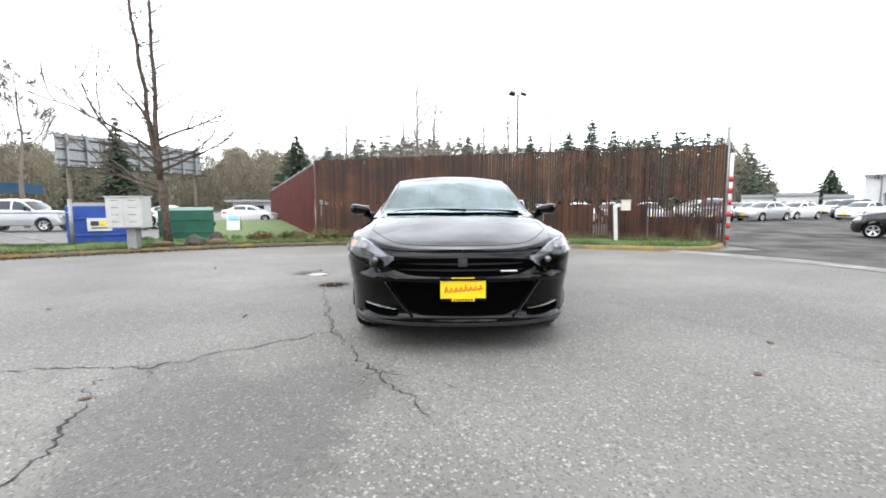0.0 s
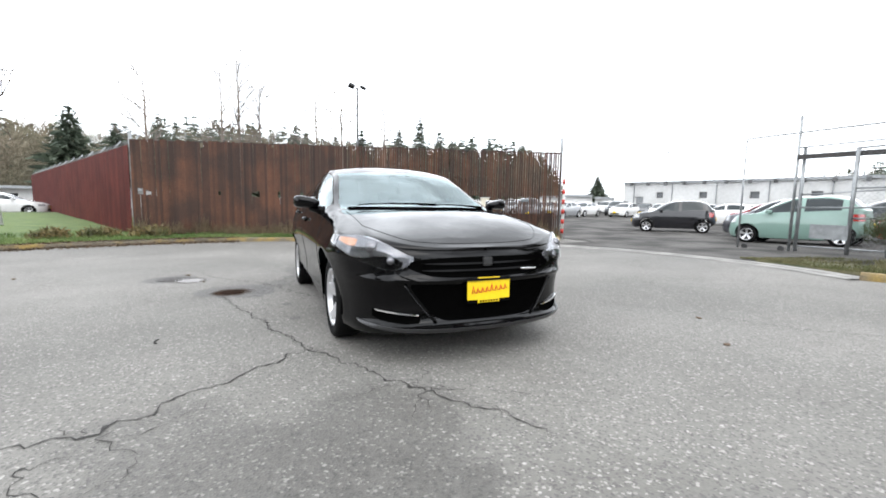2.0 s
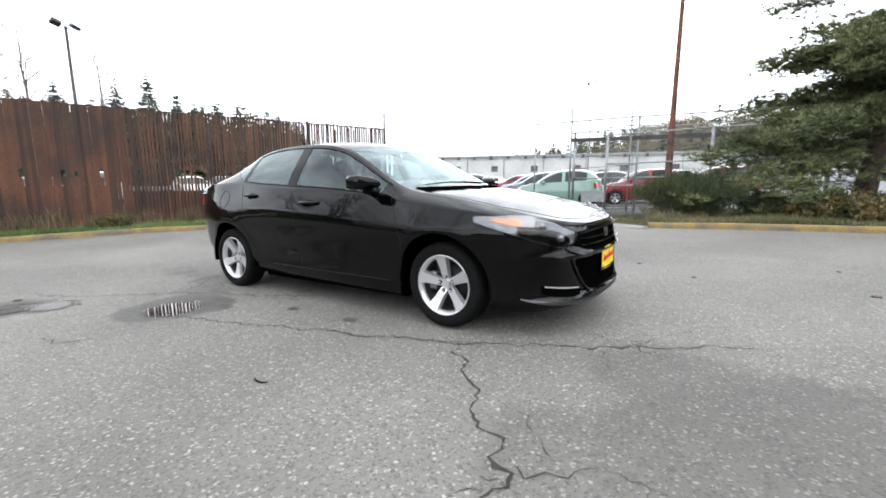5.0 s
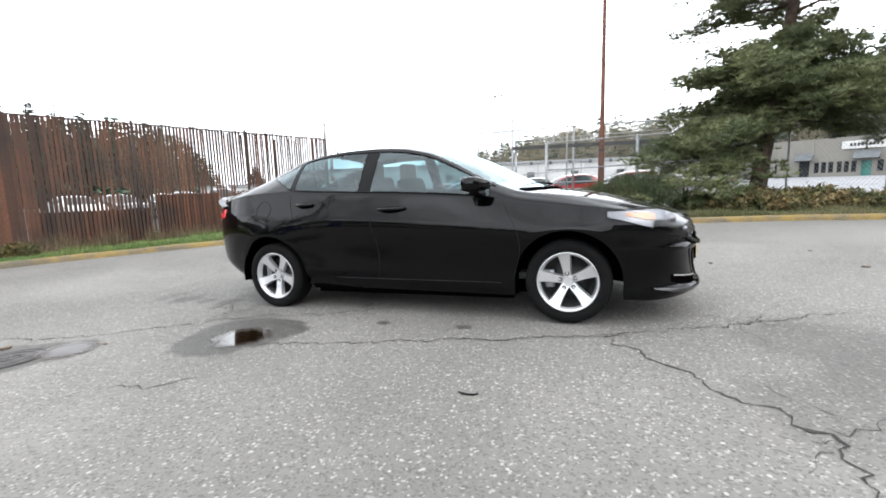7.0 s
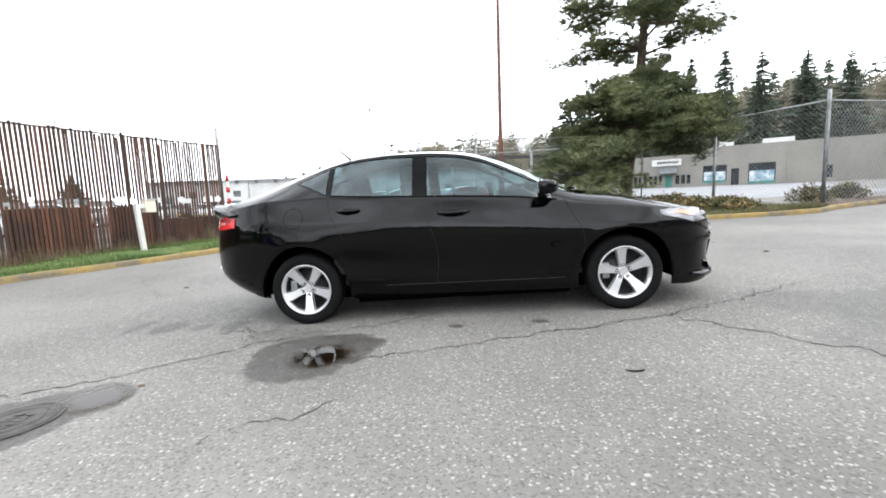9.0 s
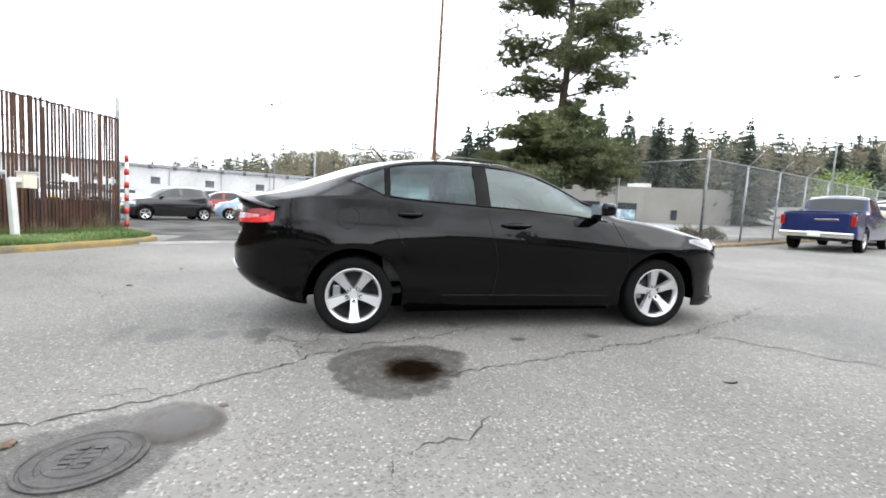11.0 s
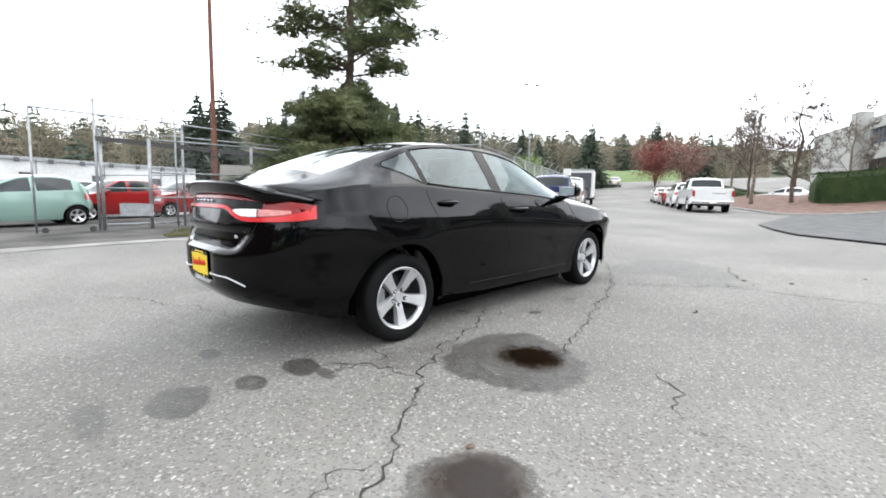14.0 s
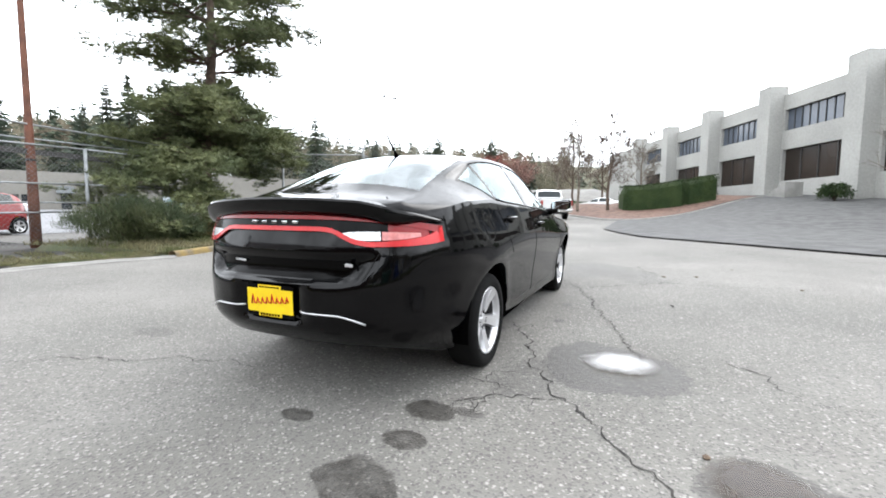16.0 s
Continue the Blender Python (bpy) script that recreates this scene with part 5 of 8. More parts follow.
def seat(parent, x, y, name="seat"):
    s = new(name)
    s.parent = parent
    s.matrix_basis = pose(x, y, 0)
    part("cushion", box(0.50, 0.52, 0.16, 0, -0.28, 0.55, 0.05), M_SEAT, s)
    part("backrest", box(0.48, 0.14, 0.62, 0, 0.06, 0.88, 0.05, Euler((radians(-14), 0, 0)).to_matrix()), M_SEAT, s)
    part("headrest", box(0.26, 0.10, 0.19, 0, 0.15, 1.25, 0.04), M_SEAT, s)
    return s


def plate_parts(parent, y, z, s):
    """A yellow dealer plate in a dark frame with red strokes that cannot be read."""
    p = new("dealer_plate")
    p.parent = parent
    p.matrix_basis = pose(0, y, z)
    part("frame", box(0.325, 0.014, 0.17, 0, 0, 0, 0.004), M_GLOSSBLACK, p)
    part("plate", box(0.315, 0.012, 0.125, 0, s * 0.004, 0, 0.002), M_PLATE, p, "yellow dealer plate")
    part("plate_tab", box(0.16, 0.012, 0.022, 0, s * 0.004, 0.072, 0.002), M_PLATE, p)
    part("plate_tab", box(0.16, 0.012, 0.022, 0, s * 0.004, -0.072, 0.002), M_PLATE, p)
    pts = []
    for i in range(8):
        x0 = -0.125 + 0.034 * i
        h = 0.026 if i in (0, 4) else 0.014
        pts += [(x0, s * 0.0115, -0.016 + 0.002 * i), (x0 + 0.009, s * 0.0115, h - 0.006 + 0.002 * i), (x0 + 0.019, s * 0.0115, -0.012 + 0.002 * i)]
    tubes("red_stroke", [([(-s * x * 1.0, y, z * 1.35) for x, y, z in pts], 0.0044)], M_SKETCHRED, p, 5)
    for k in range(-3, 4):
        part("ink_bar", box(0.012, 0.004, 0.012, k * 0.02, s * 0.0105, -0.072), M_GLOSSBLACK, p)
        part("ink_bar", box(0.014, 0.004, 0.007, k * 0.02, s * 0.0105, 0.073), M_GLOSSBLACK, p)
    return p


def build_hero():
    car = thing("sedan", "glossy black four-door sedan with silver five-spoke wheels on asphalt", "car")
    ys = [y for w in HERO_WINS for y in w[1:3]] + [1.36, 2.56, 2.61, 3.4]
    qs = stations(hero, 40, 44, 40, ys)
    zl = [i / 40 for i in range(41)]
    uls = [0, 0.03, 0.07, 0.10, 0.3, 0.5, 0.7, 0.88, 0.90, 0.95, 1]
    ult = [0, 0.05, 0.07, 0.2, 0.4, 0.6, 0.8, 1]
    body, glass = body_meshes(hero, car, M_BLACK, qs, zl, uls, ult, window_rule(HERO_WINS))
    for s in (1, -1):
        for yw in hero.wheels:
            wheel_parts(car, s * 0.765, yw, hero.R, 0.215, s, turn=-6 if yw < 2 else 34)
            # wheel-arch liner
            rows = []
            for i in range(21):
                a = -0.14 + (math.pi + 0.28) * i / 20
                rows.append([(s * x, yw - math.cos(a) * (hero.Ra + 0.004), hero.R + math.sin(a) * (hero.Ra + 0.004)) for x in (0.862, 0.72, 0.55)] + [(s * 0.545, yw, hero.R)])
            mesh_shell("arch_liner", rows, M_GRILLE, car)
    v, f = [], []
    slat_box(v, f, Vector((0, 2.25)), Vector((0, 1)), Vector((1, 0)), 0.15, 0.5, 3.0, 1.06, 0)
    # wider, lower block added to keep light off the ground under the sills
    slat_box(v, f, Vector((0, 2.28)), Vector((0, 1)), Vector((1, 0)), 0.15, 0.4, 1.85, 1.5, 0)
    mesh_ob("underbody", v, f, M_GRILLE, car)
    for s in (1, -1):
        part("rocker", box(0.2, 1.9, 0.22, s * 0.72, 2.28, 0.30, 0.03), M_GRILLE, car)
    # --- nose
    for s in (1, -1):
        # lamp: dark housing, silver bowl, projector, amber corner, clear lens
        hl = [(fx(0.50), 0.660, 0.680), (fx(0.56), 0.618, 0.700), (fx(0.61), 0.603, 0.725), (fx(0.67), 0.602, 0.755), (fx(0.735), 0.625, 0.782), (fx(0.80), 0.655, 0.806), (fx(0.845), 0.690, 0.812), (hero.q_at(0.66), 0.775, 0.808)]
        lamp = band("headlight", hl, 0.006, M_REFLECTOR, car, s, 30, 7, "clear headlight with dark band and amber corner")
        band("dark_band", [(a, b + 0.002, b + (c - b) * f_) for (a, b, c), f_ in zip(hl[1:-1], (0.3, 0.55, 0.66, 0.62, 0.55, 0.42))], 0.009, M_GLOSSBLACK, lamp, s, 20, 4)
        band("amber_corner", [(fx(0.825), 0.745, 0.782), (hl[-2][0], 0.745, 0.792), (hero.q_at(0.46), 0.762, 0.796), (hero.q_at(0.54), 0.780, 0.798)], 0.012, M_AMBER, lamp, s, 8, 4)
        for q, z, r in ((fx(0.755), 0.735, 0.042), (fx(0.645), 0.655, 0.030)):
            c = hero.skin(q, z, -0.004)
            bm = bmesh.new()
            bmesh.ops.create_uvsphere(bm, u_segments=20, v_segments=12, radius=r)
            bmesh.ops.translate(bm, vec=(c.x * s, c.y, c.z), verts=bm.verts)
            part("projector", bm, M_REFLECTOR, lamp, smooth=True)
        band("lens", hl, 0.020, M_CLEARLENS, lamp, s, 30, 7)
        # upper grille
        gr = band("upper_grille", [(0.0, 0.548, 0.676), (fx(0.25), 0.552, 0.674), (fx(0.40), 0.566, 0.668), (fx(0.49), 0.592, 0.660), (fx(0.545), 0.615, 0.640)], 0.006, M_GRILLE, car, s, 20, 4)
        for z in (0.592, 0.634):
            band("grille_bar", [(0.0, z - 0.006, z + 0.006), (fx(0.3), z - 0.005 + 0.002, z + 0.006 + 0.002), (fx(0.46), z + 0.003, z + 0.008)], 0.016, M_GLOSSBLACK, gr, s, 16, 3)
        band("lower_grille", [(0.0, 0.272, 0.498), (fx(0.28), 0.276, 0.500), (fx(0.38), 0.31, 0.503), (fx(0.46), 0.395, 0.505), (fx(0.53), 0.495, 0.508)], 0.005, M_GRILLE, car, s, 18, 5)
        band("grille_sill", [(0.0, 0.522, 0.538), (fx(0.30), 0.524, 0.540), (fx(0.46), 0.534, 0.552), (fx(0.56), 0.560, 0.578), (fx(0.62), 0.584, 0.594)], 0.014, M_BLACK, car, s, 20, 4)
        edge = [(fx(0.56), 0.505), (fx(0.545), 0.48), (fx(0.49), 0.40), (fx(0.42), 0.315), (fx(0.36), 0.272)]
        seam("grille_edge", [(lambda p: (p.x * s, p.y, p.z))(hero.skin(q_, z_, 0.010)) for q_, z_ in edge], car, 0.007, M_BLACK)
        band("bumper_lip", [(0.0, 0.196, 0.226), (fx(0.4), 0.200, 0.232), (fx(0.70), 0.222, 0.250), (fx(0.83), 0.262, 0.270)], 0.010, M_LIP, car, s, 22, 4, "satin dark lower lip")
        pk = band("lamp_pocket", [(fx(0.45), 0.268, 0.312), (fx(0.55), 0.262, 0.325), (fx(0.68), 0.275, 0.342), (fx(0.76), 0.305, 0.352)], 0.004, M_GRILLE, car, s, 14, 4)
        band("chrome_strip", [(fx(0.475), 0.309, 0.317), (fx(0.6), 0.321, 0.331), (fx(0.735), 0.341, 0.350)], 0.014, M_CHROME, pk, s, 14, 3, "thin chrome strip")
        # door handles, seams, sill strip
        for y0, y1, z in ((2.18, 2.44, 0.893), (3.10, 3.29, 0.962)):
            hnd = new("door_handle")
            hnd.parent = car
            band("recess", [(hero.q_at(y0 + 0.03), z - 0.022, z + 0.018), (hero.q_at((y0 + y1) / 2), z - 0.032, z + 0.022), (hero.q_at(y1 - 0.03), z - 0.022, z + 0.018)], 0.002, M_GRILLE, hnd, s, 8, 3)
            runs = []
            for i in range(9):
                t = i / 8
                o = 0.008 + 0.028 * math.sin(math.pi * t) ** 0.5
                p = hero.skin(hero.q_at(y0 + (y1 - y0) * t), z + 0.004, o)
                runs.append((p.x * s, p.y, p.z))
            tubes("pull", [(runs, [0.010, 0.013, 0.014, 0.014, 0.014, 0.014, 0.014, 0.013, 0.010])], M_BLACK, hnd, 8)
        for line in ([(1.40, 0.955), (1.36, 0.86), (1.28, 0.70), (1.26, 0.55), (1.32, 0.33)], [(2.56, 1.00), (2.51, 0.80), (2.46, 0.55), (2.49, 0.30)], [(3.38, 1.06), (3.36, 0.95), (3.29, 0.80), (3.24, 0.72)]):
            cv = curve_points(line, 0.05)
            seam("door_seam", [(lambda p: (p.x * s, p.y, p.z))(hero.skin(hero.q_at(c.x), c.y, 0.001)) for c in cv], car)
        sl = [(lambda p: (p.x * s, p.y, p.z))(hero.skin(hero.q_at(1.42 + 1.5 * i / 16), 0.300 + 0.012 * i / 16, 0.003)) for i in range(17)]
        seam("sill_strip", sl, car, 0.0012, M_DARKMETAL)
        # hood seam
        pts = []
        for i in range(22):
            t = i / 21
            y = 0.17 + 0.98 * t ** 1.4
            x = 0.40 + 0.30 * min(1, t * 1.9) ** 0.8
            p = hero.roof(x * s, y, 0.001)
            pts.append((p.x, p.y, p.z))
        seam("hood_seam", pts, car, 0.0013)
        # window trim: belt line and roof line
        for u, r in ((0.05, 0.007), (0.925, 0.006)):
            pts = []
            for i in range(30):
                y = 1.46 + 1.90 * i / 29
                p = hero.section(hero.q_at(y), u)
                pts.append(((p.x + 0.003) * s, p.y, p.z))
            seam("window_trim", pts, car, r, M_GLOSSBLACK)
        # B pillar
        rows = []
        for u in (0.06, 0.2, 0.4, 0.6, 0.8, 0.91):
            rows.append([(lambda p: ((p.x + 0.004) * s, p.y, p.z))(hero.section(hero.q_at(2.525 + 0.125 * j / 4), u)) for j in range(5)])
        mesh_shell("pillar_trim", rows, M_GLOSSBLACK, car)
        rows = []
        for u in (0.06, 0.3, 0.6, 0.91):
            rows.append([(lambda p: ((p.x + 0.004) * s, p.y, p.z))(hero.section(hero.q_at(3.35 + 0.045 * j / 3), u)) for j in range(4)])
        mesh_shell("pillar_trim", rows, M_GLOSSBLACK, car)
        # three-cornered quarter window with a dark surround
        for nm, ya, yb, o, m_, ua, ub, va, vb in (("quarter_surround", 3.385, 3.70, 0.003, M_GLOSSBLACK, 0.04, 0.74, 0.93, 0.80), ("quarter_window", 3.40, 3.655, 0.006, M_CARGLASS, 0.09, 0.70, 0.88, 0.765)):
            rows = []
            for j in range(11):
                y = ya + (yb - ya) * j / 10
                low_u, top_u = ua + (ub - ua) * (j / 10) ** 1.25, va + (vb - va) * j / 10
                rows.append([(lambda p: ((p.x + o) * s, p.y, p.z))(hero.section(hero.q_at(y), low_u + (top_u - low_u) * k / 5)) for k in range(6)])
            mesh_shell(nm, rows, m_, car)
        # mirror
        mir = new("side_mirror")
        mir.parent = car
        bm = bmesh.new()
        bmesh.ops.create_uvsphere(bm, u_segments=24, v_segments=16, radius=1.0)
        for v_ in bm.verts:
            c = v_.co
            x, y, z = (math.copysign(abs(a) ** 0.62, a) for a in c)
            y = min(y, 0.35)
            v_.co = (s * (0.965 + 0.108 * x), 1.60 + 0.10 * y - 0.03 * (1 - x), 1.048 + 0.062 * z * (0.8 + 0.2 * x) + 0.008 * x)
        if s < 0:
            bmesh.ops.reverse_faces(bm, faces=bm.faces)
        part("shell", bm, M_BLACK, mir, smooth=True)
        part("mirror_glass", box(0.165, 0.006, 0.088, s * 0.967, 1.637, 1.05, 0.002), mat("mirror_silver", (0.8, 0.82, 0.84), 0.02, 1.0, vary=0), mir)
        tubes("stalk", [([(s * 0.80, 1.56, 0.965), (s * 0.87, 1.58, 0.985), (s * 0.93, 1.60, 1.0)], [0.05, 0.034, 0.030])], M_GLOSSBLACK, mir, 8)
        # --- tail
        top = [(rx_(0.0), 1.003, 1.022), (rx_(0.35), 1.000, 1.020), (rx_(0.55), 0.990, 1.012), (rx_(0.68), 0.972, 0.996), (rx_(0.77), 0.948, 0.980), (rx_(0.825), 0.918, 0.962)]
        low = [(rx_(0.0), 0.944, 0.966), (rx_(0.30), 0.943, 0.965), (rx_(0.37), 0.936, 0.958), (rx_(0.44), 0.905, 0.930), (rx_(0.50), 0.880, 0.905), (rx_(0.58), 0.868, 0.892), (rx_(0.70), 0.868, 0.898), (rx_(0.775), 0.872, 0.915), (rx_(0.825), 0.884, 0.960)]
        tail = band("tail_lamp", [(a, b - 0.004, c_ + 0.004) for (a, b, _), c_ in zip(low, (1.022, 1.020, 1.019, 1.017, 1.014, 1.008, 0.992, 0.976, 0.962))], 0.004, M_GLOSSBLACK, car, s, 34, 6, "full-width ring-shaped red tail lamp")
        band("ring_top", top, 0.014, M_REDLENS, tail, s, 30, 3)
        band("ring_low", low, 0.014, M_REDLIGHT, tail, s, 34, 3)
        band("reverse_lamp", [(rx_(0.42), 0.926, 0.932), (rx_(0.47), 0.910, 0.940), (rx_(0.54), 0.899, 0.942), (rx_(0.612), 0.897, 0.941)], 0.012, M_CLEARLAMP, tail, s, 12, 4, "clear reversing lamp")
        band("turn_lamp", [(rx_(0.618), 0.898, 0.941), (rx_(0.70), 0.903, 0.936), (rx_(0.765), 0.915, 0.930)], 0.014, M_PINKLENS, tail, s, 10, 4)
        band("lamp_field", [(rx_(0.64), 0.890, 0.990), (rx_(0.72), 0.890, 0.976), (rx_(0.79), 0.900, 0.958)], 0.010, M_REDLENS, tail, s, 10, 4)
        # dark trunk recess, rear valance strip
        band("trunk_recess", [(rx_(0.0), 0.700, 0.796), (rx_(0.30), 0.700, 0.796), (rx_(0.42), 0.712, 0.794), (rx_(0.50), 0.750, 0.792), (rx_(0.545), 0.784, 0.790)], 0.003, M_GLOSSBLACK, car, s, 20, 4)
        pts = []
        for i in range(17):
            t = i / 16
            x = 0.19 + 0.35 * t
            z = 0.538 - 0.012 * t - 0.055 * max(0, t - 0.6) ** 1.5 * 3
            p = hero.skin(rx_(x), z, 0.004)
            pts.append((p.x * s, p.y, p.z))
        seam("rear_strip", pts, car, 0.005, M_ALLOY)
        pts = []
        for z in [0.70 + 0.02 * i for i in range(10)]:
            p = hero.skin(rx_(0.53 + 0.10 * (z - 0.70) / 0.18), z, 0.001)
            pts.append((p.x * s, p.y, p.z))
        seam("trunk_seam", pts, car)
        # badge bars on the boot
        c = hero.skin(rx_(0.45 if s < 0 else 0.25), 0.775, 0.010)
        for k in range(3 if s < 0 else 4):
            part("badge_bar", box(0.022, 0.006, 0.016 if s < 0 else 0.012, c.x * s + 0.028 * (k - 1), c.y - 0.007 * (k - 1), c.z, 0.003, Euler((0, 0, radians(-14 * s))).to_matrix()), M_ALLOY, car)
    for i in range(5):
        p = hero.skin(rx_(0.001), 0.985, 0.010)
        part("badge_letter", box(0.034, 0.006, 0.014, -0.14 + 0.07 * i, p.y, p.z, 0.003), M_CHROME, car)
    # nose badge, shaped as a plain shield with a cross
    c = hero.skin(0.0, 0.645, 0.018)
    part("nose_badge", box(0.07, 0.01, 0.06, 0, c.y, c.z, 0.012), M_DARKMETAL, car)
    part("grille_badge", box(0.12, 0.006, 0.010, 0.32, hero.skin(fx(0.32), 0.585, 0.018).y, 0.585, 0.002), M_CHROME, car)
    # front edge of the hood
    pts = []
    for i in range(25):
        x = -0.41 + 0.82 * i / 24
        p = hero.roof(x, 0.125 + 0.05 * abs(x / 0.41) ** 3, 0.001)
        pts.append((p.x, p.y, p.z))
    seam("hood_front_seam", pts, car, 0.0014)
    # spoiler
    rows = []
    for i in range(41):
        x = -0.80 + 1.60 * i / 40
        a = abs(x)
        zt = 1.108 - 0.02 * (a / 0.5) ** 2 if a < 0.5 else 1.088 - 0.095 * ((a - 0.5) / 0.3) ** 1.3
        k = 1 - sstep(0.62, 0.80, a)
        yr = hero.skin(rx_(a), 1.02).y + 0.025 * k - 0.035 * (1 - k)
        rows.append([(x, yr - 0.34 * k - 0.05, zt + 0.012 * k - 0.006), (x, yr - 0.18 * k - 0.02, zt + 0.004), (x, yr - 0.05, zt), (x, yr + 0.022, zt + 0.006 * k), (x, yr + 0.030, zt - 0.004), (x, yr + 0.018, zt - 0.040 * k - 0.012), (x, yr - 0.01, zt - 0.066 * k - 0.015), (x, yr - 0.10, zt - 0.07 * k - 0.02)])
    mesh_shell("spoiler", rows, M_BLACK, car)
    # aerial, wipers, cowl
    tubes("aerial", [([(0.0, 3.34, 1.435), (0.0, 3.37, 1.47), (0.0, 3.50, 1.60)], [0.022, 0.010, 0.004])], M_GRILLE, car, 8)
    for x0, x1, y0, y1 in ((0.10, -0.58, 1.12, 1.24), (0.62, -0.06, 1.22, 1.10)):
        pts = [hero.roof(x0 + (x1 - x0) * t / 8, y0 + (y1 - y0) * t / 8 + 0.03, 0.022) for t in range(9)]
        tubes("wiper", [(pts, [0.012, 0.010, 0.008, 0.007, 0.006, 0.006, 0.005, 0.005, 0.004])], M_GRILLE, car, 6)
    rows = []
    for dy in (0.0, 0.05, 0.10):
        rows.append([tuple(hero.roof(-0.66 + 1.32 * i / 20, 1.045 + dy + 0.17 * (abs(-0.66 + 1.32 * i / 20) / 0.66) ** 2, 0.005)) for i in range(21)])
    mesh_shell("cowl", rows, M_GRILLE, car)
    # fuel door on the right-hand side
    c = hero.skin(hero.q_at(3.68), 0.93)
    pts = []
    for k in range(33):
        a = 6.2832 * k / 32
        p = hero.skin(hero.q_at(3.68 + 0.085 * math.cos(a)), 0.93 + 0.085 * math.sin(a), 0.0005)
        pts.append((-p.x, p.y, p.z))
    seam("fuel_door_seam", pts, car, 0.0025)
    plate_parts(car, hero.skin(0.0, 0.46, 0.018).y, 0.46, -1)
    plate_parts(car, hero.skin(3.0, 0.57, 0.014).y, 0.575, 1)
    # cabin
    cab = new("cabin")
    cab.parent = car
    for x in (-0.37, 0.37):
        seat(cab, x, 2.60)
    part("rear_bench", box(1.2, 0.5, 0.2, 0, 3.15, 0.55, 0.06), M_SEAT, cab)
    part("rear_backrest", box(1.2, 0.15, 0.55, 0, 3.45, 0.86, 0.06, Euler((radians(-16), 0, 0)).to_matrix()), M_SEAT, cab)
    for x in (-0.36, 0.36):
        part("headrest", box(0.26, 0.09, 0.15, x, 3.56, 1.18, 0.04), M_SEAT, cab)
    part("dashboard", box(1.36, 0.42, 0.22, 0, 1.56, 0.86, 0.07), M_INTERIOR, cab)
    part("parcel_shelf", box(1.15, 0.5, 0.03, 0, 3.82, 1.06, 0.01), M_INTERIOR, cab)
    part("floor_pan", box(1.4, 2.6, 0.05, 0, 2.5, 0.32, 0.01), M_INTERIOR, cab)
    for x in (-0.73, 0.73):
        part("door_panel", box(0.05, 2.0, 0.55, x, 2.4, 0.68, 0.02), M_INTERIOR, cab)
    bm = bmesh.new()
    n = 28
    rg = [[bm.verts.new((0.37 + math.cos(6.2832 * i / n) * (0.185 + 0.016 * math.cos(6.2832 * j / 8)), 1.90 + 0.016 * math.sin(6.2832 * j / 8) + math.sin(6.2832 * i / n) * 0.06, 0.94 + math.sin(6.2832 * i / n) * 0.17)) for j in range(8)] for i in range(n)]
    for i in range(n):
        for j in range(8):
            bm.faces.new((rg[i][j], rg[(i + 1) % n][j], rg[(i + 1) % n][(j + 1) % 8], rg[i][(j + 1) % 8]))
    part("steering_wheel", bm, M_INTERIOR, cab, smooth=True)
    part("rear_view_mirror", box(0.24, 0.03, 0.07, 0, 1.86, 1.30, 0.015), M_INTERIOR, cab)
    return car


sedan = build_hero()
sedan.matrix_basis = pose(0.122, 3.915, gz(0.122, 3.915) + 0.003) @ pose(0, 0, 0, math.degrees(math.atan(-0.031)), 0, 180 + math.degrees(math.atan2(-0.018, -1))) @ pose(0, -0.93, 0)


# ---- plants ----
def place(az, dist, eye=(-2.5, 5.0)):
    a = radians(az)
    return eye[0] + dist * math.sin(a), eye[1] + dist * math.cos(a)


class Soup:
    """Collects loose triangles and quads for one foliage mesh."""

    def __init__(self):
        self.v, self.f, self.n = [], [], 0

    def add(self, verts, faces):
        """verts: (k, 3) array; faces: (m, 3) array."""
        self.v.append(verts)
        self.f.append(faces + self.n)
        self.n += len(verts)

    def ob(self, name, material, parent=None, label=""):
        V, F = np.concatenate(self.v), np.concatenate(self.f)
        me = bpy.data.meshes.new(name)
        me.vertices.add(len(V))
        me.vertices.foreach_set("co", V.astype(np.float32).ravel())
        k = F.shape[1]
        me.loops.add(len(F) * k)
        me.loops.foreach_set("vertex_index", F.astype(np.int32).ravel())
        me.polygons.add(len(F))
        me.polygons.foreach_set("loop_start", np.arange(0, len(F) * k, k, dtype=np.int32))
        me.update(calc_edges=True)
        me.materials.append(material)
        ob = new(name, me)
        if parent is not None:
            ob.parent = parent
        if label:
            ob["label"] = label
        return ob


def rand_dirs(rng, n):
    d = rng.normal(size=(n, 3))
    return d / np.linalg.norm(d, axis=1)[:, None]


def blades(rng, base, direction, length, width):
    """One thin triangle for each base point along its direction."""
    n = len(base)
    side = np.cross(direction, rand_dirs(rng, n))
    side /= np.linalg.norm(side, axis=1)[:, None] + 1e-9
    w = (np.ones(n) * width)[:, None]
    le = (np.ones(n) * length)[:, None]
    V = np.stack([base - side * w, base + side * w, base + direction * le], 1).reshape(-1, 3)
    return V, np.arange(n * 3).reshape(-1, 3)


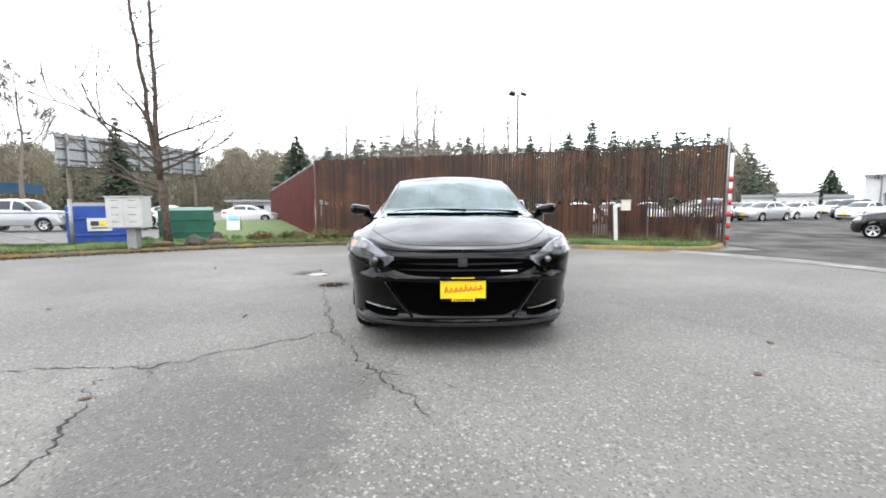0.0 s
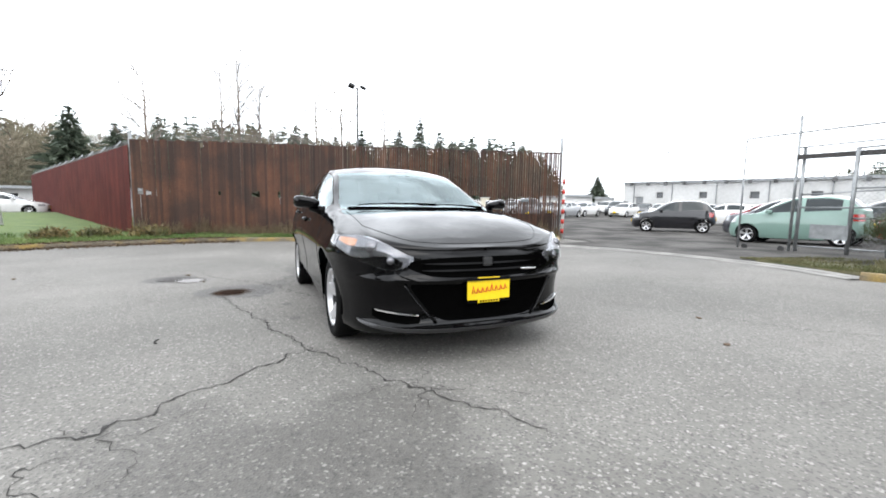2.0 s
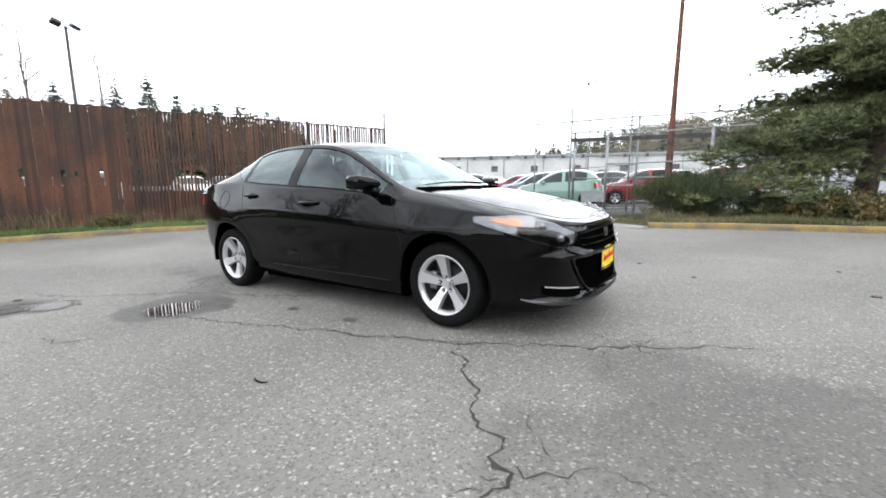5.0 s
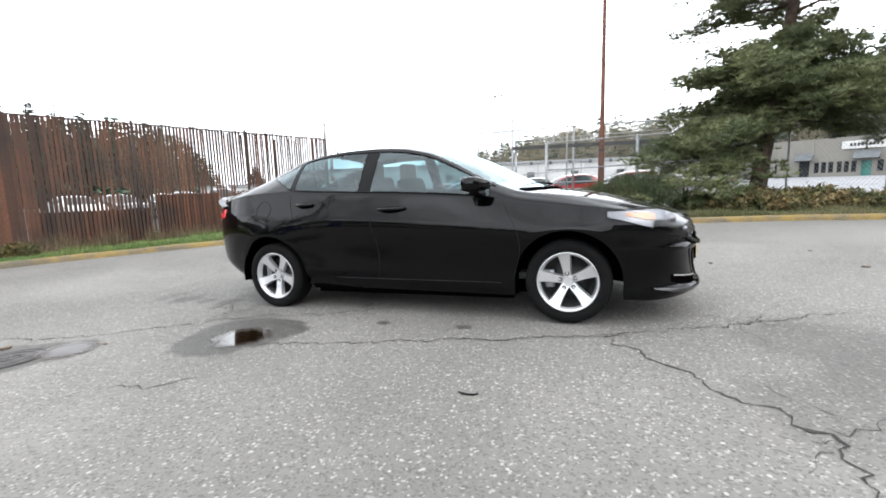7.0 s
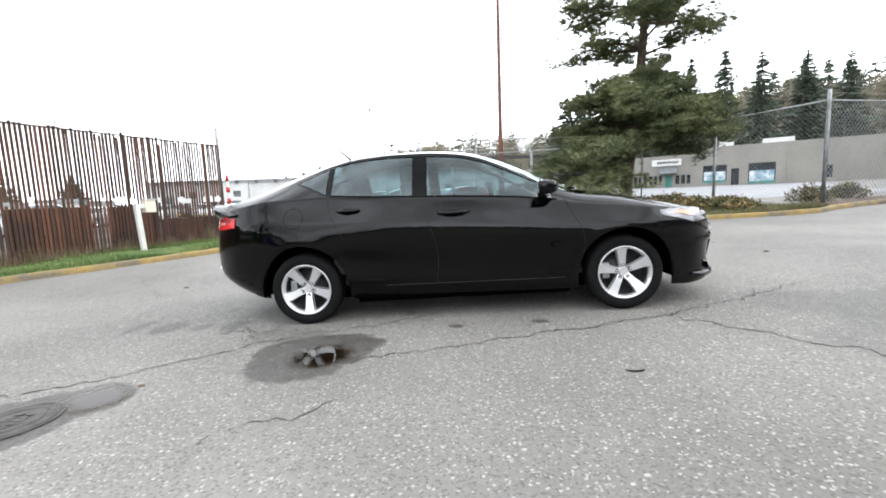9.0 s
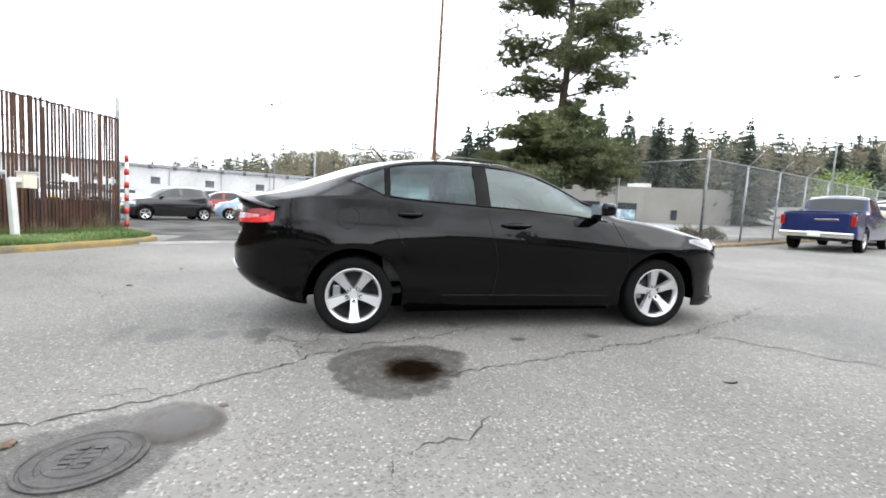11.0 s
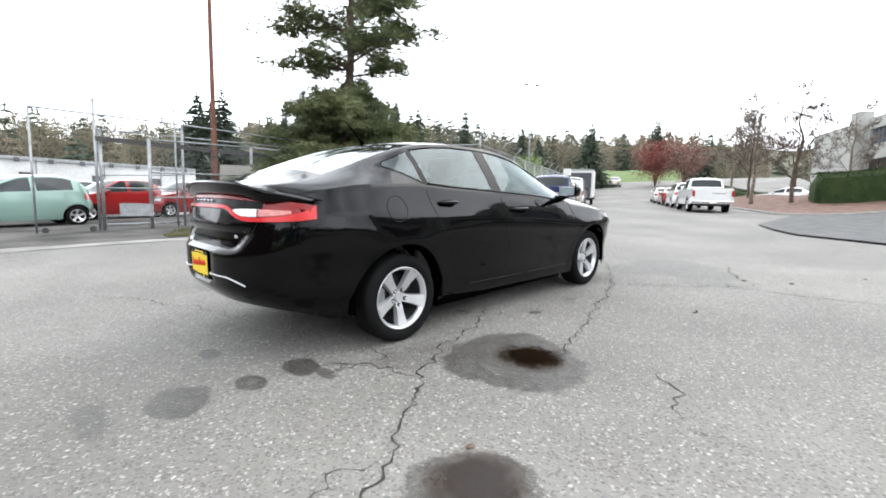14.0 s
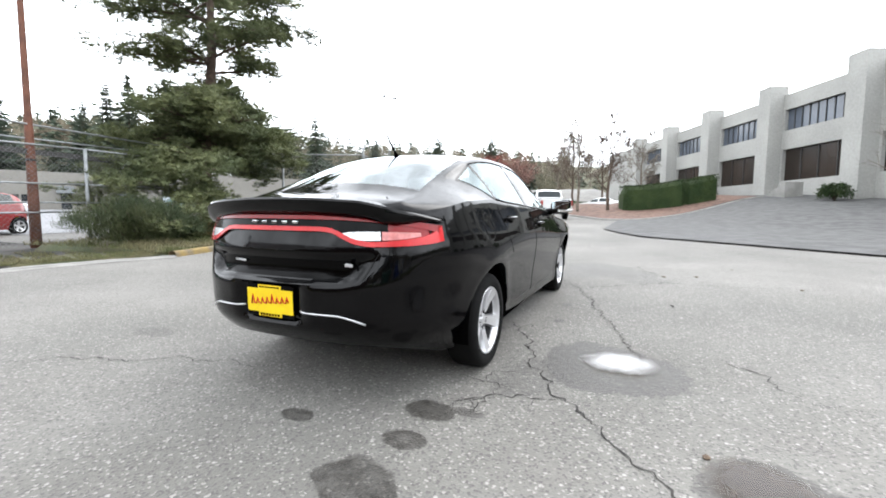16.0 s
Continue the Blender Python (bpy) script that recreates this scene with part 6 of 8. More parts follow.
def conifer_soup(soup, rng, x, y, z0, h, spread, tiers=16, per=11, droop=0.35, ragged=0.25, bare=0.06, steps=(0.0, 0.35, 0.62), slim=1.0):
    """A fir: tiers of drooping fronds, each a few ragged triangles."""
    base, dirs, ln, wd = [], [], [], []
    for t in range(tiers):
        s = (t + rng.random() * 0.6) / tiers
        r = spread * (1 - s) ** 0.85 * (0.75 + 0.5 * rng.random()) + 0.03 * h * 0.3
        zz = z0 + h * (bare + (1 - bare) * s)
        k = max(4, int(per * (1 - 0.6 * s)))
        a0 = rng.random() * 6.28
        for i in range(k):
            a = a0 + 6.28 * i / k + rng.normal() * 0.25
            rr = r * (1 + ragged * rng.normal())
            d = np.array([math.cos(a), math.sin(a), -droop + 0.25 * s + rng.normal() * 0.12])
            for q in steps:
                base.append([x + d[0] * rr * q * 0.9, y + d[1] * rr * q * 0.9, zz + d[2] * rr * q])
                dd = d + rng.normal(size=3) * 0.30
                dirs.append(dd / np.linalg.norm(dd))
                ln.append(rr * (0.62 - 0.2 * q) * (0.4 + 0.6 * slim) + 0.03 * h * slim)
                wd.append((rr * 0.13 + 0.008 * h) * slim)
    base, dirs = np.array(base), np.array(dirs)
    V, F = blades(rng, base, dirs, np.array(ln), np.array(wd))
    soup.add(V, F)
    tip = np.array([[x, y, z0 + h * 0.9]])
    V, F = blades(rng, tip, np.array([[0, 0, 1.0]]), h * 0.12, h * 0.012)
    soup.add(V, F)


def fir_tree(x, y, h, spread, seed, label, group="firs beyond the fences"):
    rng = np.random.default_rng(seed)
    t = thing("fir_tree", label, "tree", group=group)
    z = gz(x, y) - 0.3
    tubes("trunk", [([(x, y, z), (x, y, z + h * 0.95)], [h * 0.016, 0.02])], M_BARK, t, 7)
    s = Soup()
    conifer_soup(s, rng, x, y, z, h, spread, tiers=46, per=22, ragged=0.3, steps=(0.0, 0.18, 0.34, 0.48, 0.62, 0.75, 0.88), slim=0.42)
    s.ob("crown", M_FIR, t)
    return t


def branch_runs(rng, start, direction, length, radius, depth, runs, spread=0.5, up=0.12, kids=(3, 5), seg=5, wig=0.10, least=0.003):
    """Limbs that divide, as tube runs."""
    pts = [Vector(start)]
    d = Vector(direction).normalized()
    for i in range(seg):
        d = (d + Vector(rng.normal(size=3)) * wig + Vector((0, 0, up * 0.3))).normalized()
        pts.append(pts[-1] + d * length / seg)
    radii = [max(radius * (1 - 0.65 * i / seg), least) for i in range(seg + 1)]
    runs.append((pts, radii))
    if depth <= 0:
        return
    k = int(rng.integers(kids[0], kids[1] + 1))
    for i in range(k):
        s = 0.3 + 0.7 * (i + rng.random()) / k
        j = min(int(s * seg), seg - 1)
        p = pts[j].lerp(pts[j + 1], s * seg - j)
        side = Vector(rng.normal(size=3))
        side = (side - d * side.dot(d)).normalized()
        nd = (d * (1 - spread) + side * spread + Vector((0, 0, up))).normalized()
        branch_runs(rng, p, nd, length * (0.62 - 0.18 * s), radius * (0.58 - 0.2 * s), depth - 1, runs, spread, up, kids, max(3, seg - 1), wig, least)


def bare_tree(x, y, h, seed, label, material=None, stems=1, lean=0.0, depth=3, name="bare_tree", r0=None, spread=0.5, twig=True, group="", kids=(3, 5), clear=0.3, wob=0.02, least=0.003):
    rng = np.random.default_rng(seed)
    t = thing(name, label, "tree", group=group)
    z = gz(x, y) - 0.1
    r0 = r0 or h * 0.014
    material = material or M_BARK
    limbs = []
    trunk_runs = []
    for s in range(stems):
        a = 6.28 * s / stems + rng.random()
        k = 0 if stems == 1 else 0.05
        top = Vector((x + math.cos(a) * h * k + lean * h, y + math.sin(a) * h * k, z + h))
        pts = [Vector((x + math.cos(a) * 0.06 * (stems > 1), y + math.sin(a) * 0.06 * (stems > 1), z))]
        for i in range(1, 9):
            q = i / 8
            pts.append(Vector((x, y, z)).lerp(top, q) + Vector((rng.normal() * wob * h * q, rng.normal() * wob * h * q, 0)))
        radii = [r0 * (1 - 0.9 * i / 8) + 0.006 for i in range(9)]
        trunk_runs.append((pts, radii))
        n = int(7 + h)
        for i in range(n):
            q = clear + (0.97 - clear) * (i + rng.random()) / n
            j = min(int(q * 8), 7)
            p = pts[j].lerp(pts[j + 1], q * 8 - j)
            a2 = rng.random() * 6.28
            d = Vector((math.cos(a2), math.sin(a2), 0.55 + 0.4 * rng.random()))
            branch_runs(rng, p, d, h * (0.36 - 0.24 * q) * (0.8 + 0.4 * rng.random()), r0 * (0.42 - 0.3 * q) + 0.004, depth - 1, limbs, spread, 0.12, kids, least=least)
    tubes("trunk", trunk_runs, material, t, 9)
    tubes("branching", limbs, material, t, 4)["kind"] = "stuff"
    return t


def twin_tree(x, y):
    """A leafless tree: a short bole, two upright stems close together, long boughs rising to the west and many short side twigs."""
    rng = np.random.default_rng(7)
    t = thing("bare_tree", "bare deciduous tree with two upright stems by the dumpsters", "tree")
    z = gz(x, y) - 0.1
    fork = Vector((x - 0.10, y, z + 2.3))
    bole = [Vector((x + 0.05, y, z)), Vector((x, y, z + 0.8)), Vector((x - 0.02, y, z + 1.6)), fork]
    tubes("trunk", [(bole, [0.17, 0.135, 0.12, 0.115])], M_BARK, t, 10)
    limbs = []
    for dx, top in ((-0.95, 11.2), (0.10, 10.6)):
        pts, n = [fork], 12
        for i in range(1, n + 1):
            q = i / n
            pts.append(Vector((x - 0.10 + dx * q + rng.normal() * 0.03, y + rng.normal() * 0.05, z + 2.3 + (top - 2.3) * q)))
        tubes("stem", [(pts, [0.085 * (1 - 0.85 * i / n) + 0.006 for i in range(n + 1)])], M_BARK, t, 8)
        for i in range(46):
            q = 0.06 + 0.92 * (i + rng.random()) / 46
            j = min(int(q * n), n - 1)
            p = pts[j].lerp(pts[j + 1], q * n - j)
            a = rng.random() * 6.28
            branch_runs(rng, p, (math.cos(a), math.sin(a), 0.35 + 0.45 * rng.random()), (0.55 + 1.5 * rng.random() ** 2) * (1.15 - 0.7 * q), 0.026 * (1.1 - 0.6 * q), 1, limbs, 0.5, 0.14, (3, 5), least=0.008)
    for zz, a, ln, up in ((2.5, 3.05, 4.6, 0.75), (2.1, 2.7, 3.0, 0.42), (3.2, 3.5, 3.8, 1.0), (2.6, -0.15, 2.6, 0.35), (1.9, 3.3, 1.9, 0.25), (3.6, 0.3, 2.3, 0.6), (3.9, 2.9, 3.6, 1.1), (2.9, 0.9, 2.0, 0.5)):
        branch_runs(rng, (x - 0.1, y, z + zz), (math.cos(a), math.sin(a), up), ln, 0.055, 2, limbs, 0.42, 0.10, (4, 6), 7, 0.09, least=0.008)
    tubes("branching", limbs, M_BARK, t, 4)["kind"] = "stuff"
    return t


# the big pine beside the yellow kerb
def pine_tree(x, y):
    rng = np.random.default_rng(5)
    t = thing("pine_tree", "large dark-green pine with a bare upper trunk and dense low boughs", "tree")
    z = gz(x, y)
    spine = [Vector((x, y + 0.42, z - 0.1)), Vector((x - 0.05, y + 0.30, z + 1.5)), Vector((x + 0.1, y, z + 3.5)), Vector((x + 0.05, y - 0.2, z + 6)), Vector((x + 0.12, y - 0.25, z + 9)), Vector((x + 0.05, y - 0.2, z + 12.5))]
    tubes("trunk", [(spine, [0.25, 0.20, 0.17, 0.14, 0.09, 0.03])], M_BARK, t, 10)
    limbs, soup = [], Soup()
    levels = []
    for i in range(30):
        levels.append((1.75 + 3.0 * (i / 30) + rng.normal() * 0.1, 3.2 - 2.0 * (i / 30) ** 1.3, 0.02, 1.0))
    for zz, n, ln in ((5.6, 3, 2.2), (6.1, 5, 3.0), (6.9, 5, 2.7), (7.8, 5, 2.5), (8.7, 5, 2.3), (9.6, 4, 1.9), (10.5, 4, 1.6), (11.4, 4, 1.2), (12.2, 3, 0.8)):
        for i in range(n):
            levels.append((zz + rng.normal() * 0.25, ln * rng.uniform(0.75, 1.15), 0.05, 0.62))
    ang = 0.0
    for zz, ln, rise, dens in levels:
        ang += 2.399 + rng.normal() * 0.2
        # the low boughs reach furthest to the north-west
        ln *= 1 + 0.22 * max(0, math.cos(ang - 2.0)) * (zz < 5)
        if zz < 2.7 and math.cos(ang - 1.6) < 0.55:
            zz += 0.9
            ln *= 0.8
        q = zz / 12.5
        j = next(i for i in range(len(spine) - 1) if spine[i + 1].z - z >= zz or i == len(spine) - 2)
        f = (zz - (spine[j].z - z)) / (spine[j + 1].z - spine[j].z)
        p0 = spine[j].lerp(spine[j + 1], min(max(f, 0), 1))
        d = Vector((math.cos(ang), math.sin(ang), rise + rng.normal() * 0.08))
        pts = [p0]
        for i in range(1, 7):
            d2 = d + Vector((0, 0, -0.34 * i / 6 if zz < 3 else -0.10 * i / 6 if zz < 5 else 0.10 * math.sin(i))) + Vector(rng.normal(size=3)) * 0.06
            pts.append(pts[-1] + d2.normalized() * ln / 6)
        limbs.append((pts, [0.055 * (1 - 0.75 * i / 6) * (1.2 - q * 0.6) for i in range(7)]))
        npad = int(12 * ln / 2.4 * (2.5 if zz < 5 else 1.8))
        for k in range(npad):
            s = (0.25 if zz < 5 else 0.42) + (0.77 if zz < 5 else 0.6) * rng.random()
            s = min(s, 1.0)
            j = min(int(s * 6), 5)
            c = pts[j].lerp(pts[j + 1], s * 6 - j)
            off = Vector((rng.normal() * 0.30, rng.normal() * 0.30, rng.normal() * (0.13 if zz < 5 else 0.09) + 0.05)) * (0.5 + 0.6 * ln / 2.5)
            c = c + off
            if rng.random() < 0.5:
                limbs.append(([pts[j], (pts[j] + c) / 2 + Vector((0, 0, 0.03)), c], [0.016, 0.011, 0.006]))
            m = 16 if zz < 5 else 14
            cen = np.array(c) + rng.normal(size=(m, 3)) * np.array([0.19, 0.19, 0.08])
            for tuft in cen:
                nb = 13
                dd = rand_dirs(rng, nb)
                dd[:, 2] = np.abs(dd[:, 2]) * 0.75 + 0.02
                dd /= np.linalg.norm(dd, axis=1)[:, None]
                V, F = blades(rng, np.repeat(tuft[None], nb, 0), dd, 0.16 * rng.uniform(0.8, 1.3), 0.013)
                soup.add(V, F)
    tubes("branching", limbs, M_BARK, t, 5)["kind"] = "stuff"
    soup.ob("crown", M_NEEDLE, t)
    return t


pine_tree(11.55, -0.45)


def bush(name, label, x, y, r, h, seed, material, n=900, blade=0.16, width=0.012, upright=0.6, category="bush", rx=1.0, ry=1.0, stems=14):
    """A shrub of stems and many thin leaves."""
    rng = np.random.default_rng(seed)
    z = gz(x, y) + 0.05
    t = thing(name, label, category)
    runs = []
    for i in range(stems):
        a = rng.random() * 6.28
        rr = r * rng.random() ** 0.5 * 0.9
        runs.append(([(x, y, z - 0.05), (x + math.cos(a) * rr * rx * 0.5, y + math.sin(a) * rr * ry * 0.5, z + h * 0.45), (x + math.cos(a) * rr * rx, y + math.sin(a) * rr * ry, z + h * rng.uniform(0.7, 0.95))], [0.018, 0.012, 0.004]))
    tubes("branching", runs, M_BARK, t, 5)["kind"] = "stuff"
    u = rng.random(n)
    a = rng.random(n) * 6.28
    lump = 1 + 0.22 * np.sin(a * 3 + seed) + 0.15 * np.sin(a * 7 + seed * 2)
    rad = r * np.sqrt(rng.random(n)) * lump
    if upright > 1:
        # broom: drawn in at the foot
        rad = rad * (0.55 + 0.45 * np.minimum(1, u * 1.6))
    hz = h * (1 - 0.55 * (rad / (r * 1.3)) ** 2) * (0.12 + 0.88 * u ** 0.7)
    base = np.stack([x + np.cos(a) * rad * rx, y + np.sin(a) * rad * ry, z + hz * (0.9 + 0.15 * rng.random(n))], 1)
    s = Soup()
    k = 5
    d = rand_dirs(rng, n * k)
    d[:, 2] = np.abs(d[:, 2]) * upright + 0.1
    d[:, :2] += np.repeat(np.stack([np.cos(a), np.sin(a)], 1), k, 0) * 0.35
    d /= np.linalg.norm(d, axis=1)[:, None]
    V, F = blades(rng, np.repeat(base, k, 0) + rng.normal(size=(n * k, 3)) * 0.04, d, blade * rng.uniform(0.6, 1.3, n * k), width)
    s.add(V, F)
    s.ob("leaves", material, t)
    return t


M_BRAMBLE = mat("bramble_leaves", (0.055, 0.066, 0.020), 0.75, vary=0.4, scale=2.2, second=(0.17, 0.12, 0.045), island=0.55)
bush("broom_bush", "dense green broom bush behind the kerb", 8.95, 3.35, 1.0, 1.1, 3, M_BUSH, 3000, 0.22, 0.0055, 1.8, rx=0.9, ry=1.2, stems=34)
bush("broom_bush", "low green bush with reddish tips near the pole", 9.5, 1.9, 0.5, 0.55, 4, M_BUSH, 800, 0.2, 0.008, 1.4, stems=24)
for i, (x, y, r, h) in enumerate(((9.3, 0.6, 0.9, 0.5), (9.7, -0.9, 1.0, 0.55), (10.6, 0.3, 1.0, 0.6), (8.7, -2.0, 0.8, 0.3), (9.0, -0.2, 0.8, 0.45), (9.6, -2.4, 0.7, 0.35))):
    bush("bramble", "low yellowish-green bramble in the verge", x, y, r, h, 20 + i, M_BRAMBLE, 620, 0.10, 0.028, 0.7)
for i, (x, y, r, h) in enumerate(((-5.6, 16.0, 0.45, 0.32), (-6.6, 15.7, 0.4, 0.3), (-4.3, 15.9, 0.5, 0.35), (0.8, 15.1, 0.3, 0.3), (9.2, -4.6, 0.5, 0.55), (10.0, -6.2, 0.4, 0.5))):
    bush("weed_clump", "small weedy clump against the fence", x, y, r, h, 40 + i, M_BRAMBLE, 200, 0.12, 0.02, 1.0, category="weeds")


def gate_width(x, y):
    return 3.5 - 2.9 * sstep(5.0, 6.5, y)


def grass_blades(name, line, w0, w1, n, seed, label, hmin=0.04, hmax=0.12, rise=0.08):
    rng = np.random.default_rng(seed)
    pts = []
    for _ in range(n):
        i = int(rng.integers(0, len(line) - 1))
        p = line[i].lerp(line[i + 1], rng.random())
        s = side_of(line, i)
        w = rng.random()
        lim = north_width(p.x, p.y) if name == "grass_north" else gate_width(p.x, p.y) if name == "grass_gate" else 3.7
        o = min(w0 + (w1 - w0) * w * w, lim)
        q = p + s * (0.16 + o)
        pts.append((q.x, q.y, gz(p.x, p.y) + (0.04 if name == "grass_gate" else 0.10) + rise * sstep(0, 1, o / lim * 1.2)))
    base = np.array(pts)
    d = rng.normal(size=(n, 3)) * 0.35
    d[:, 2] = 1
    d /= np.linalg.norm(d, axis=1)[:, None]
    tall = np.array([hmin + (hmax - hmin) * max(0, 0.5 + noise.noise((p[0] * 0.9, p[1] * 0.9, 2.0))) for p in pts])
    V, F = blades(rng, base, d, tall * rng.uniform(0.6, 1.5, n), 0.006)
    s = Soup()
    s.add(V, F)
    return tagged(s.ob(name, M_BLADE if name == "grass_north" else M_BLADEDRY), label, "grass", kind="stuff")


grass_blades("grass_north", [p for p in north_line if p.x > -13], 0.0, 4.0, 42000, 1, "short green grass blades on the verge")
gate_back = [p + side_of(gutter_line, i) * 0.25 for i, p in enumerate(gutter_line) if p.y < 6.5]
verge("verge_gate", gate_back, gate_width, -0.02, M_ROUGHGRASS, "low rough grass behind the gutter by the gate", z=lambda x, y: gz(x, y) - 0.06)
grass_blades("grass_gate", gate_back, 0.0, 3.2, 9000, 6, "sparse rough grass by the gate", 0.02, 0.07, -0.02)
grass_blades("grass_east", [p for p in east_line[::-1] if p.y > -4.2], 0.0, 4.0, 16000, 2, "rough grass blades behind the yellow kerb", 0.05, 0.16, 0.05)


# ---- far woods ----
SKY_A = pchip([(-60, 6.5), (-47, 6.5), (-40, 5.6), (-30, 5.8), (-25, 7.0), (-20, 7.0), (-14, 6.4), (-8, 7.8), (0, 8.2), (5, 7.4), (10, 7.0), (20, 7.2), (28, 7.4), (33, 7.0), (36, 6.4), (38, 4.6), (40, 2.6), (46, 1.7), (60, 2.0)])
SKY_B = pchip([(60, 2.0), (66, 3.2), (72, 4.2), (77, 5.6), (85, 6.8), (95, 7.4), (105, 8.0), (115, 9.4), (126, 10.3), (134, 9.6), (142, 8.8), (152, 8.6), (160, 8.4), (170, 7.4), (185, 6), (210, 5), (300, 5)])


def skyline(az):
    return SKY_A(az) if az < 60 else SKY_B(az)


def far_wood(name, az0, az1, dist, count, share, seed, label):
    """Many trees of one stretch of woodland in one mesh for firs and one for bare trees."""
    rng = np.random.default_rng(seed)
    firs, bare = Soup(), Soup()
    for i in range(count):
        az = az0 + (az1 - az0) * rng.random()
        dd = dist * rng.uniform(0.85, 1.35)
        x, y = place(az, dd)
        z0 = gz(x, y) - 1
        top = dd * math.tan(radians(skyline(az))) + 1
        h = max(3.0, (top - z0) * rng.uniform(0.82, 1.15))
        if rng.random() < share(az):
            conifer_soup(firs, rng, x, y, z0, h * 1.03, h * rng.uniform(0.13, 0.20), tiers=15, per=9)
        else:
            # a bare crown: fine upright twigs in a rounded cloud
            n = 620
            u = rng.random(n)
            a = rng.random(n) * 6.28
            r = h * 0.20 * np.sqrt(rng.random(n)) * np.sin(np.pi * (0.15 + 0.8 * u))
            base = np.stack([x + np.cos(a) * r, y + np.sin(a) * r, z0 + h * (0.15 + 0.75 * u)], 1)
            d = np.stack([np.cos(a) * 0.5, np.sin(a) * 0.5, np.ones(n) * 0.7], 1) + rng.normal(size=(n, 3)) * 0.5
            d /= np.linalg.norm(d, axis=1)[:, None]
            V, F = blades(rng, base, d, h * 0.07 * rng.uniform(0.6, 1.4, n), h * 0.0036)
            bare.add(V, F)
            V, F = blades(rng, np.array([[x, y, z0]]), np.array([[0, 0, 1.0]]), h * 0.9, h * 0.012)
            bare.add(V, F)
    if firs.n:
        tagged(firs.ob(name + "_firs", M_FIR), label + ", dark evergreen firs", "woodland", kind="stuff")
    if bare.n:
        tagged(bare.ob(name + "_bare", M_BROWNWOOD), label + ", leafless brown trees", "woodland", kind="stuff")


far_wood("wood_northwest", -64, -14, 120, 330, lambda a: 0.12, 31, "distant wooded hillside")
far_wood("wood_north", -14, 40, 120, 480, lambda a: 0.55 if a < 8 else 0.8 if a > 26 else 0.15, 32, "distant wood behind the slatted fence")
far_wood("wood_east", 60, 112, 150, 380, lambda a: 0.12 if a > 78 else 0.6, 33, "distant wood beyond the warehouse")
far_wood("wood_southeast", 108, 170, 125, 560, lambda a: 0.42 if a < 128 else 0.36, 34, "distant wood beyond the yard and road")
far_wood("wood_southwest", 170, 296, 130, 180, lambda a: 0.4, 35, "distant wood behind the office building")


def hill(name, az0, az1, dist, k, material, label):
    n = 80
    V, F = [], []
    for i in range(n + 1):
        az = az0 + (az1 - az0) * i / n
        for dd, e in ((dist, 0.0), (dist * 1.3, 0.75 * k), (dist * 1.6, 0.92 * k)):
            x, y = place(az, dd)
            V.append((x, y, gz(x, y) - 0.5 + dd * math.tan(radians(skyline(az) * e)) * (1 + 0.08 * noise.noise((az * 0.7, dd, 0)))))
        if i:
            a = (i - 1) * 3
            for j in range(2):
                F.append((a + j, a + j + 1, a + j + 4, a + j + 3))
    return tagged(mesh_ob(name, V, F, material, smooth=True), label, "hillside", kind="structure")


M_HILL = mat("brown_green_hillside", (0.11, 0.094, 0.064), 0.95, vary=0.35, scale=0.06, fine=0.9, second=(0.07, 0.08, 0.045))
hill("backdrop_hill", -66, 36, 125, 0.86, M_HILL, "brown-green wooded slope in the distance")
hill("backdrop_hill_east", 62, 300, 150, 0.8, M_HILL, "brown-green wooded slope beyond the road")

V, F = [], []
for i in range(25):
    az = 148.5 + 13.0 * i / 24
    for j, (dd, up) in enumerate(((80, -0.3), (84, 0.5), (92, 2.0), (99, 2.6), (104, 2.7))):
        x, y = place(az, dd, (-4.2, 6.0))
        V.append((x, y, gz(x, y) + up + 0.15 * noise.noise((x * 0.3, y * 0.3, 1.0))))
    if i:
        for j in range(4):
            a = (i - 1) * 5 + j
            F.append((a, a + 1, a + 6, a + 5))
tagged(mesh_ob("grass_bank", V, F, M_GRASS, smooth=True), "green grass bank at the end of the road", "bank", kind="structure")

# single firs that stand out: bearing, elevation of the tip, distance, breadth
for i, (az, el, dd, w) in enumerate(((-18.4, 8.9, 70, 2.6), (-14.8, 7.7, 75, 2.2), (-11.0, 8.8, 85, 2.0), (3.4, 9.1, 90, 3.0), (8.1, 8.0, 90, 1.8), (11.3, 9.0, 90, 2.2), (16.1, 9.1, 90, 3.2), (18.8, 10.6, 90, 2.6), (21.3, 9.0, 90, 2.2), (22.9, 8.3, 90, 2.2), (25.1, 7.7, 90, 2.6), (-36.6, 9.4, 32, 0.85), (41.8, 3.6, 130, 2.4), (103.6, 11.4, 62, 2.0), (106.1, 12.0, 62, 2.2), (104.9, 10.4, 64, 1.8))):
    x, y = place(az, dd, (0, 0) if i < 13 else (-3.8, 7.6))
    fir_tree(x, y, dd * math.tan(radians(el)) + 1.2 - gz(x, y), w * 1.55, 60 + i, "tall dark-green fir against the sky")
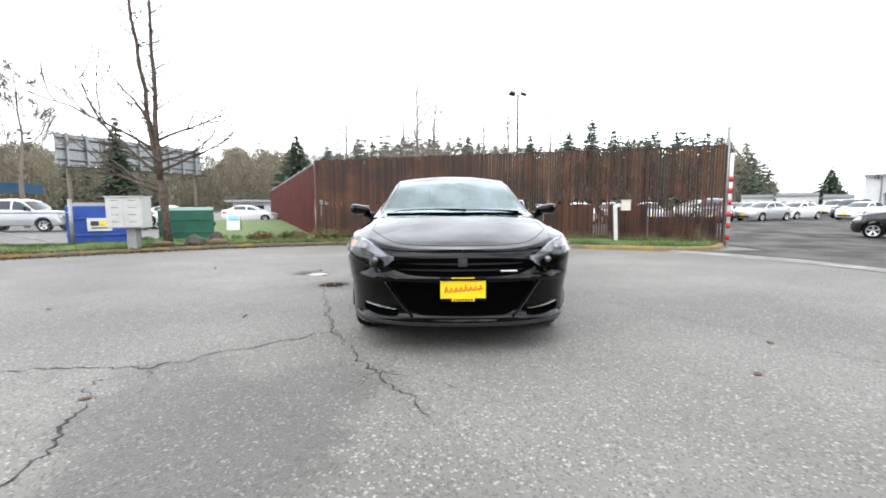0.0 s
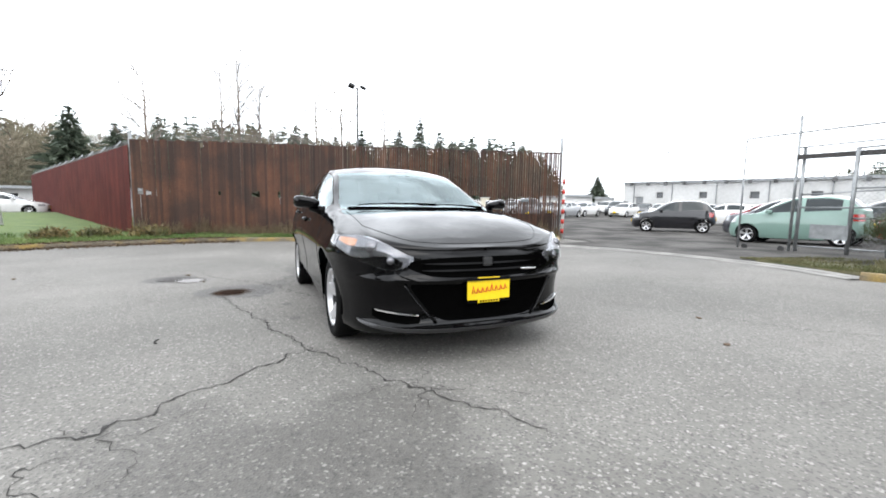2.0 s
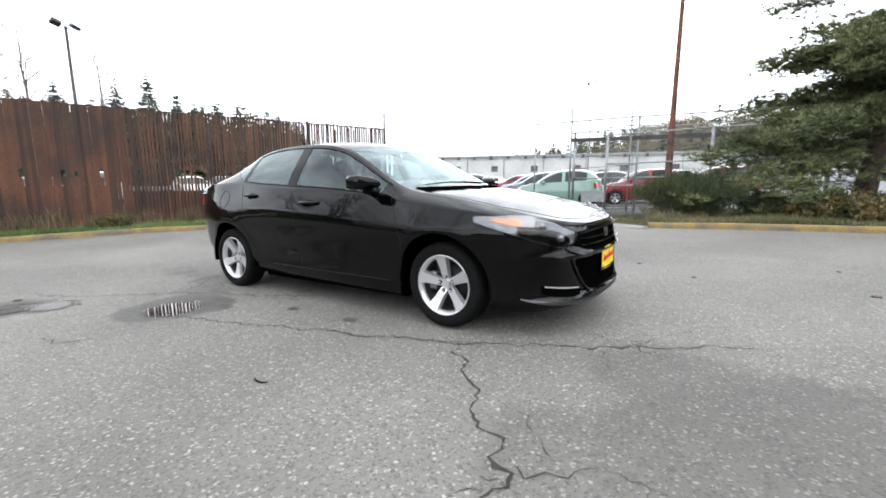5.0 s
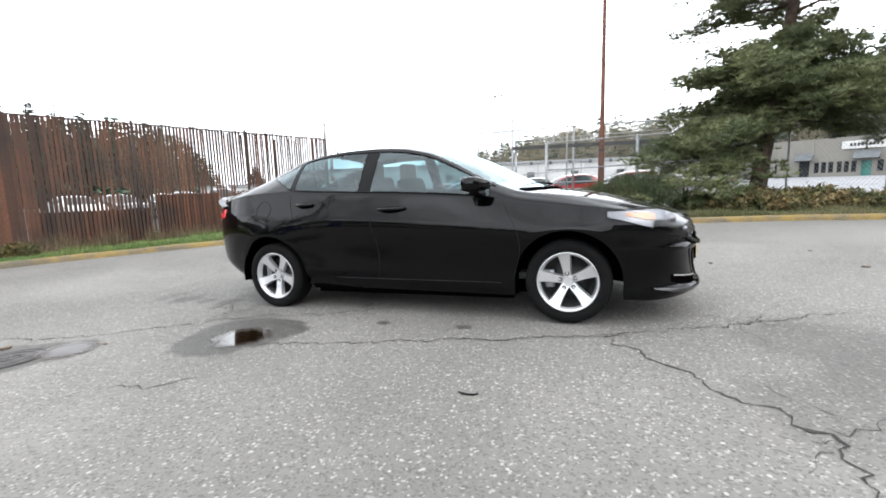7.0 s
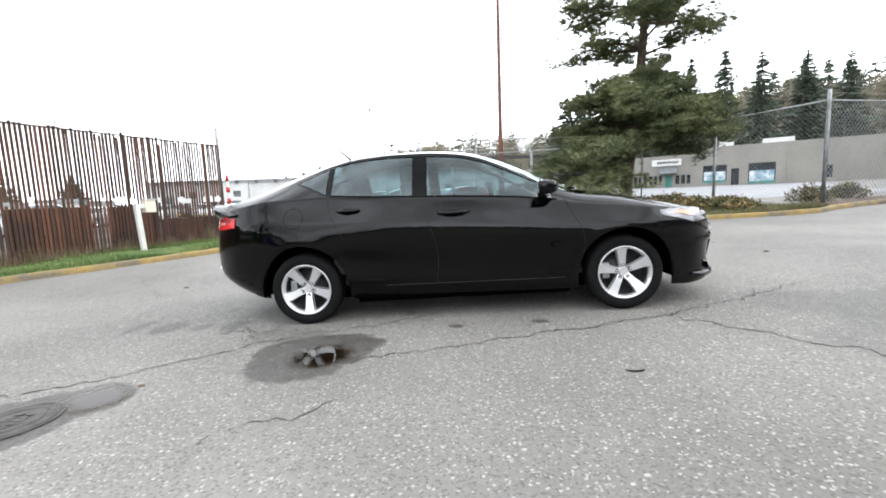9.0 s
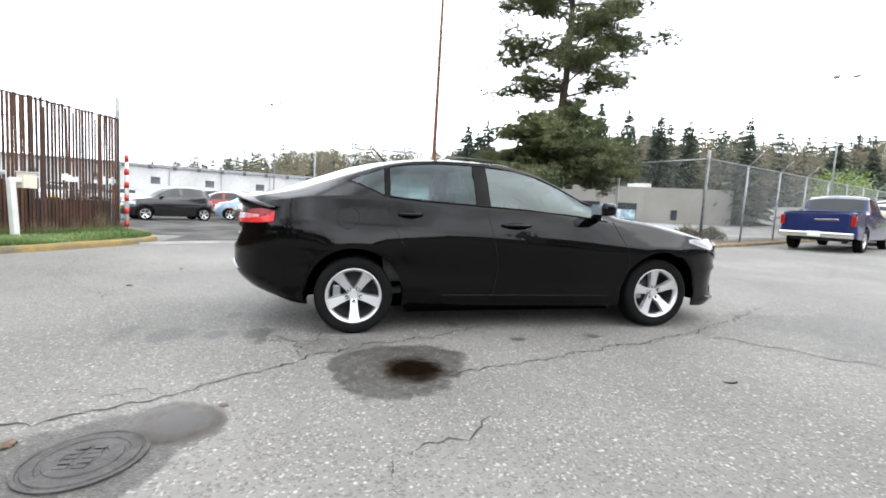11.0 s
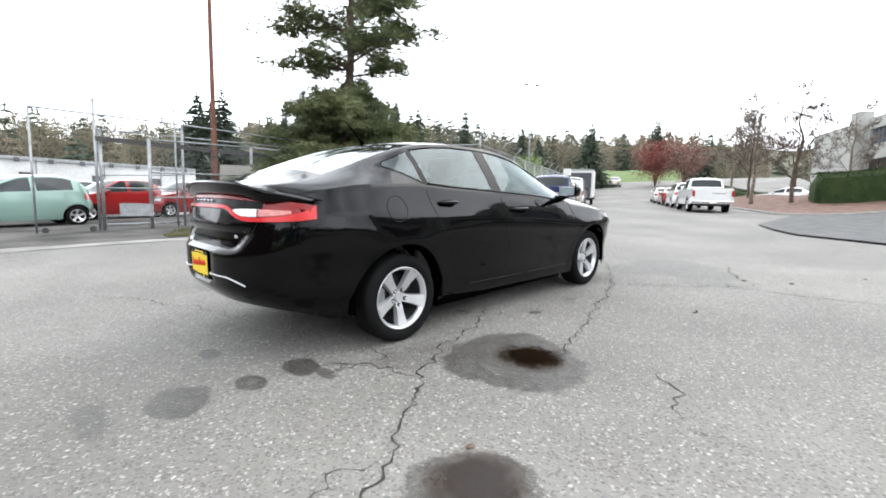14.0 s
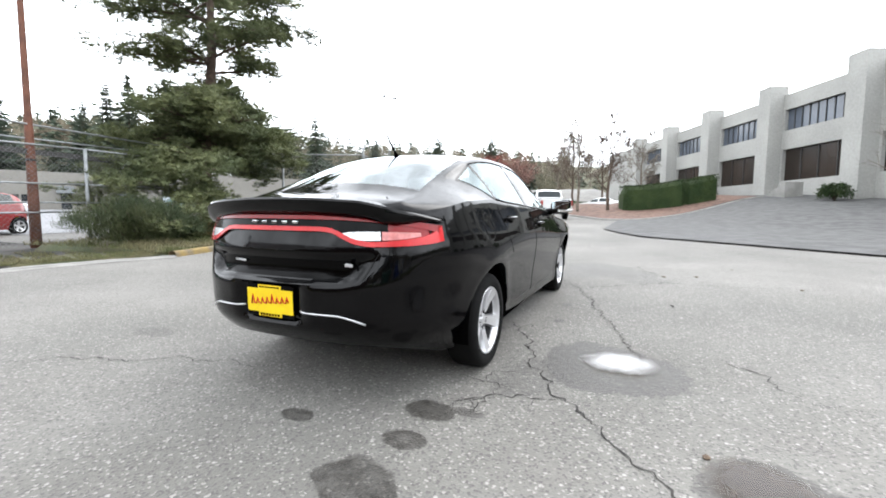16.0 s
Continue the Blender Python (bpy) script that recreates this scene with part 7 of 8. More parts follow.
for i, (az, el, dd, w) in enumerate(((113.6, 13.0, 72, 2.8), (115.4, 14.2, 72, 2.6), (118.6, 14.5, 70, 2.9), (121.8, 13.6, 70, 2.6), (125.4, 13.0, 72, 3.0), (112.0, 11.0, 80, 2.6), (128.5, 12.2, 80, 3.0), (134.1, 12.2, 60, 2.2), (150.6, 10.4, 70, 2.6), (158.5, 10.9, 95, 2.2), (141.5, 9.3, 58, 2.8), (144.0, 8.6, 66, 2.6))):
    x, y = place(az, dd, (-4.2, 6.0))
    fir_tree(x, y, dd * math.tan(radians(el)) + 0.9 - gz(x, y), w, 90 + i, "tall dark-green fir beyond the yard", "firs beyond the yard")

# leafless trees
tree_at = (-9.35, 14.6)
twin_tree(*tree_at)
bare_tree(-27.5, 28.5, 10.0, 8, "bare tree with a wide twiggy crown", M_TWIG, r0=0.16, depth=4, group="bare trees", kids=(4, 5), least=0.014)
for i, (az, el, dd) in enumerate(((-12.4, 13.8, 60), (-3.3, 15.8, 62), (-5.1, 14.3, 62), (5.4, 13.8, 62), (13.8, 12.0, 62), (-1.0, 13.0, 64), (8.5, 13.2, 64))):
    x, y = place(az, dd, (0, 0))
    bare_tree(x, y, dd * math.tan(radians(el)) + 1.3, 120 + i, "slender pale bare poplar behind the fence", M_TWIG, r0=0.26, depth=2, spread=0.3, group="bare poplars", kids=(4, 6), wob=0.004, least=0.012)
for i, (x, y, h) in enumerate(((1.0, -23.5, 6.8), (3.6, -27.0, 7.2), (5.0, -33.0, 7.5), (7.2, -37.5, 7.5), (3.0, -40, 8.0), (-0.9, -31.0, 6.5))):
    bare_tree(x, y, h, 140 + i, "bare street tree in a bark-mulch bed", M_BARKPALE if i % 2 else M_BARK, r0=0.12, depth=4, group="bare street trees", clear=0.28, kids=(4, 5), spread=0.6, least=0.012)
for i, s in enumerate((2.2, 12.0)):
    q = OA + od * (bay * (1.6 + i * 0.9)) + on * 3.0
    bare_tree(q.x, q.y, 5.4, 160 + i, "slim bare tree in front of the office building", M_BARKPALE, r0=0.06, depth=3, group="bare trees at the office", kids=(2, 4))


def leafy_tree(x, y, h, r, seed, material, label, name="leafy_tree"):
    rng = np.random.default_rng(seed)
    t = thing(name, label, "tree")
    z = gz(x, y)
    runs = []
    for i in range(7):
        a = 6.28 * i / 7
        runs.append(([(x, y, z), (x + math.cos(a) * r * 0.2, y + math.sin(a) * r * 0.2, z + h * 0.45), (x + math.cos(a) * r * 0.7, y + math.sin(a) * r * 0.7, z + h * 0.8)], [0.09, 0.06, 0.02]))
    tubes("branching", runs, M_BARK, t, 6)["kind"] = "stuff"
    n = 5200
    d = rand_dirs(rng, n)
    rad = r * (0.25 + 0.8 * rng.random(n) ** 0.6) * (1 + 0.28 * np.sin(d[:, 0] * 7 + d[:, 2] * 5) + 0.15 * np.sin(d[:, 1] * 13 + seed))
    base = np.array([x, y, z + h * 0.58]) + d * rad[:, None] * np.array([1, 1, h * 0.42 / r])
    V, F = blades(rng, base, rand_dirs(rng, n), 0.26, 0.06)
    s = Soup()
    s.add(V, F)
    s.ob("crown", material, t)
    return t


M_LIME = mat("fresh_green_leaves", (0.17, 0.24, 0.05), 0.7, vary=0.25, scale=0.6, island=0.3)
leafy_tree(21.0, -57, 6.6, 2.8, 1, M_REDLEAF, "small tree covered in dark red blossom")
leafy_tree(17.2, -57, 6.2, 3.0, 2, mat("rusty_blossom", (0.19, 0.10, 0.078), 0.8, vary=0.25, scale=0.6, island=0.3), "small tree with rusty pink blossom")
leafy_tree(28.5, -36, 5.2, 2.2, 3, M_LIME, "young tree in fresh light-green leaf")


def hedge(name, label, a, b, w, h, seed, n=5000):
    """A clipped hedge: a solid core with small leaves all over it."""
    rng = np.random.default_rng(seed)
    a, b = Vector(a), Vector(b)
    d = (b - a)
    L = d.length
    d.normalize()
    s = Vector((-d.y, d.x))
    t = thing(name, label, "hedge")

    def z0(u):
        p = a.lerp(b, u)
        return gz(p.x, p.y) + 0.1
    m = 16
    V, F = [], []
    for i in range(m + 1):
        p = a + d * L * i / m
        e = 0.75 if i in (0, m) else 1.0
        for o, hh in ((-w / 2 * e, 0.0), (-w / 2 * e, h * 0.85 * e), (-w * 0.3 * e, h * 0.97 * e), (w * 0.3 * e, h * 0.97 * e), (w / 2 * e, h * 0.85 * e), (w / 2 * e, 0.0)):
            q = p + s * o
            V.append((q.x, q.y, z0(i / m) + hh + 0.06 * noise.noise((q.x, q.y, hh))))
        if i:
            for j in range(5):
                k = (i - 1) * 6 + j
                F.append((k, k + 1, k + 7, k + 6))
    F += [tuple(range(6)), tuple(m * 6 + j for j in range(5, -1, -1))]
    mesh_ob("core", V, F, M_HEDGE, t)
    u, v = rng.random(n), rng.random(n)
    per = v * (2 * h + w)
    o = np.where(per < h, -w / 2, np.where(per < h + w, per - h - w / 2, w / 2))
    hh = np.where(per < h, per, np.where(per < h + w, h, 2 * h + w - per))
    base = np.array([[a.x + d.x * L * q + s.x * oo, a.y + d.y * L * q + s.y * oo, z0(q) + z_] for q, oo, z_ in zip(u, o, hh)])
    dirs = rand_dirs(rng, n)
    dirs[:, 2] = np.abs(dirs[:, 2])
    V, F = blades(rng, base - dirs * 0.04, dirs, 0.13, 0.03)
    sp = Soup()
    sp.add(V, F)
    sp.ob("leaves", M_HEDGE, t)
    return t


hedge("hedge", "clipped dark-green hedge in two rounded blocks", (0.2, -24.0), (-3.6, -25.2), 1.6, 2.05, 1)
hedge("hedge", "clipped dark-green hedge beside the drive", (-3.5, -25.4), (-5.4, -26.6), 1.8, 1.9, 2, 3000)
hedge("hedge", "low dark hedge along the upper car park", (3.5, -33.5), (11, -47), 1.2, 0.9, 3, 3000)
for i, (s, o) in enumerate(((0.7, 2.6), (1.7, 2.8), (2.1, 2.6), (3.05, 2.4), (0.3, 2.8))):
    q = OA + od * bay * s + on * o
    bush("shrub", "low rounded evergreen shrub by the office wall", q.x, q.y, 0.75, 1.0, 70 + i, M_HEDGE, 420, 0.14, 0.03, 0.8)


# dead leaves and soil along the kerb near the dumpsters
def kerb_litter(n=7000):
    rng = np.random.default_rng(66)
    line = [p for p in north_line if -16 < p.x < -1.5]
    pts = []
    for _ in range(n):
        i = int(rng.integers(0, len(line) - 1))
        p = line[i].lerp(line[i + 1], rng.random())
        o = rng.normal() * 0.16 - 0.06
        q = p + side_of(line, i) * o
        pts.append((q.x, q.y, gz(q.x, q.y) + (0.125 if o > 0 else 0.008 + 0.03 * rng.random() * max(0, 1 + o * 4))))
    d = rng.normal(size=(n, 3))
    d[:, 2] = np.abs(d[:, 2]) * 0.3
    d /= np.linalg.norm(d, axis=1)[:, None]
    V, F = blades(rng, np.array(pts), d, 0.06 * rng.uniform(0.5, 1.4, n), 0.02)
    so = Soup()
    so.add(V, F)
    return tagged(so.ob("leaf_litter", M_LITTER), "brown dead leaves lying along the kerb", "leaf litter", kind="stuff")


M_LITTER = mat("dead_leaves", (0.055, 0.036, 0.022), 0.9, vary=0.3, scale=1.0, second=(0.11, 0.07, 0.04), island=0.45)
kerb_litter()


# dry brown weeds along the foot of the slatted fence
def dry_weeds(n=5200):
    rng = np.random.default_rng(88)
    t = rng.random(n) ** 0.8
    clump = np.array([max(0.0, 0.5 + noise.noise((q * 30, 1.0, 4.0))) for q in t])
    base = np.array([[*(FA.lerp(FB, float(q)) - fn * float(o)), fence_line(float(q))[1] + 0.02] for q, o in zip(t, 0.04 + 0.22 * rng.random(n) ** 2)])
    d = rng.normal(size=(n, 3)) * 0.22
    d[:, 2] = 1
    d /= np.linalg.norm(d, axis=1)[:, None]
    V, F = blades(rng, base, d, (0.10 + 0.5 * clump) * rng.uniform(0.5, 1.3, n), 0.006)
    s = Soup()
    s.add(V, F)
    return tagged(s.ob("dry_weeds", M_DRYWEED), "dry brown weeds along the foot of the slatted fence", "weeds", kind="stuff")


M_DRYWEED = mat("dry_weed_stalks", (0.10, 0.07, 0.04), 0.9, vary=0.25, scale=0.8, second=(0.16, 0.12, 0.07), island=0.4)
dry_weeds()


# ---- parked cars in the lot ----
P_MINT = paint("mint_green_paint", (0.19, 0.29, 0.25))
P_GREY = paint("graphite_paint", (0.07, 0.07, 0.08), 0.3)
P_BLUE = paint("light_blue_paint", (0.27, 0.38, 0.5))
P_RED = paint("red_car_paint", (0.22, 0.012, 0.012))
P_BLK = paint("black_paint", (0.012, 0.012, 0.014))
P_WHITE = paint("white_car_paint", (0.6, 0.6, 0.59))
P_SILVER = paint("silver_paint", (0.36, 0.37, 0.38), 0.4)
P_NAVY = paint("navy_blue_paint", (0.010, 0.018, 0.075))
P_TAN = paint("champagne_paint", (0.42, 0.36, 0.28), 0.3)

hatch_src = {}


def put_car(kind, color, cname, x, y, heading, where):
    """One parked car; later ones of a kind and colour are copies of the first."""
    sh = {"hatch": 3.55, "suv": 4.65, "sedan": 4.6}[kind]
    word = {"hatch": "small hatchback", "suv": "sport utility car", "sedan": "four-door sedan"}[kind]
    m = stand(x, y, heading) @ pose(0, -sh / 2, 0)
    key = (kind, cname)
    if key in hatch_src:
        c = copy_thing(hatch_src[key], m)
    else:
        c = parked_car(kind, color, "")
        c.matrix_basis = m
        hatch_src[key] = c
    c["label"] = "%s %s %s" % (cname, word, where)
    return c


put_car("hatch", P_MINT, "mint-green", 14.35, 8.75, -14, "parked just inside the gate")
put_car("hatch", P_GREY, "graphite-grey", 16.9, 10.7, -18, "parked beside the mint-green one")
put_car("hatch", P_BLUE, "light-blue", 19.8, 12.5, -20, "parked in the row of small cars")
put_car("hatch", P_BLK, "black", 16.9, 15.3, -40, "parked across the entrance lane")
put_car("hatch", P_RED, "red", 24.3, 15.6, -20, "parked behind the light-blue one")
put_car("hatch", P_RED, "red", 17.4, 6.2, -22, "parked behind the gate fence")
put_car("hatch", P_RED, "red", 18.2, 3.6, -22, "parked behind the gate fence")
put_car("hatch", P_BLK, "black", 19.3, 8.6, -22, "parked between two bright cars")
for i, (k, c, n, x, y, h) in enumerate((
        ("sedan", P_SILVER, "silver", 24.5, 33.0, 250), ("suv", P_GREY, "graphite-grey", 19.0, 30.5, 215), ("sedan", P_BLK, "black", 21.5, 33.5, 215),
        ("sedan", P_WHITE, "white", 29.5, 36.0, 250), ("sedan", P_TAN, "champagne", 27.5, 38.5, 230), ("sedan", P_WHITE, "white", 33.0, 34.0, 250),
        ("suv", P_BLK, "black", 36.0, 38.0, 240), ("sedan", P_SILVER, "silver", 31.0, 42.0, 240), ("sedan", P_WHITE, "white", 36.5, 44.0, 240),
        ("suv", P_WHITE, "white", 27.0, 46.0, 240), ("sedan", P_GREY, "graphite-grey", 33.0, 49.0, 240), ("sedan", P_WHITE, "white", 40.0, 50.0, 240),
        ("sedan", P_SILVER, "silver", 14.0, 29.5, 200), ("sedan", P_WHITE, "white", 9.5, 30.0, 190), ("suv", P_SILVER, "silver", 5.0, 30.5, 190), ("sedan", P_BLK, "black", 11.8, 30.2, 190),
        ("sedan", P_WHITE, "white", 0.5, 31.0, 185), ("sedan", P_SILVER, "silver", -3.5, 31.5, 185), ("sedan", P_RED, "red", 2.8, 31.2, 185))):
    put_car(k, c, n, x, y, h, "in the crowded sales lot")
LOT_TAKEN = [Vector(q) for q in ((24.5, 33.0), (19.0, 30.5), (21.5, 33.5), (29.5, 36.0), (27.5, 38.5), (33.0, 34.0), (36.0, 38.0), (31.0, 42.0), (36.5, 44.0), (27.0, 46.0), (33.0, 49.0), (40.0, 50.0), (27.0, 19.5), (33.0, 25.5))]
LOT_MIX = (("sedan", P_WHITE, "white"), ("suv", P_GREY, "graphite-grey"), ("sedan", P_SILVER, "silver"), ("sedan", P_BLK, "black"), ("suv", P_WHITE, "white"), ("sedan", P_TAN, "champagne"), ("suv", P_SILVER, "silver"))
lot_count = 0
for iy in range(5):
    for ix in range(6):
        q = Vector((21.0 + 3.4 * ix + 1.8 * iy, 35.0 + 3.7 * iy - 1.0 * ix))
        if q.y > 27 and all((q - p).length > 3.3 for p in LOT_TAKEN):
            LOT_TAKEN.append(q)
            put_car(*LOT_MIX[lot_count % 7], q.x, q.y, 238 + 6 * (lot_count % 3), "in the crowded sales lot")
            lot_count += 1
for i in range(8):
    k, c, n = (("sedan", P_WHITE, "white"), ("sedan", P_GREY, "graphite-grey"), ("hatch", P_MINT, "mint-green"), ("sedan", P_SILVER, "silver"), ("suv", P_WHITE, "white"), ("hatch", P_RED, "red"), ("sedan", P_BLK, "black"), ("sedan", P_SILVER, "silver"))[i]
    put_car(k, c, n, 27.0 + 0.75 * i, 19.5 - 3.0 * i, -22, "in the row before the warehouse")
for i in range(8):
    k, c, n = (("sedan", P_SILVER, "silver"), ("sedan", P_WHITE, "white"), ("suv", P_BLK, "black"), ("sedan", P_WHITE, "white"), ("sedan", P_GREY, "graphite-grey"), ("sedan", P_WHITE, "white"), ("suv", P_SILVER, "silver"), ("sedan", P_WHITE, "white"))[i]
    put_car(k, c, n, 33.0 + 0.6 * i, 25.5 - 3.0 * i, -22, "in the back row before the warehouse")


# ---- vehicles along the road ----
def truck_shape(kind):
    if kind == "pickup":
        return CarShape(5.6, 0.98, (0.98, 4.4), 0.39, pchip([(0, 0.42), (0.5, 0.38), (5.0, 0.42), (5.6, 0.5)]),
                        [(0, 1.02), (0.5, 1.10), (1.5, 1.16), (3.5, 1.22), (5.6, 1.24)],
                        [(0, 1.02), (0.5, 1.12), (1.45, 1.2), (1.9, 1.55), (2.25, 1.76), (3.3, 1.80), (3.62, 1.72), (3.78, 1.32), (3.85, 1.25), (5.6, 1.26)],
                        [(0, 0.7), (1.3, 0.82), (2.2, 0.72), (3.5, 0.72), (3.9, 0.9), (5.6, 0.9)],
                        [(0, 1.05), (0.4, 1.16), (1.3, 1.22), (1.9, 1.66), (2.25, 1.83), (3.3, 1.86), (3.62, 1.78), (3.78, 1.32), (3.85, 1.25), (5.6, 1.26)],
                        [(0, 0), (1.2, 0.1), (2.2, 0.05), (2.6, 0), (5.6, 0)], F=0.55, B=0.25, n=4.0,
                        rear=[(0.4, 0.06), (0.5, 0.0), (1.3, 0.0)]), [("windshield", 1.42, 2.05, 1.06, 3), ("sidewindow", 1.6, 2.5, 0.08, 0.88), ("doorwindow", 2.6, 3.4, 0.08, 0.88), ("backlight", 3.64, 3.76, 1.1, 3)]
    return CarShape(5.2, 0.98, (0.95, 4.1), 0.35, pchip([(0, 0.35), (0.5, 0.3), (4.8, 0.32), (5.2, 0.4)]),
                    [(0, 0.95), (0.5, 1.08), (1.2, 1.15), (5.2, 1.2)],
                    [(0, 0.95), (0.5, 1.12), (0.95, 1.2), (1.5, 1.75), (1.9, 1.95), (4.9, 1.98), (5.1, 1.8), (5.2, 1.22)],
                    [(0, 0.7), (1.0, 0.84), (1.8, 0.82), (5.2, 0.82)],
                    [(0, 0.98), (0.4, 1.14), (0.9, 1.22), (1.5, 1.85), (1.9, 2.08), (4.9, 2.10), (5.1, 1.9), (5.2, 1.22)],
                    [(0, 0), (1.0, 0.08), (2.0, 0), (5.2, 0)], F=0.6, B=0.2, n=4.0, rear=[(0.3, 0.06), (0.45, 0.0), (1.3, 0.0)]), [("windshield", 0.98, 1.6, 1.06, 3), ("sidewindow", 1.15, 2.0, 0.08, 0.85), ("backlight", 5.02, 5.12, 1.1, 3)]


def truck(kind, color, label, name, bed_dark=True, rack=False):
    shape, wins = truck_shape(kind)
    car = thing(name, label, "truck" if kind == "pickup" else "van", group="vehicles parked along the road")
    ys = [y for w in wins for y in w[1:3]]
    qs = stations(shape, 8, 18, 8, ys)
    body, glass = body_meshes(shape, car, color, qs, [0, 0.1, 0.3, 0.5, 0.7, 0.9, 1], [0, 0.08, 0.5, 0.88, 1], [0, 0.06, 0.1, 0.5, 1], window_rule(wins))
    for ob in glass.values():
        ob.data.materials[0] = M_DARKGLASS
    for s in (1, -1):
        for yw in shape.wheels:
            wheel_parts(car, s * (shape.W - 0.13), yw, shape.R, 0.24, s, rim=0.6, detail=False)
        part("mirror", box(0.2, 0.1, 0.22, s * (shape.W + 0.06), 1.75, 1.3, 0.03), M_BLACKPLASTIC, car)
        part("tail_light", box(0.12, 0.03, 0.30, s * (shape.W - 0.1), shape.L + 0.0, 1.0, 0.01), M_TAILRED, car)
        part("headlight", box(0.4, 0.05, 0.22, s * (shape.W - 0.3), 0.05, 0.85, 0.02), M_LENS, car)
    part("rear_bumper", box(shape.W * 1.9, 0.16, 0.17, 0, shape.L + 0.05, 0.55, 0.03), M_CHROME if kind == "pickup" else M_WHITE, car, "chrome rear bumper" if kind == "pickup" else "")
    part("plate", box(0.32, 0.02, 0.16, 0, shape.L + 0.14, 0.58, 0.004), M_PLATEW, car)
    v, f = [], []
    slat_box(v, f, Vector((0, shape.L / 2)), Vector((0, 1)), Vector((1, 0)), 0.35, 0.7, shape.L - 0.7, shape.W * 1.5, 0)
    mesh_ob("underbody", v, f, M_BLACKPLASTIC, car)
    if kind == "pickup":
        part("tailgate", box(1.55, 0.04, 0.48, 0, shape.L + 0.01, 0.98, 0.01), color, car)
        part("tailgate_badge", box(0.6, 0.02, 0.06, -0.25, shape.L + 0.035, 1.02, 0.005), M_CHROME, car)
        part("bed_cover", box(1.6, 1.55, 0.02, 0, 4.72, 1.275, 0.005), M_BLACKPLASTIC, car)
    if rack:
        for yy in (1.9, 3.2, 4.6):
            part("roof_bar", box(1.7, 0.06, 0.06, 0, yy, 2.18, 0.01), M_BLACKPLASTIC, car)
        for k in range(3):
            part("ladder_load", box(0.5, 0.35, 0.16, 0.3, 3.9, 2.28 + 0.17 * k, 0.02), M_WHITE, car)
    return car


ROADH = 154.5
rdir = Vector((math.sin(radians(ROADH)), math.cos(radians(ROADH))))
rleft = Vector((-rdir.y, rdir.x)) * -1
if rleft.x < 0:
    rleft = -rleft
row0 = Vector((7.25, -7.55))


def road_spot(ahead, left, length, base=row0):
    p = base + rdir * (ahead + length / 2) + rleft * left
    return stand(p.x, p.y, ROADH) @ pose(0, -length / 2, 0)


truck("pickup", P_NAVY, "dark navy-blue pickup truck with chrome bumper parked by the fence", "pickup_truck").matrix_basis = road_spot(0, 0, 5.6)
parked = put_car("suv", P_TAN, "champagne", 0, 0, 0, "parked ahead of the navy pickup")
parked.matrix_basis = road_spot(6.6, 0.0, 4.65)
truck("van", P_WHITE, "white panel van with a loaded roof rack by the fence", "panel_van", rack=True).matrix_basis = road_spot(12.2, 0.0, 5.2)

trailer = thing("cargo_trailer", "white box trailer with a dark rear panel by the fence", "trailer", road_spot(18.6, -0.2, 6.0), group="vehicles parked along the road")
part("box_body", box(2.3, 5.6, 2.3, 0, 3.0, 1.75, 0.06), M_WHITE, trailer)
part("rear_door", box(2.0, 0.05, 2.0, 0, 5.83, 1.65, 0.01), P_GREY, trailer, "dark grey rear door")
part("trim", box(2.34, 0.08, 0.10, 0, 5.80, 2.86, 0.02), M_GALV, trailer)
for s in (1, -1):
    for yy in (3.4, 4.2):
        wheel_parts(trailer, s * 1.02, yy, 0.34, 0.2, s, rim=0.6, detail=False, rim_mat=M_WHITE)
part("chassis", box(1.6, 5.4, 0.15, 0, 3.0, 0.55, 0.02), M_BLACKPLASTIC, trailer)
c = put_car("sedan", P_WHITE, "white", 0, 0, 0, "far down the road by the kerb")
c.matrix_basis = road_spot(33, -0.2, 4.6)
c = put_car("sedan", P_SILVER, "silver", 0, 0, 0, "at the far end of the road")
c.matrix_basis = road_spot(52, -3.5, 4.6)

west0 = Vector((3.35, -16.9))
truck("pickup", P_WHITE, "white service pickup truck parked facing away along the road", "pickup_truck").matrix_basis = road_spot(0, 0, 5.6, west0)
for i, (k, cc, n, ah) in enumerate((("suv", P_WHITE, "white", 7.0), ("sedan", P_RED, "red", 12.6), ("sedan", P_WHITE, "white", 19.5))):
    c = put_car(k, cc, n, 0, 0, 0, "parked along the far side of the road")
    c.matrix_basis = road_spot(ah, 0, 4.6, west0)
for i, (x, y, h) in enumerate(((2.6, -33.5, 100), (-1.2, -34.0, 100), (-4.6, -34.5, 100))):
    c = put_car("sedan", (P_WHITE, P_SILVER, P_WHITE)[i], ("white", "silver", "white")[i], x, y, h, "on the upper car park behind the hedge")

# planted island with kerb between road and drive
ISLAND = [(9.5, -38.0), (4.6, -26.5), (1.2, -18.6), (0.2, -17.2), (-1.2, -17.6), (-3.6, -20.8), (-6.2, -24.2), (-8.6, -27.0)]
island_line = curve_points(ISLAND, 0.5)[::-1]
tagged(swept("kerb_island", island_line[::-1], [(-o, h) for o, h in KERB], M_CONC), "pale concrete kerb round a planted island", "kerb", kind="structure")
V, F = [], []
for i, p in enumerate(island_line):
    c_ = Vector((1.6, -31.0))
    for t in (0.02, 0.12, 0.3, 0.6, 1.0):
        q = p.lerp(c_, t)
        V.append((q.x, q.y, max(gz(p.x, p.y), 0) * (1 - t) + gz(q.x, q.y) * t + 0.10 + 0.75 * sstep(0, 1, t * 1.4)))
    if i:
        for j in range(4):
            a0 = (i - 1) * 5 + j
            F.append((a0, a0 + 1, a0 + 6, a0 + 5))
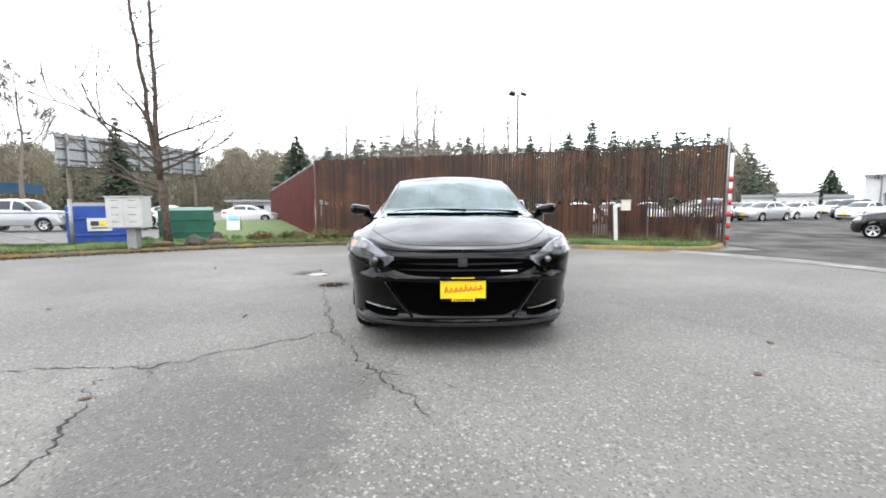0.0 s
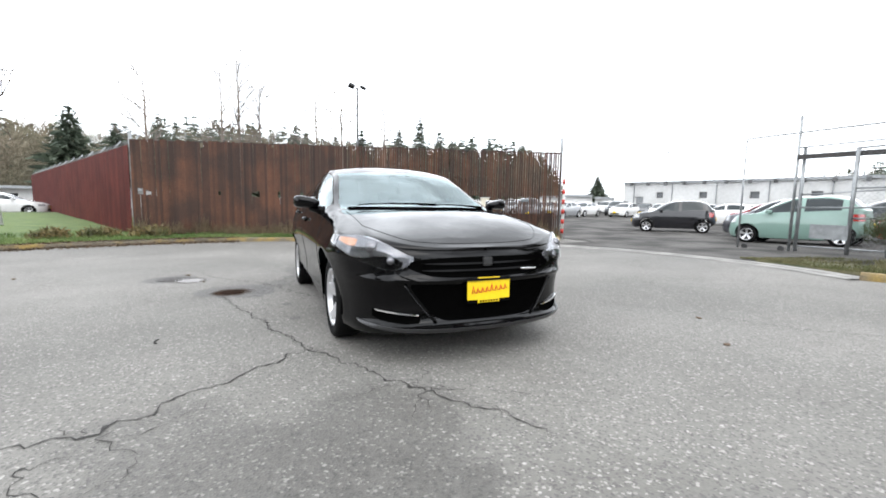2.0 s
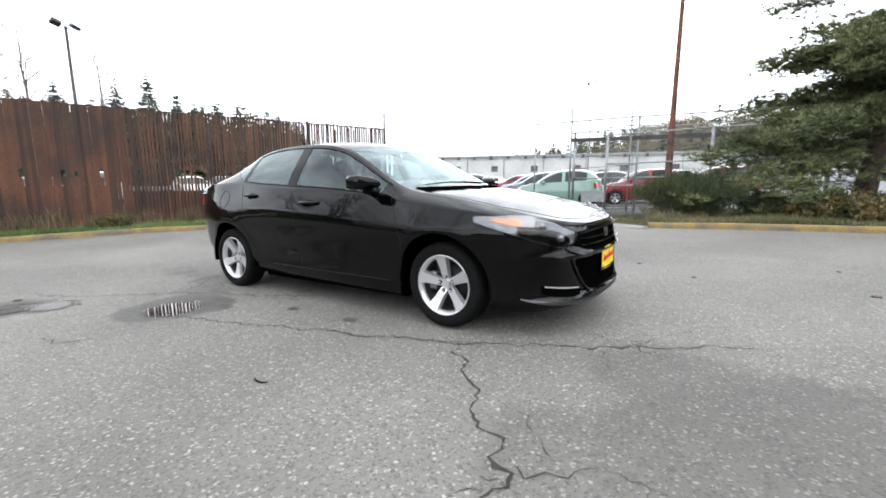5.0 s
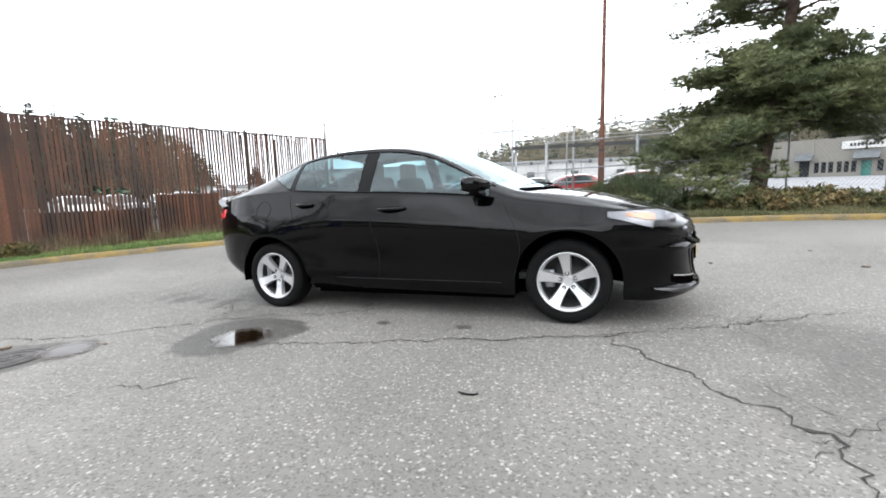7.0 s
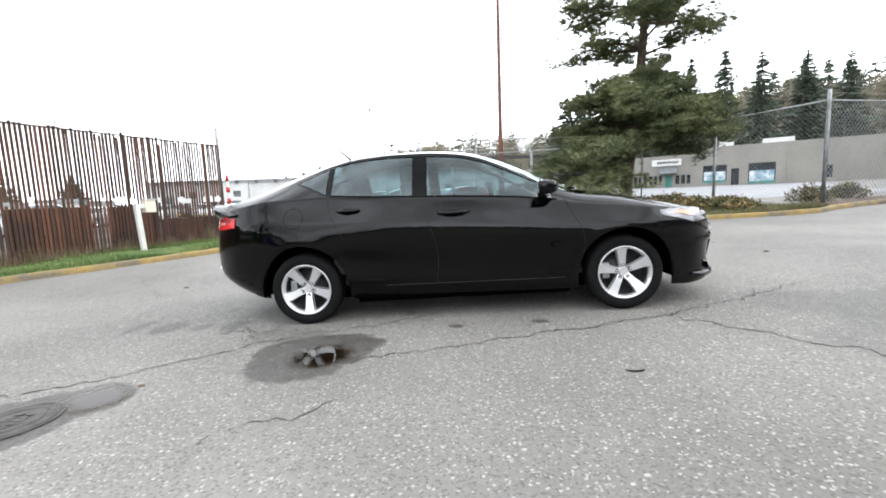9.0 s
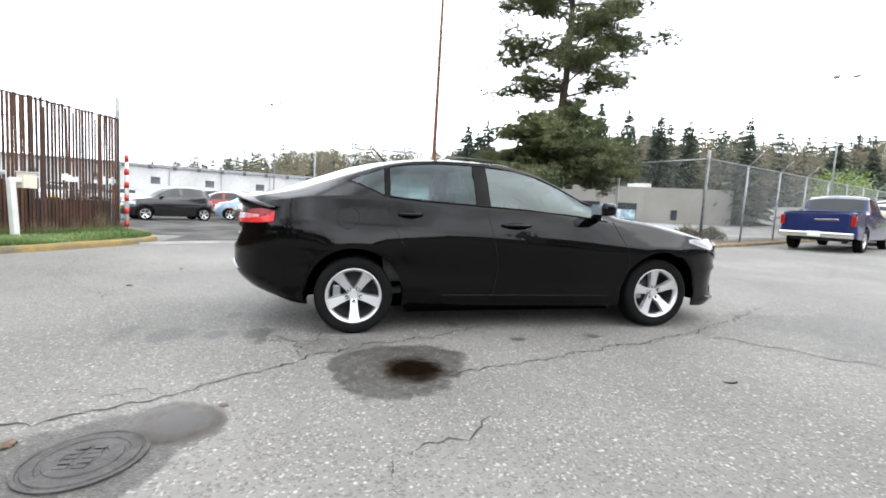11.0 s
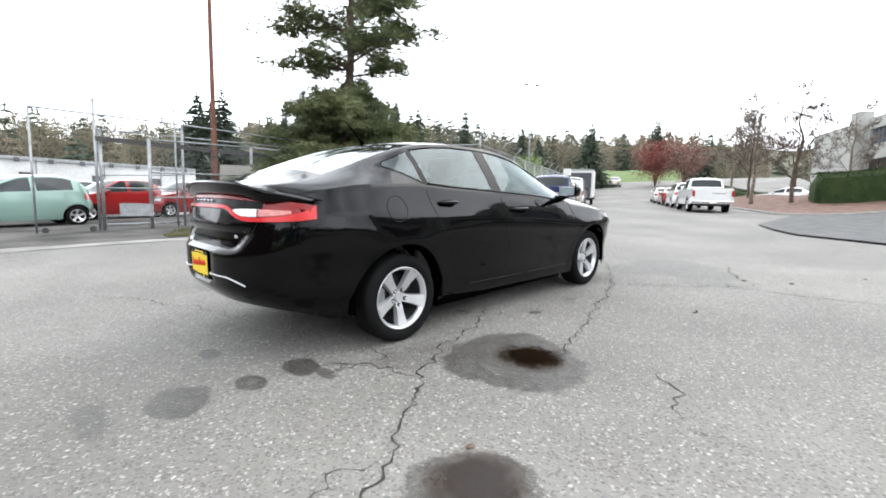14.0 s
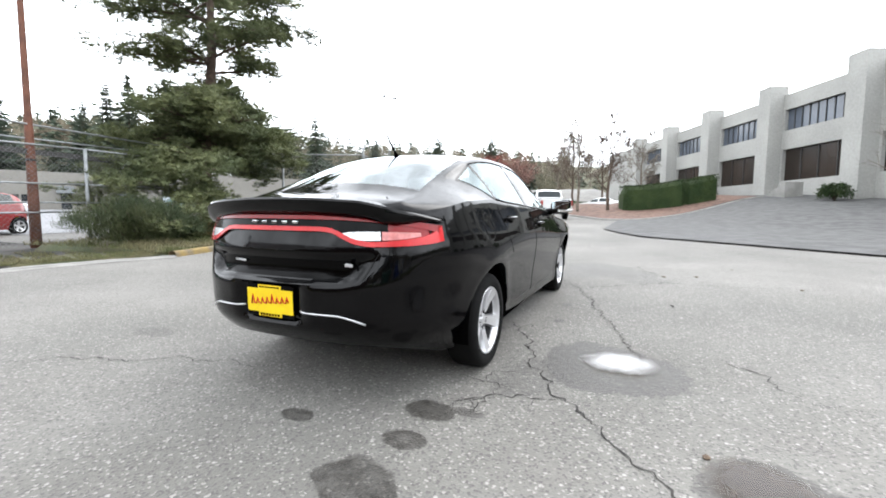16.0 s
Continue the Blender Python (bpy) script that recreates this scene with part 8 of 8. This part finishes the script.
tagged(mesh_ob("bark_bed", V, F, M_BARKDUST, smooth=True), "mound of red-brown bark mulch in the island", "planting bed", kind="structure")

# dark tarmac drive up to the office
M_DRIVE = mat("dark_tarmac", (0.066, 0.065, 0.064), 0.9, vary=0.28, scale=2.5, fine=70, bump=0.15)



V, F = [], []
cols = [-26 + 0.7 * i for i in range(38)]
for i, x in enumerate(cols):
    ya = min(-5.4 + 0.72 * max(0, -1.2 - x), 2.0) if x < -1.2 else -5.4 - 3.0 * (x + 1.2)
    yb = max(-40.0, ya - 36)
    for t in range(25):
        y = ya + (yb - ya) * t / 24
        V.append((x, y, gz(x, y) + 0.045))
    if i:
        for j in range(24):
            a0 = (i - 1) * 25 + j
            F.append((a0, a0 + 25, a0 + 26, a0 + 1))
tagged(mesh_ob("drive", V, F, M_DRIVE, smooth=True), "darker tarmac drive rising to the office building", "drive", kind="structure")


# ---- things at the north-west corner ----
def at_ground(x, y, lift=0.0, rz=0.0):
    return pose(x, y, gz(x, y) + lift, 0, 0, rz)


VERGE = 0.14


def dumpster(label, color_mat, x, y, w, d, h, rz, sign=False):
    t = thing("dumpster", label, "dumpster", at_ground(x, y, 0.0, rz))
    bm = bmesh.new()
    add_box(bm, 0, 0, h / 2 + 0.06, w, d, h, 0.02)
    part("bin", bm, color_mat, t)
    for s in (-1, 1):
        part("side_pocket", box(0.06, d * 0.7, 0.14, s * (w / 2 + 0.03), 0, h * 0.6, 0.01), color_mat, t)
        for e in (-1, 1):
            bm = bmesh.new()
            bmesh.ops.create_cone(bm, cap_ends=True, segments=12, radius1=0.06, radius2=0.06, depth=0.05, matrix=pose(s * (w / 2 - 0.12), e * (d / 2 - 0.12), 0.06, 0, 90, 0))
            part("castor", bm, M_RUBBER, t)
    for zz in (0.35, 0.75):
        part("rib", box(w + 0.03, 0.04, 0.06, 0, -d / 2 - 0.01, h * zz, 0.008), color_mat, t)
    part("lid", box(w * 1.02, d * 0.98, 0.06, 0, 0.02, h + 0.09, 0.02, Euler((radians(6), 0, 0)).to_matrix()), color_mat if not sign else M_BLACKPLASTIC, t)
    if sign:
        part("notice", box(0.62, 0.01, 0.4, -0.05, -d / 2 - 0.03, h * 0.6, 0.003), M_WHITE, t, "white notice board")
        part("notice_mark", box(0.2, 0.008, 0.14, -0.17, -d / 2 - 0.037, h * 0.63), M_DARKBAR, t)
        part("notice_mark", box(0.16, 0.008, 0.14, 0.04, -d / 2 - 0.037, h * 0.63), M_PLATE, t)
        part("notice_mark", box(0.42, 0.008, 0.035, -0.05, -d / 2 - 0.037, h * 0.52), M_DARKBAR, t)
    return t


M_BLUEBIN = mat("blue_bin_paint", (0.010, 0.050, 0.26), 0.5, vary=0.12, scale=2)
M_GREENBIN = mat("green_bin_paint", (0.012, 0.095, 0.060), 0.5, vary=0.12, scale=2)
dumpster("blue metal dumpster with a white notice", M_BLUEBIN, -11.0, 14.1, 1.75, 1.1, 1.30, 28, True)
dumpster("dark-green metal dumpster on the grass", M_GREENBIN, -9.75, 16.5, 1.75, 1.1, 1.15, 26)

mailbox = thing("mailbox_unit", "grey cluster mailbox on a concrete post by the kerb", "mailbox", at_ground(-8.85, 12.35, VERGE - 0.04, 3))
part("post", box(0.26, 0.22, 0.62, 0, 0, 0.31, 0.02), M_CONC, mailbox)
M_MAILGREY = mat("grey_mailbox_enamel", (0.45, 0.45, 0.43), 0.5, vary=0.06, scale=3)
part("cabinet", box(0.98, 0.45, 0.86, -0.08, 0, 1.04, 0.02), M_MAILGREY, mailbox)
part("roof_lip", box(1.03, 0.52, 0.03, -0.08, 0, 1.485, 0.008), M_MAILGREY, mailbox)
for i in range(2):
    for j in range(4):
        part("mail_door", box(0.44, 0.015, 0.185, -0.31 + 0.47 * i, -0.23, 0.74 + 0.2 * j, 0.004), M_MAILGREY, mailbox)
        part("slot", box(0.2, 0.01, 0.012, -0.31 + 0.47 * i, -0.24, 0.78 + 0.2 * j), M_DARKMETAL, mailbox)

side_gate = thing("side_fence", "short chain-link fence with galvanised rails and a brace", "fence")
gy = 12.75
for x, h, r in ((-10.95, 1.45, 0.05), (-13.3, 1.2, 0.03), (-15.5, 1.2, 0.03), (-18, 1.2, 0.03)):
    tubes("post", [([(x, gy + (x + 11) * -0.02, gz(x, gy) + 0.05), (x, gy + (x + 11) * -0.02, gz(x, gy) + 0.1 + h)], r)], M_GALV, side_gate, 10)
for h in (0.15, 1.15):
    tubes("rail", [([(-10.95, gy, gz(-11, gy) + h), (-18, gy + 0.14, gz(-18, gy) + h)], 0.022)], M_GALV, side_gate, 8)
tubes("brace", [([(-10.95, gy, gz(-11, gy) + 0.15), (-13.3, gy, gz(-13, gy) + 0.62)], 0.02)], M_GALV, side_gate, 8)
chain_mesh("wire_mesh", (-11.0, gy), (-18, gy + 0.14), gz(-11, gy) + 0.12, gz(-18, gy) + 0.12, 1.05, side_gate, 0.09)


def rock(x, y, r, h, seed, label, material, lift=VERGE):
    rng = np.random.default_rng(seed)
    bm = bmesh.new()
    bmesh.ops.create_icosphere(bm, subdivisions=3, radius=1.0)
    for v in bm.verts:
        k = 1 + 0.28 * noise.noise(v.co * 1.4 + Vector((seed, 0, 0))) + 0.08 * noise.noise(v.co * 5)
        v.co = Vector((v.co.x * r * k, v.co.y * r * 0.8 * k, max(v.co.z, -0.35) * h * k))
    me = bpy.data.meshes.new("boulder")
    bm.to_mesh(me)
    bm.free()
    me.shade_smooth()
    me.materials.append(material)
    ob = new("boulder", me)
    ob.matrix_basis = at_ground(x, y, lift + 0.05)
    return tagged(ob, label, "rock")


M_ROCK = mat("dark_rock", (0.05, 0.042, 0.034), 0.9, vary=0.3, scale=5, bump=0.6)
rock(-7.7, 13.35, 0.30, 0.24, 1, "dark mossy boulder beside the kerb", M_ROCK)
rock(-7.2, 13.75, 0.30, 0.12, 2, "heap of dead leaves and soil", M_LEAFLITTER)
rock(-7.9, 15.0, 0.26, 0.27, 3, "squat weathered tree stump on the grass", M_ROCK)
rock(-8.5, 13.0, 0.34, 0.08, 4, "low heap of brown leaf litter", M_LEAFLITTER)
rock(-13.0, 11.2, 0.35, 0.18, 5, "small heap of dead leaves by the kerb", M_LEAFLITTER)

sign = thing("sandwich_board", "small white folding sign with a blue top on the grass", "sign", at_ground(-10.4, 21.5, VERGE, 10))
for s in (-1, 1):
    part("panel", box(0.62, 0.02, 0.8, 0, s * 0.13, 0.4, 0.005, Euler((radians(14 * s), 0, 0)).to_matrix()), M_WHITE, sign)
part("blue_band", box(0.5, 0.01, 0.18, 0, -0.115, 0.66, 0.0, Euler((radians(-14), 0, 0)).to_matrix()), paint("sky_blue_print", (0.2, 0.5, 0.7)), sign)

reader = thing("card_reader_post", "white steel post with a cream keypad box", "keypad post", at_ground(5.25, 13.15, VERGE, -14))
part("post", box(0.11, 0.09, 1.12, 0, 0, 0.56, 0.01, Euler((0, radians(-3), 0)).to_matrix()), M_WHITE, reader)
part("arm", box(0.30, 0.08, 0.09, 0.11, 0, 1.10, 0.01), M_WHITE, reader)
part("keypad_box", box(0.26, 0.16, 0.30, 0.27, 0, 1.10, 0.015), mat("cream_box", (0.62, 0.58, 0.48), 0.5, vary=0.08, scale=4), reader)
part("hood", box(0.29, 0.2, 0.02, 0.27, -0.01, 1.26, 0.004), M_WHITE, reader)

# back of a billboard
board = thing("billboard", "back of a large roadside billboard on steel legs", "billboard")
ba, bb = Vector((-35.3, 39.9)), Vector((-30.0, 54.0))
bdv = (bb - ba).normalized()
bnv = Vector((-bdv.y, bdv.x))
strip_box("panel", ba, bb, 4.9, 7.7, 0.15, M_GALV, board)
for i in range(9):
    q = ba.lerp(bb, (i + 0.5) / 9) - bnv * 0.25
    strip_box("rib", q - bdv * 0.09, q + bdv * 0.09, 4.7, 7.8, 0.2, M_GALV, board)
for zz in (5.2, 6.2, 7.2):
    strip_box("stringer", ba - bnv * 0.14, bb - bnv * 0.14, zz, zz + 0.12, 0.1, M_DARKMETAL, board)
strip_box("catwalk", ba - bnv * 0.6, bb - bnv * 0.6, 4.55, 4.66, 0.8, M_DARKMETAL, board)
for t in (0.06, 0.5, 0.94):
    q = ba.lerp(bb, t)
    tubes("leg", [([(q.x, q.y, gz(q.x, q.y)), (q.x, q.y, 5.0)], 0.16)], M_BARKPALE, board, 10)

c = truck("pickup", P_SILVER, "silver pickup truck parked beyond the side fence", "pickup_truck")
c.matrix_basis = stand(-24.0, 24.5, 82) @ pose(0, -2.8, 0)
put_car("sedan", P_WHITE, "white", -16.5, 37, 80, "parked far beyond the grass")
put_car("sedan", P_WHITE, "white", -20.5, 33, 80, "parked far beyond the grass")

canopy = thing("canopy", "blue-roofed open shelter beyond the side fence", "shelter")
strip_box("roof", (-42, 31), (-32.0, 32.2), 2.0, 2.75, 6, paint("blue_roof_metal", (0.035, 0.075, 0.14), 0.0, 0.5), canopy)
for x in (-41, -37, -33):
    tubes("column", [([(x, 31, -0.4), (x, 31, 2.1)], 0.09)], M_WHITE, canopy, 8)
shed = thing("low_building", "low pale building beyond the grass", "building")
wall_slab("wall", (-30, 62), (-12, 58), -1.5, 1.5, 0.3, M_WAREWALL, shed, [(3, 5, -0.4, 1.0), (8, 11, -0.4, 1.0)])
strip_box("roof", (-30, 65), (-12, 61), 1.5, 1.8, 8, M_GALV, shed)
for s0 in (3, 8):
    strip_box("window", (-30 + s0 * 0.976, 62 - s0 * 0.217 + 0.1), (-30 + (s0 + 2) * 0.976, 62 - (s0 + 2) * 0.217 + 0.1), -0.4, 1.0, 0.05, M_WINDOW, shed)

# long white sheds on the far side of the sales lot
far_shed = thing("long_shed", "row of long low white sheds beyond the sales lot", "building")
for az0, az1, dd, hh in ((34.6, 37.4, 92, 2.5), (37.6, 41.0, 88, 2.7), (41.3, 43.6, 86, 2.3)):
    a, b_ = Vector(place(az0, dd, (0, 0))), Vector(place(az1, dd, (0, 0)))
    d_ = (b_ - a)
    wall_slab("wall", a, b_, -1.5, hh - 0.5, 0.3, M_WAREWALL, far_shed, [(d_.length * k, d_.length * k + 0.7, 0.3, 1.3) for k in (0.15, 0.4, 0.7)])
    nv = Vector((d_.y, -d_.x)).normalized() * -2.5
    strip_box("roof", a + nv, b_ + nv, hh - 0.5, hh, 6, M_GALV, far_shed)
    for k in (0.15, 0.4, 0.7):
        strip_box("window", a.lerp(b_, k), a.lerp(b_, k) + d_.normalized() * 0.7, 0.3, 1.3, 0.05, M_WINDOW, far_shed)

# ---- floodlight masts ----
def mast(x, y, top, az, label="tall slim floodlight mast in the lot", dark=False):
    t = thing("floodlight_mast", label, "lamp post", pose(x, y, gz(x, y)), group="floodlight masts")
    h = top - gz(x, y)
    tubes("pole", [([(0, 0, 0), (0, 0, h)], [0.12, 0.08] if dark else [0.06, 0.03])], M_DARKMETAL if dark else M_GALV, t, 10)
    a = radians(az)
    dx, dy = math.cos(a), math.sin(a)
    tubes("cross_arm", [([(-dx * 0.45, -dy * 0.45, h - 0.1), (dx * 0.45, dy * 0.45, h - 0.1)], 0.03 if dark else 0.02)], M_DARKMETAL if dark else M_GALV, t, 6)
    for s in (-1, 1):
        k = 1.0 if dark else 0.62
        part("lamp_head", box(0.5 * k, 0.4 * k, 0.24 * k, s * dx * 0.5, s * dy * 0.5, h + 0.08, 0.04 * k, Euler((radians(25 * s), radians(15), a)).to_matrix()), M_DARKMETAL if dark else M_GALV, t)
    return t


mast(6.4, 37.6, 10.25, 10, dark=True)
mast(41.0, 15.8, 10.15, 60)
mast(18.4, -22.0, 10.5, 60)
mast(60.0, 52.0, 9.5, 40)


# ---- marks and fittings in the asphalt ----
M_CRACK = mat("crack_dark", (0.022, 0.020, 0.018), 0.95, vary=0.3, scale=8)
M_IRON = mat("cast_iron", (0.055, 0.05, 0.047), 0.6, 0.4, vary=0.25, scale=12, bump=0.3)


def crack(pts, width, seed, jag=0.045):
    """A jagged crack: a thin dark ribbon of uneven width along a rough line."""
    rng = np.random.default_rng(seed)
    line = []
    for i in range(len(pts) - 1):
        a, b = Vector(pts[i]), Vector(pts[i + 1])
        n = max(2, int((b - a).length / 0.032))
        for j in range(n):
            line.append(a.lerp(b, j / n))
    line.append(Vector(pts[-1]))
    V, F = [], []
    off = 0.0
    for i, p in enumerate(line):
        off = off * 0.72 + rng.normal() * jag * 0.42
        s = side_of(line, i)
        q = p + s * off
        w = width * 0.92 * (0.25 + 1.1 * rng.random()) * min(1, i / 6 + 0.15, (len(line) - 1 - i) / 6 + 0.15)
        if rng.random() < 0.06:
            w *= 2.2
        for e in (-1, 1):
            r = q + s * e * w / 2
            V.append((r.x, r.y, gz(r.x, r.y) + 0.0035))
        if i:
            a = 2 * i - 2
            F.append((a, a + 1, a + 3, a + 2))
    return V, F


CRACKS = [
    ([(-1.70, 6.05), (-1.54, 5.6), (-1.40, 5.1), (-1.26, 4.6), (-1.09, 4.1), (-0.92, 3.64), (-0.70, 3.2), (-0.51, 2.85), (-0.36, 2.55), (-0.2, 2.25), (-0.06, 2.0)], 0.012),
    ([(-0.93, 3.65), (-1.15, 3.42), (-1.4, 3.25), (-1.62, 3.1), (-1.76, 2.94), (-1.9, 2.8), (-2.2, 2.82), (-2.5, 2.78), (-2.95, 2.68), (-3.8, 2.5)], 0.015),
    ([(-1.5, 1.2), (-1.58, 1.47), (-1.67, 1.74), (-1.80, 2.03), (-1.85, 2.27)], 0.020), ([(-1.85, 2.27), (-2.05, 2.4), (-2.1, 2.6), (-1.9, 2.68)], 0.008),
    ([(1.89, 4.93), (2.22, 4.17), (2.52, 3.43), (2.87, 2.72), (3.4, 2.0)], 0.007),
    ([(-0.5, 2.78), (-0.30, 2.62), (-0.12, 2.6)], 0.008),
    ([(-0.55, 5.41), (-0.70, 5.62), (-0.88, 6.08), (-1.04, 6.45), (-1.29, 6.89), (-1.50, 7.08), (-1.66, 7.32), (-1.80, 7.48), (-1.95, 7.7), (-2.2, 8.4)], 0.014),
    ([(-0.92, 7.28), (-1.0, 7.03), (-1.29, 6.92)], 0.013), ([(-0.72, 6.86), (-0.91, 6.90), (-1.0, 7.03)], 0.012),
    ([(-2.24, 5.77), (-2.36, 6.04), (-2.50, 6.33)], 0.010),
    ([(2.41, 8.11), (1.76, 7.68), (1.09, 7.40), (0.53, 7.22)], 0.009),
    ([(-1.78, 7.5), (-1.72, 7.72), (-1.80, 7.86)], 0.009), ([(-0.56, 5.74), (-0.80, 5.60), (-0.74, 5.44)], 0.010), ([(-0.87, 6.89), (-0.88, 6.68), (-1.09, 6.62)], 0.007), ([(-0.99, 7.03), (-0.86, 7.10), (-0.80, 7.22)], 0.010), ([(-0.48, 2.86), (-0.40, 2.70), (-0.52, 2.52), (-0.50, 2.40)], 0.006), ([(-1.79, 2.80), (-1.87, 2.73), (-1.69, 2.54)], 0.008), ([(-1.22, 4.62), (-1.20, 4.20), (-1.05, 3.95), (-0.86, 3.5)], 0.006),
    ([(0.5, 9.0), (2.0, 10.5), (3.5, 11.0)], 0.007), ([(3.5, 5.0), (4.6, 4.2), (5.6, 4.6)], 0.007), ([(2.0, -1.5), (3.2, -3.2), (3.0, -5.0)], 0.008), ([(-3.5, -1.5), (-2.2, -1.8), (-1.0, -1.2)], 0.008),
]
CV, CF = [], []
for i, (pts, w) in enumerate(CRACKS):
    v, f = crack(pts, w, 300 + i)
    o = len(CV)
    CV += v
    CF += [tuple(k + o for k in q) for q in f]
rngc = np.random.default_rng(77)
for i in range(40):
    # fine side cracks
    j = int(rngc.integers(0, len(CRACKS)))
    p = Vector(CRACKS[j][0][int(rngc.integers(0, len(CRACKS[j][0])))])
    a = rngc.random() * 6.28
    ln = 0.12 + 0.3 * rngc.random()
    v, f = crack([p, p + Vector((math.cos(a), math.sin(a))) * ln * 0.5, p + Vector((math.cos(a + 0.4), math.sin(a + 0.4))) * ln], 0.005, 400 + i)
    o = len(CV)
    CV += v
    CF += [tuple(k + o for k in q) for q in f]
tagged(mesh_ob("asphalt_cracks", CV, CF, M_CRACK), "dark jagged cracks running through the asphalt", "cracks", kind="stuff")


def on_ground(x, y, lift=0.0):
    return pose(x, y, gz(x, y) + lift, math.degrees(math.atan(-0.031)), 0, 0)


cover = thing("manhole_cover", "round cast-iron manhole cover with a ring and worn raised bars", "manhole cover", on_ground(-2.39, 7.58, 0.001))
bm = bmesh.new()
n = 40
prof = [(0.215, 0.0), (0.215, 0.006), (0.20, 0.007), (0.196, 0.002), (0.188, 0.002), (0.185, 0.007), (0.15, 0.007), (0.147, 0.003), (0.13, 0.003), (0.127, 0.007), (0.08, 0.007), (0.077, 0.003), (0.055, 0.003), (0.052, 0.007), (0.001, 0.007)]
rings = [[bm.verts.new((math.cos(6.2832 * k / n) * r, math.sin(6.2832 * k / n) * r, zz)) for k in range(n)] for r, zz in prof]
for a_, b2 in zip(rings, rings[1:]):
    for k in range(n):
        bm.faces.new((a_[k], a_[(k + 1) % n], b2[(k + 1) % n], b2[k]))
part("lid", bm, M_IRON, cover)
for row, count in ((0.045, 5), (-0.02, 5)):
    for k in range(count):
        part("letter_bar", box(0.020, 0.045, 0.003, (k - 2) * 0.034, row, 0.008), M_IRON, cover)

# shallow water in the dips
def water_mat(name, tint, ior, rx, ry, seed):
    """Still water that thins out towards an uneven edge."""
    m = glass_mat(name, tint, ior)
    nt = m.node_tree
    nt.nodes["Glossy BSDF"].inputs["Roughness"].default_value = 0.03 + 0.3 * seed
    out = nt.nodes["Material Output"]
    water = out.inputs[0].links[0].from_socket
    tc = nt.nodes.new("ShaderNodeTexCoord")
    mp = nt.nodes.new("ShaderNodeMapping")
    mp.inputs["Scale"].default_value = (1 / rx, 1 / ry, 0)
    nt.links.new(tc.outputs["Object"], mp.inputs[0])
    ln = nt.nodes.new("ShaderNodeVectorMath")
    ln.operation = "LENGTH"
    nt.links.new(mp.outputs[0], ln.inputs[0])
    n = nt.nodes.new("ShaderNodeTexNoise")
    n.inputs["Scale"].default_value, n.inputs["Detail"].default_value, n.inputs["Roughness"].default_value = 9.0 + seed, 6, 0.7
    nt.links.new(tc.outputs["Object"], n.inputs["Vector"])
    add = nt.nodes.new("ShaderNodeMath")
    add.operation = "MULTIPLY_ADD"
    add.inputs[1].default_value = 0.9
    nt.links.new(n.outputs[0], add.inputs[0])
    nt.links.new(ln.outputs["Value"], add.inputs[2])
    f = nt.nodes.new("ShaderNodeMapRange")
    f.interpolation_type = "SMOOTHSTEP"
    f.inputs[1].default_value, f.inputs[2].default_value = 1.32, 0.85
    nt.links.new(add.outputs[0], f.inputs[0])
    clear = nt.nodes.new("ShaderNodeBsdfTransparent")
    x = nt.nodes.new("ShaderNodeMixShader")
    nt.links.new(f.outputs[0], x.inputs[0])
    nt.links.new(clear.outputs[0], x.inputs[1])
    nt.links.new(water, x.inputs[2])
    nt.links.new(x.outputs[0], out.inputs[0])
    return m


def puddle(x, y, rx, ry, tint, ior, seed, label):
    n = 48
    V = [(0, 0, 0)] + [(math.cos(6.2832 * k / n) * rx, math.sin(6.2832 * k / n) * ry, 0) for k in range(n)]
    ob = mesh_ob("puddle", V, [(0, 1 + k, 1 + (k + 1) % n) for k in range(n)], water_mat("puddle_water", tint, ior, rx, ry, seed))
    ob.matrix_basis = pose(x, y, gz(x, y) + 0.010)
    return tagged(ob, label, "puddle")


puddle(-1.58, 6.20, 0.30, 0.27, (0.30, 0.23, 0.17), 1.75, 0, "small shallow puddle of muddy rain water in a dip")
puddle(-2.14, 7.34, 0.24, 0.24, (0.34, 0.25, 0.19), 1.33, 1, "thin film of brown water beside the manhole")

# twig and small litter
runs = [([(-1.95 - 0.028 * math.sin(a), 4.25 + 0.055 * math.cos(a), gz(-1.95, 4.25) + 0.005) for a in (0.3, 0.9, 1.6, 2.3, 3.1)], [0.002, 0.004, 0.005, 0.005, 0.003])]
tagged(tubes("rubber_strip", runs, M_RUBBER, None, 6), "short curled black strip lying on the asphalt", "litter")
rngl = np.random.default_rng(9)
for i in range(16):
    x, y = rngl.uniform(-4.5, 3.5), rngl.uniform(0.5, 10)
    if -1.2 < x < 1.4 and 2.5 < y < 8.2:
        continue
    bm = bmesh.new()
    s = rngl.uniform(0.012, 0.03)
    bmesh.ops.create_icosphere(bm, subdivisions=1, radius=s)
    for v in bm.verts:
        v.co.z *= 0.35
        v.co.x *= 1.5 + 0.4 * noise.noise(v.co * 40)
    me = bpy.data.meshes.new("dead_leaf")
    bm.to_mesh(me)
    bm.free()
    me.materials.append(M_LEAFLITTER)
    ob = new("dead_leaf", me)
    ob.matrix_basis = pose(x, y, gz(x, y) + s * 0.3, 0, 0, rngl.uniform(0, 360))
    tagged(ob, "small dead brown leaf lying on the asphalt", "leaf", "dead leaves")
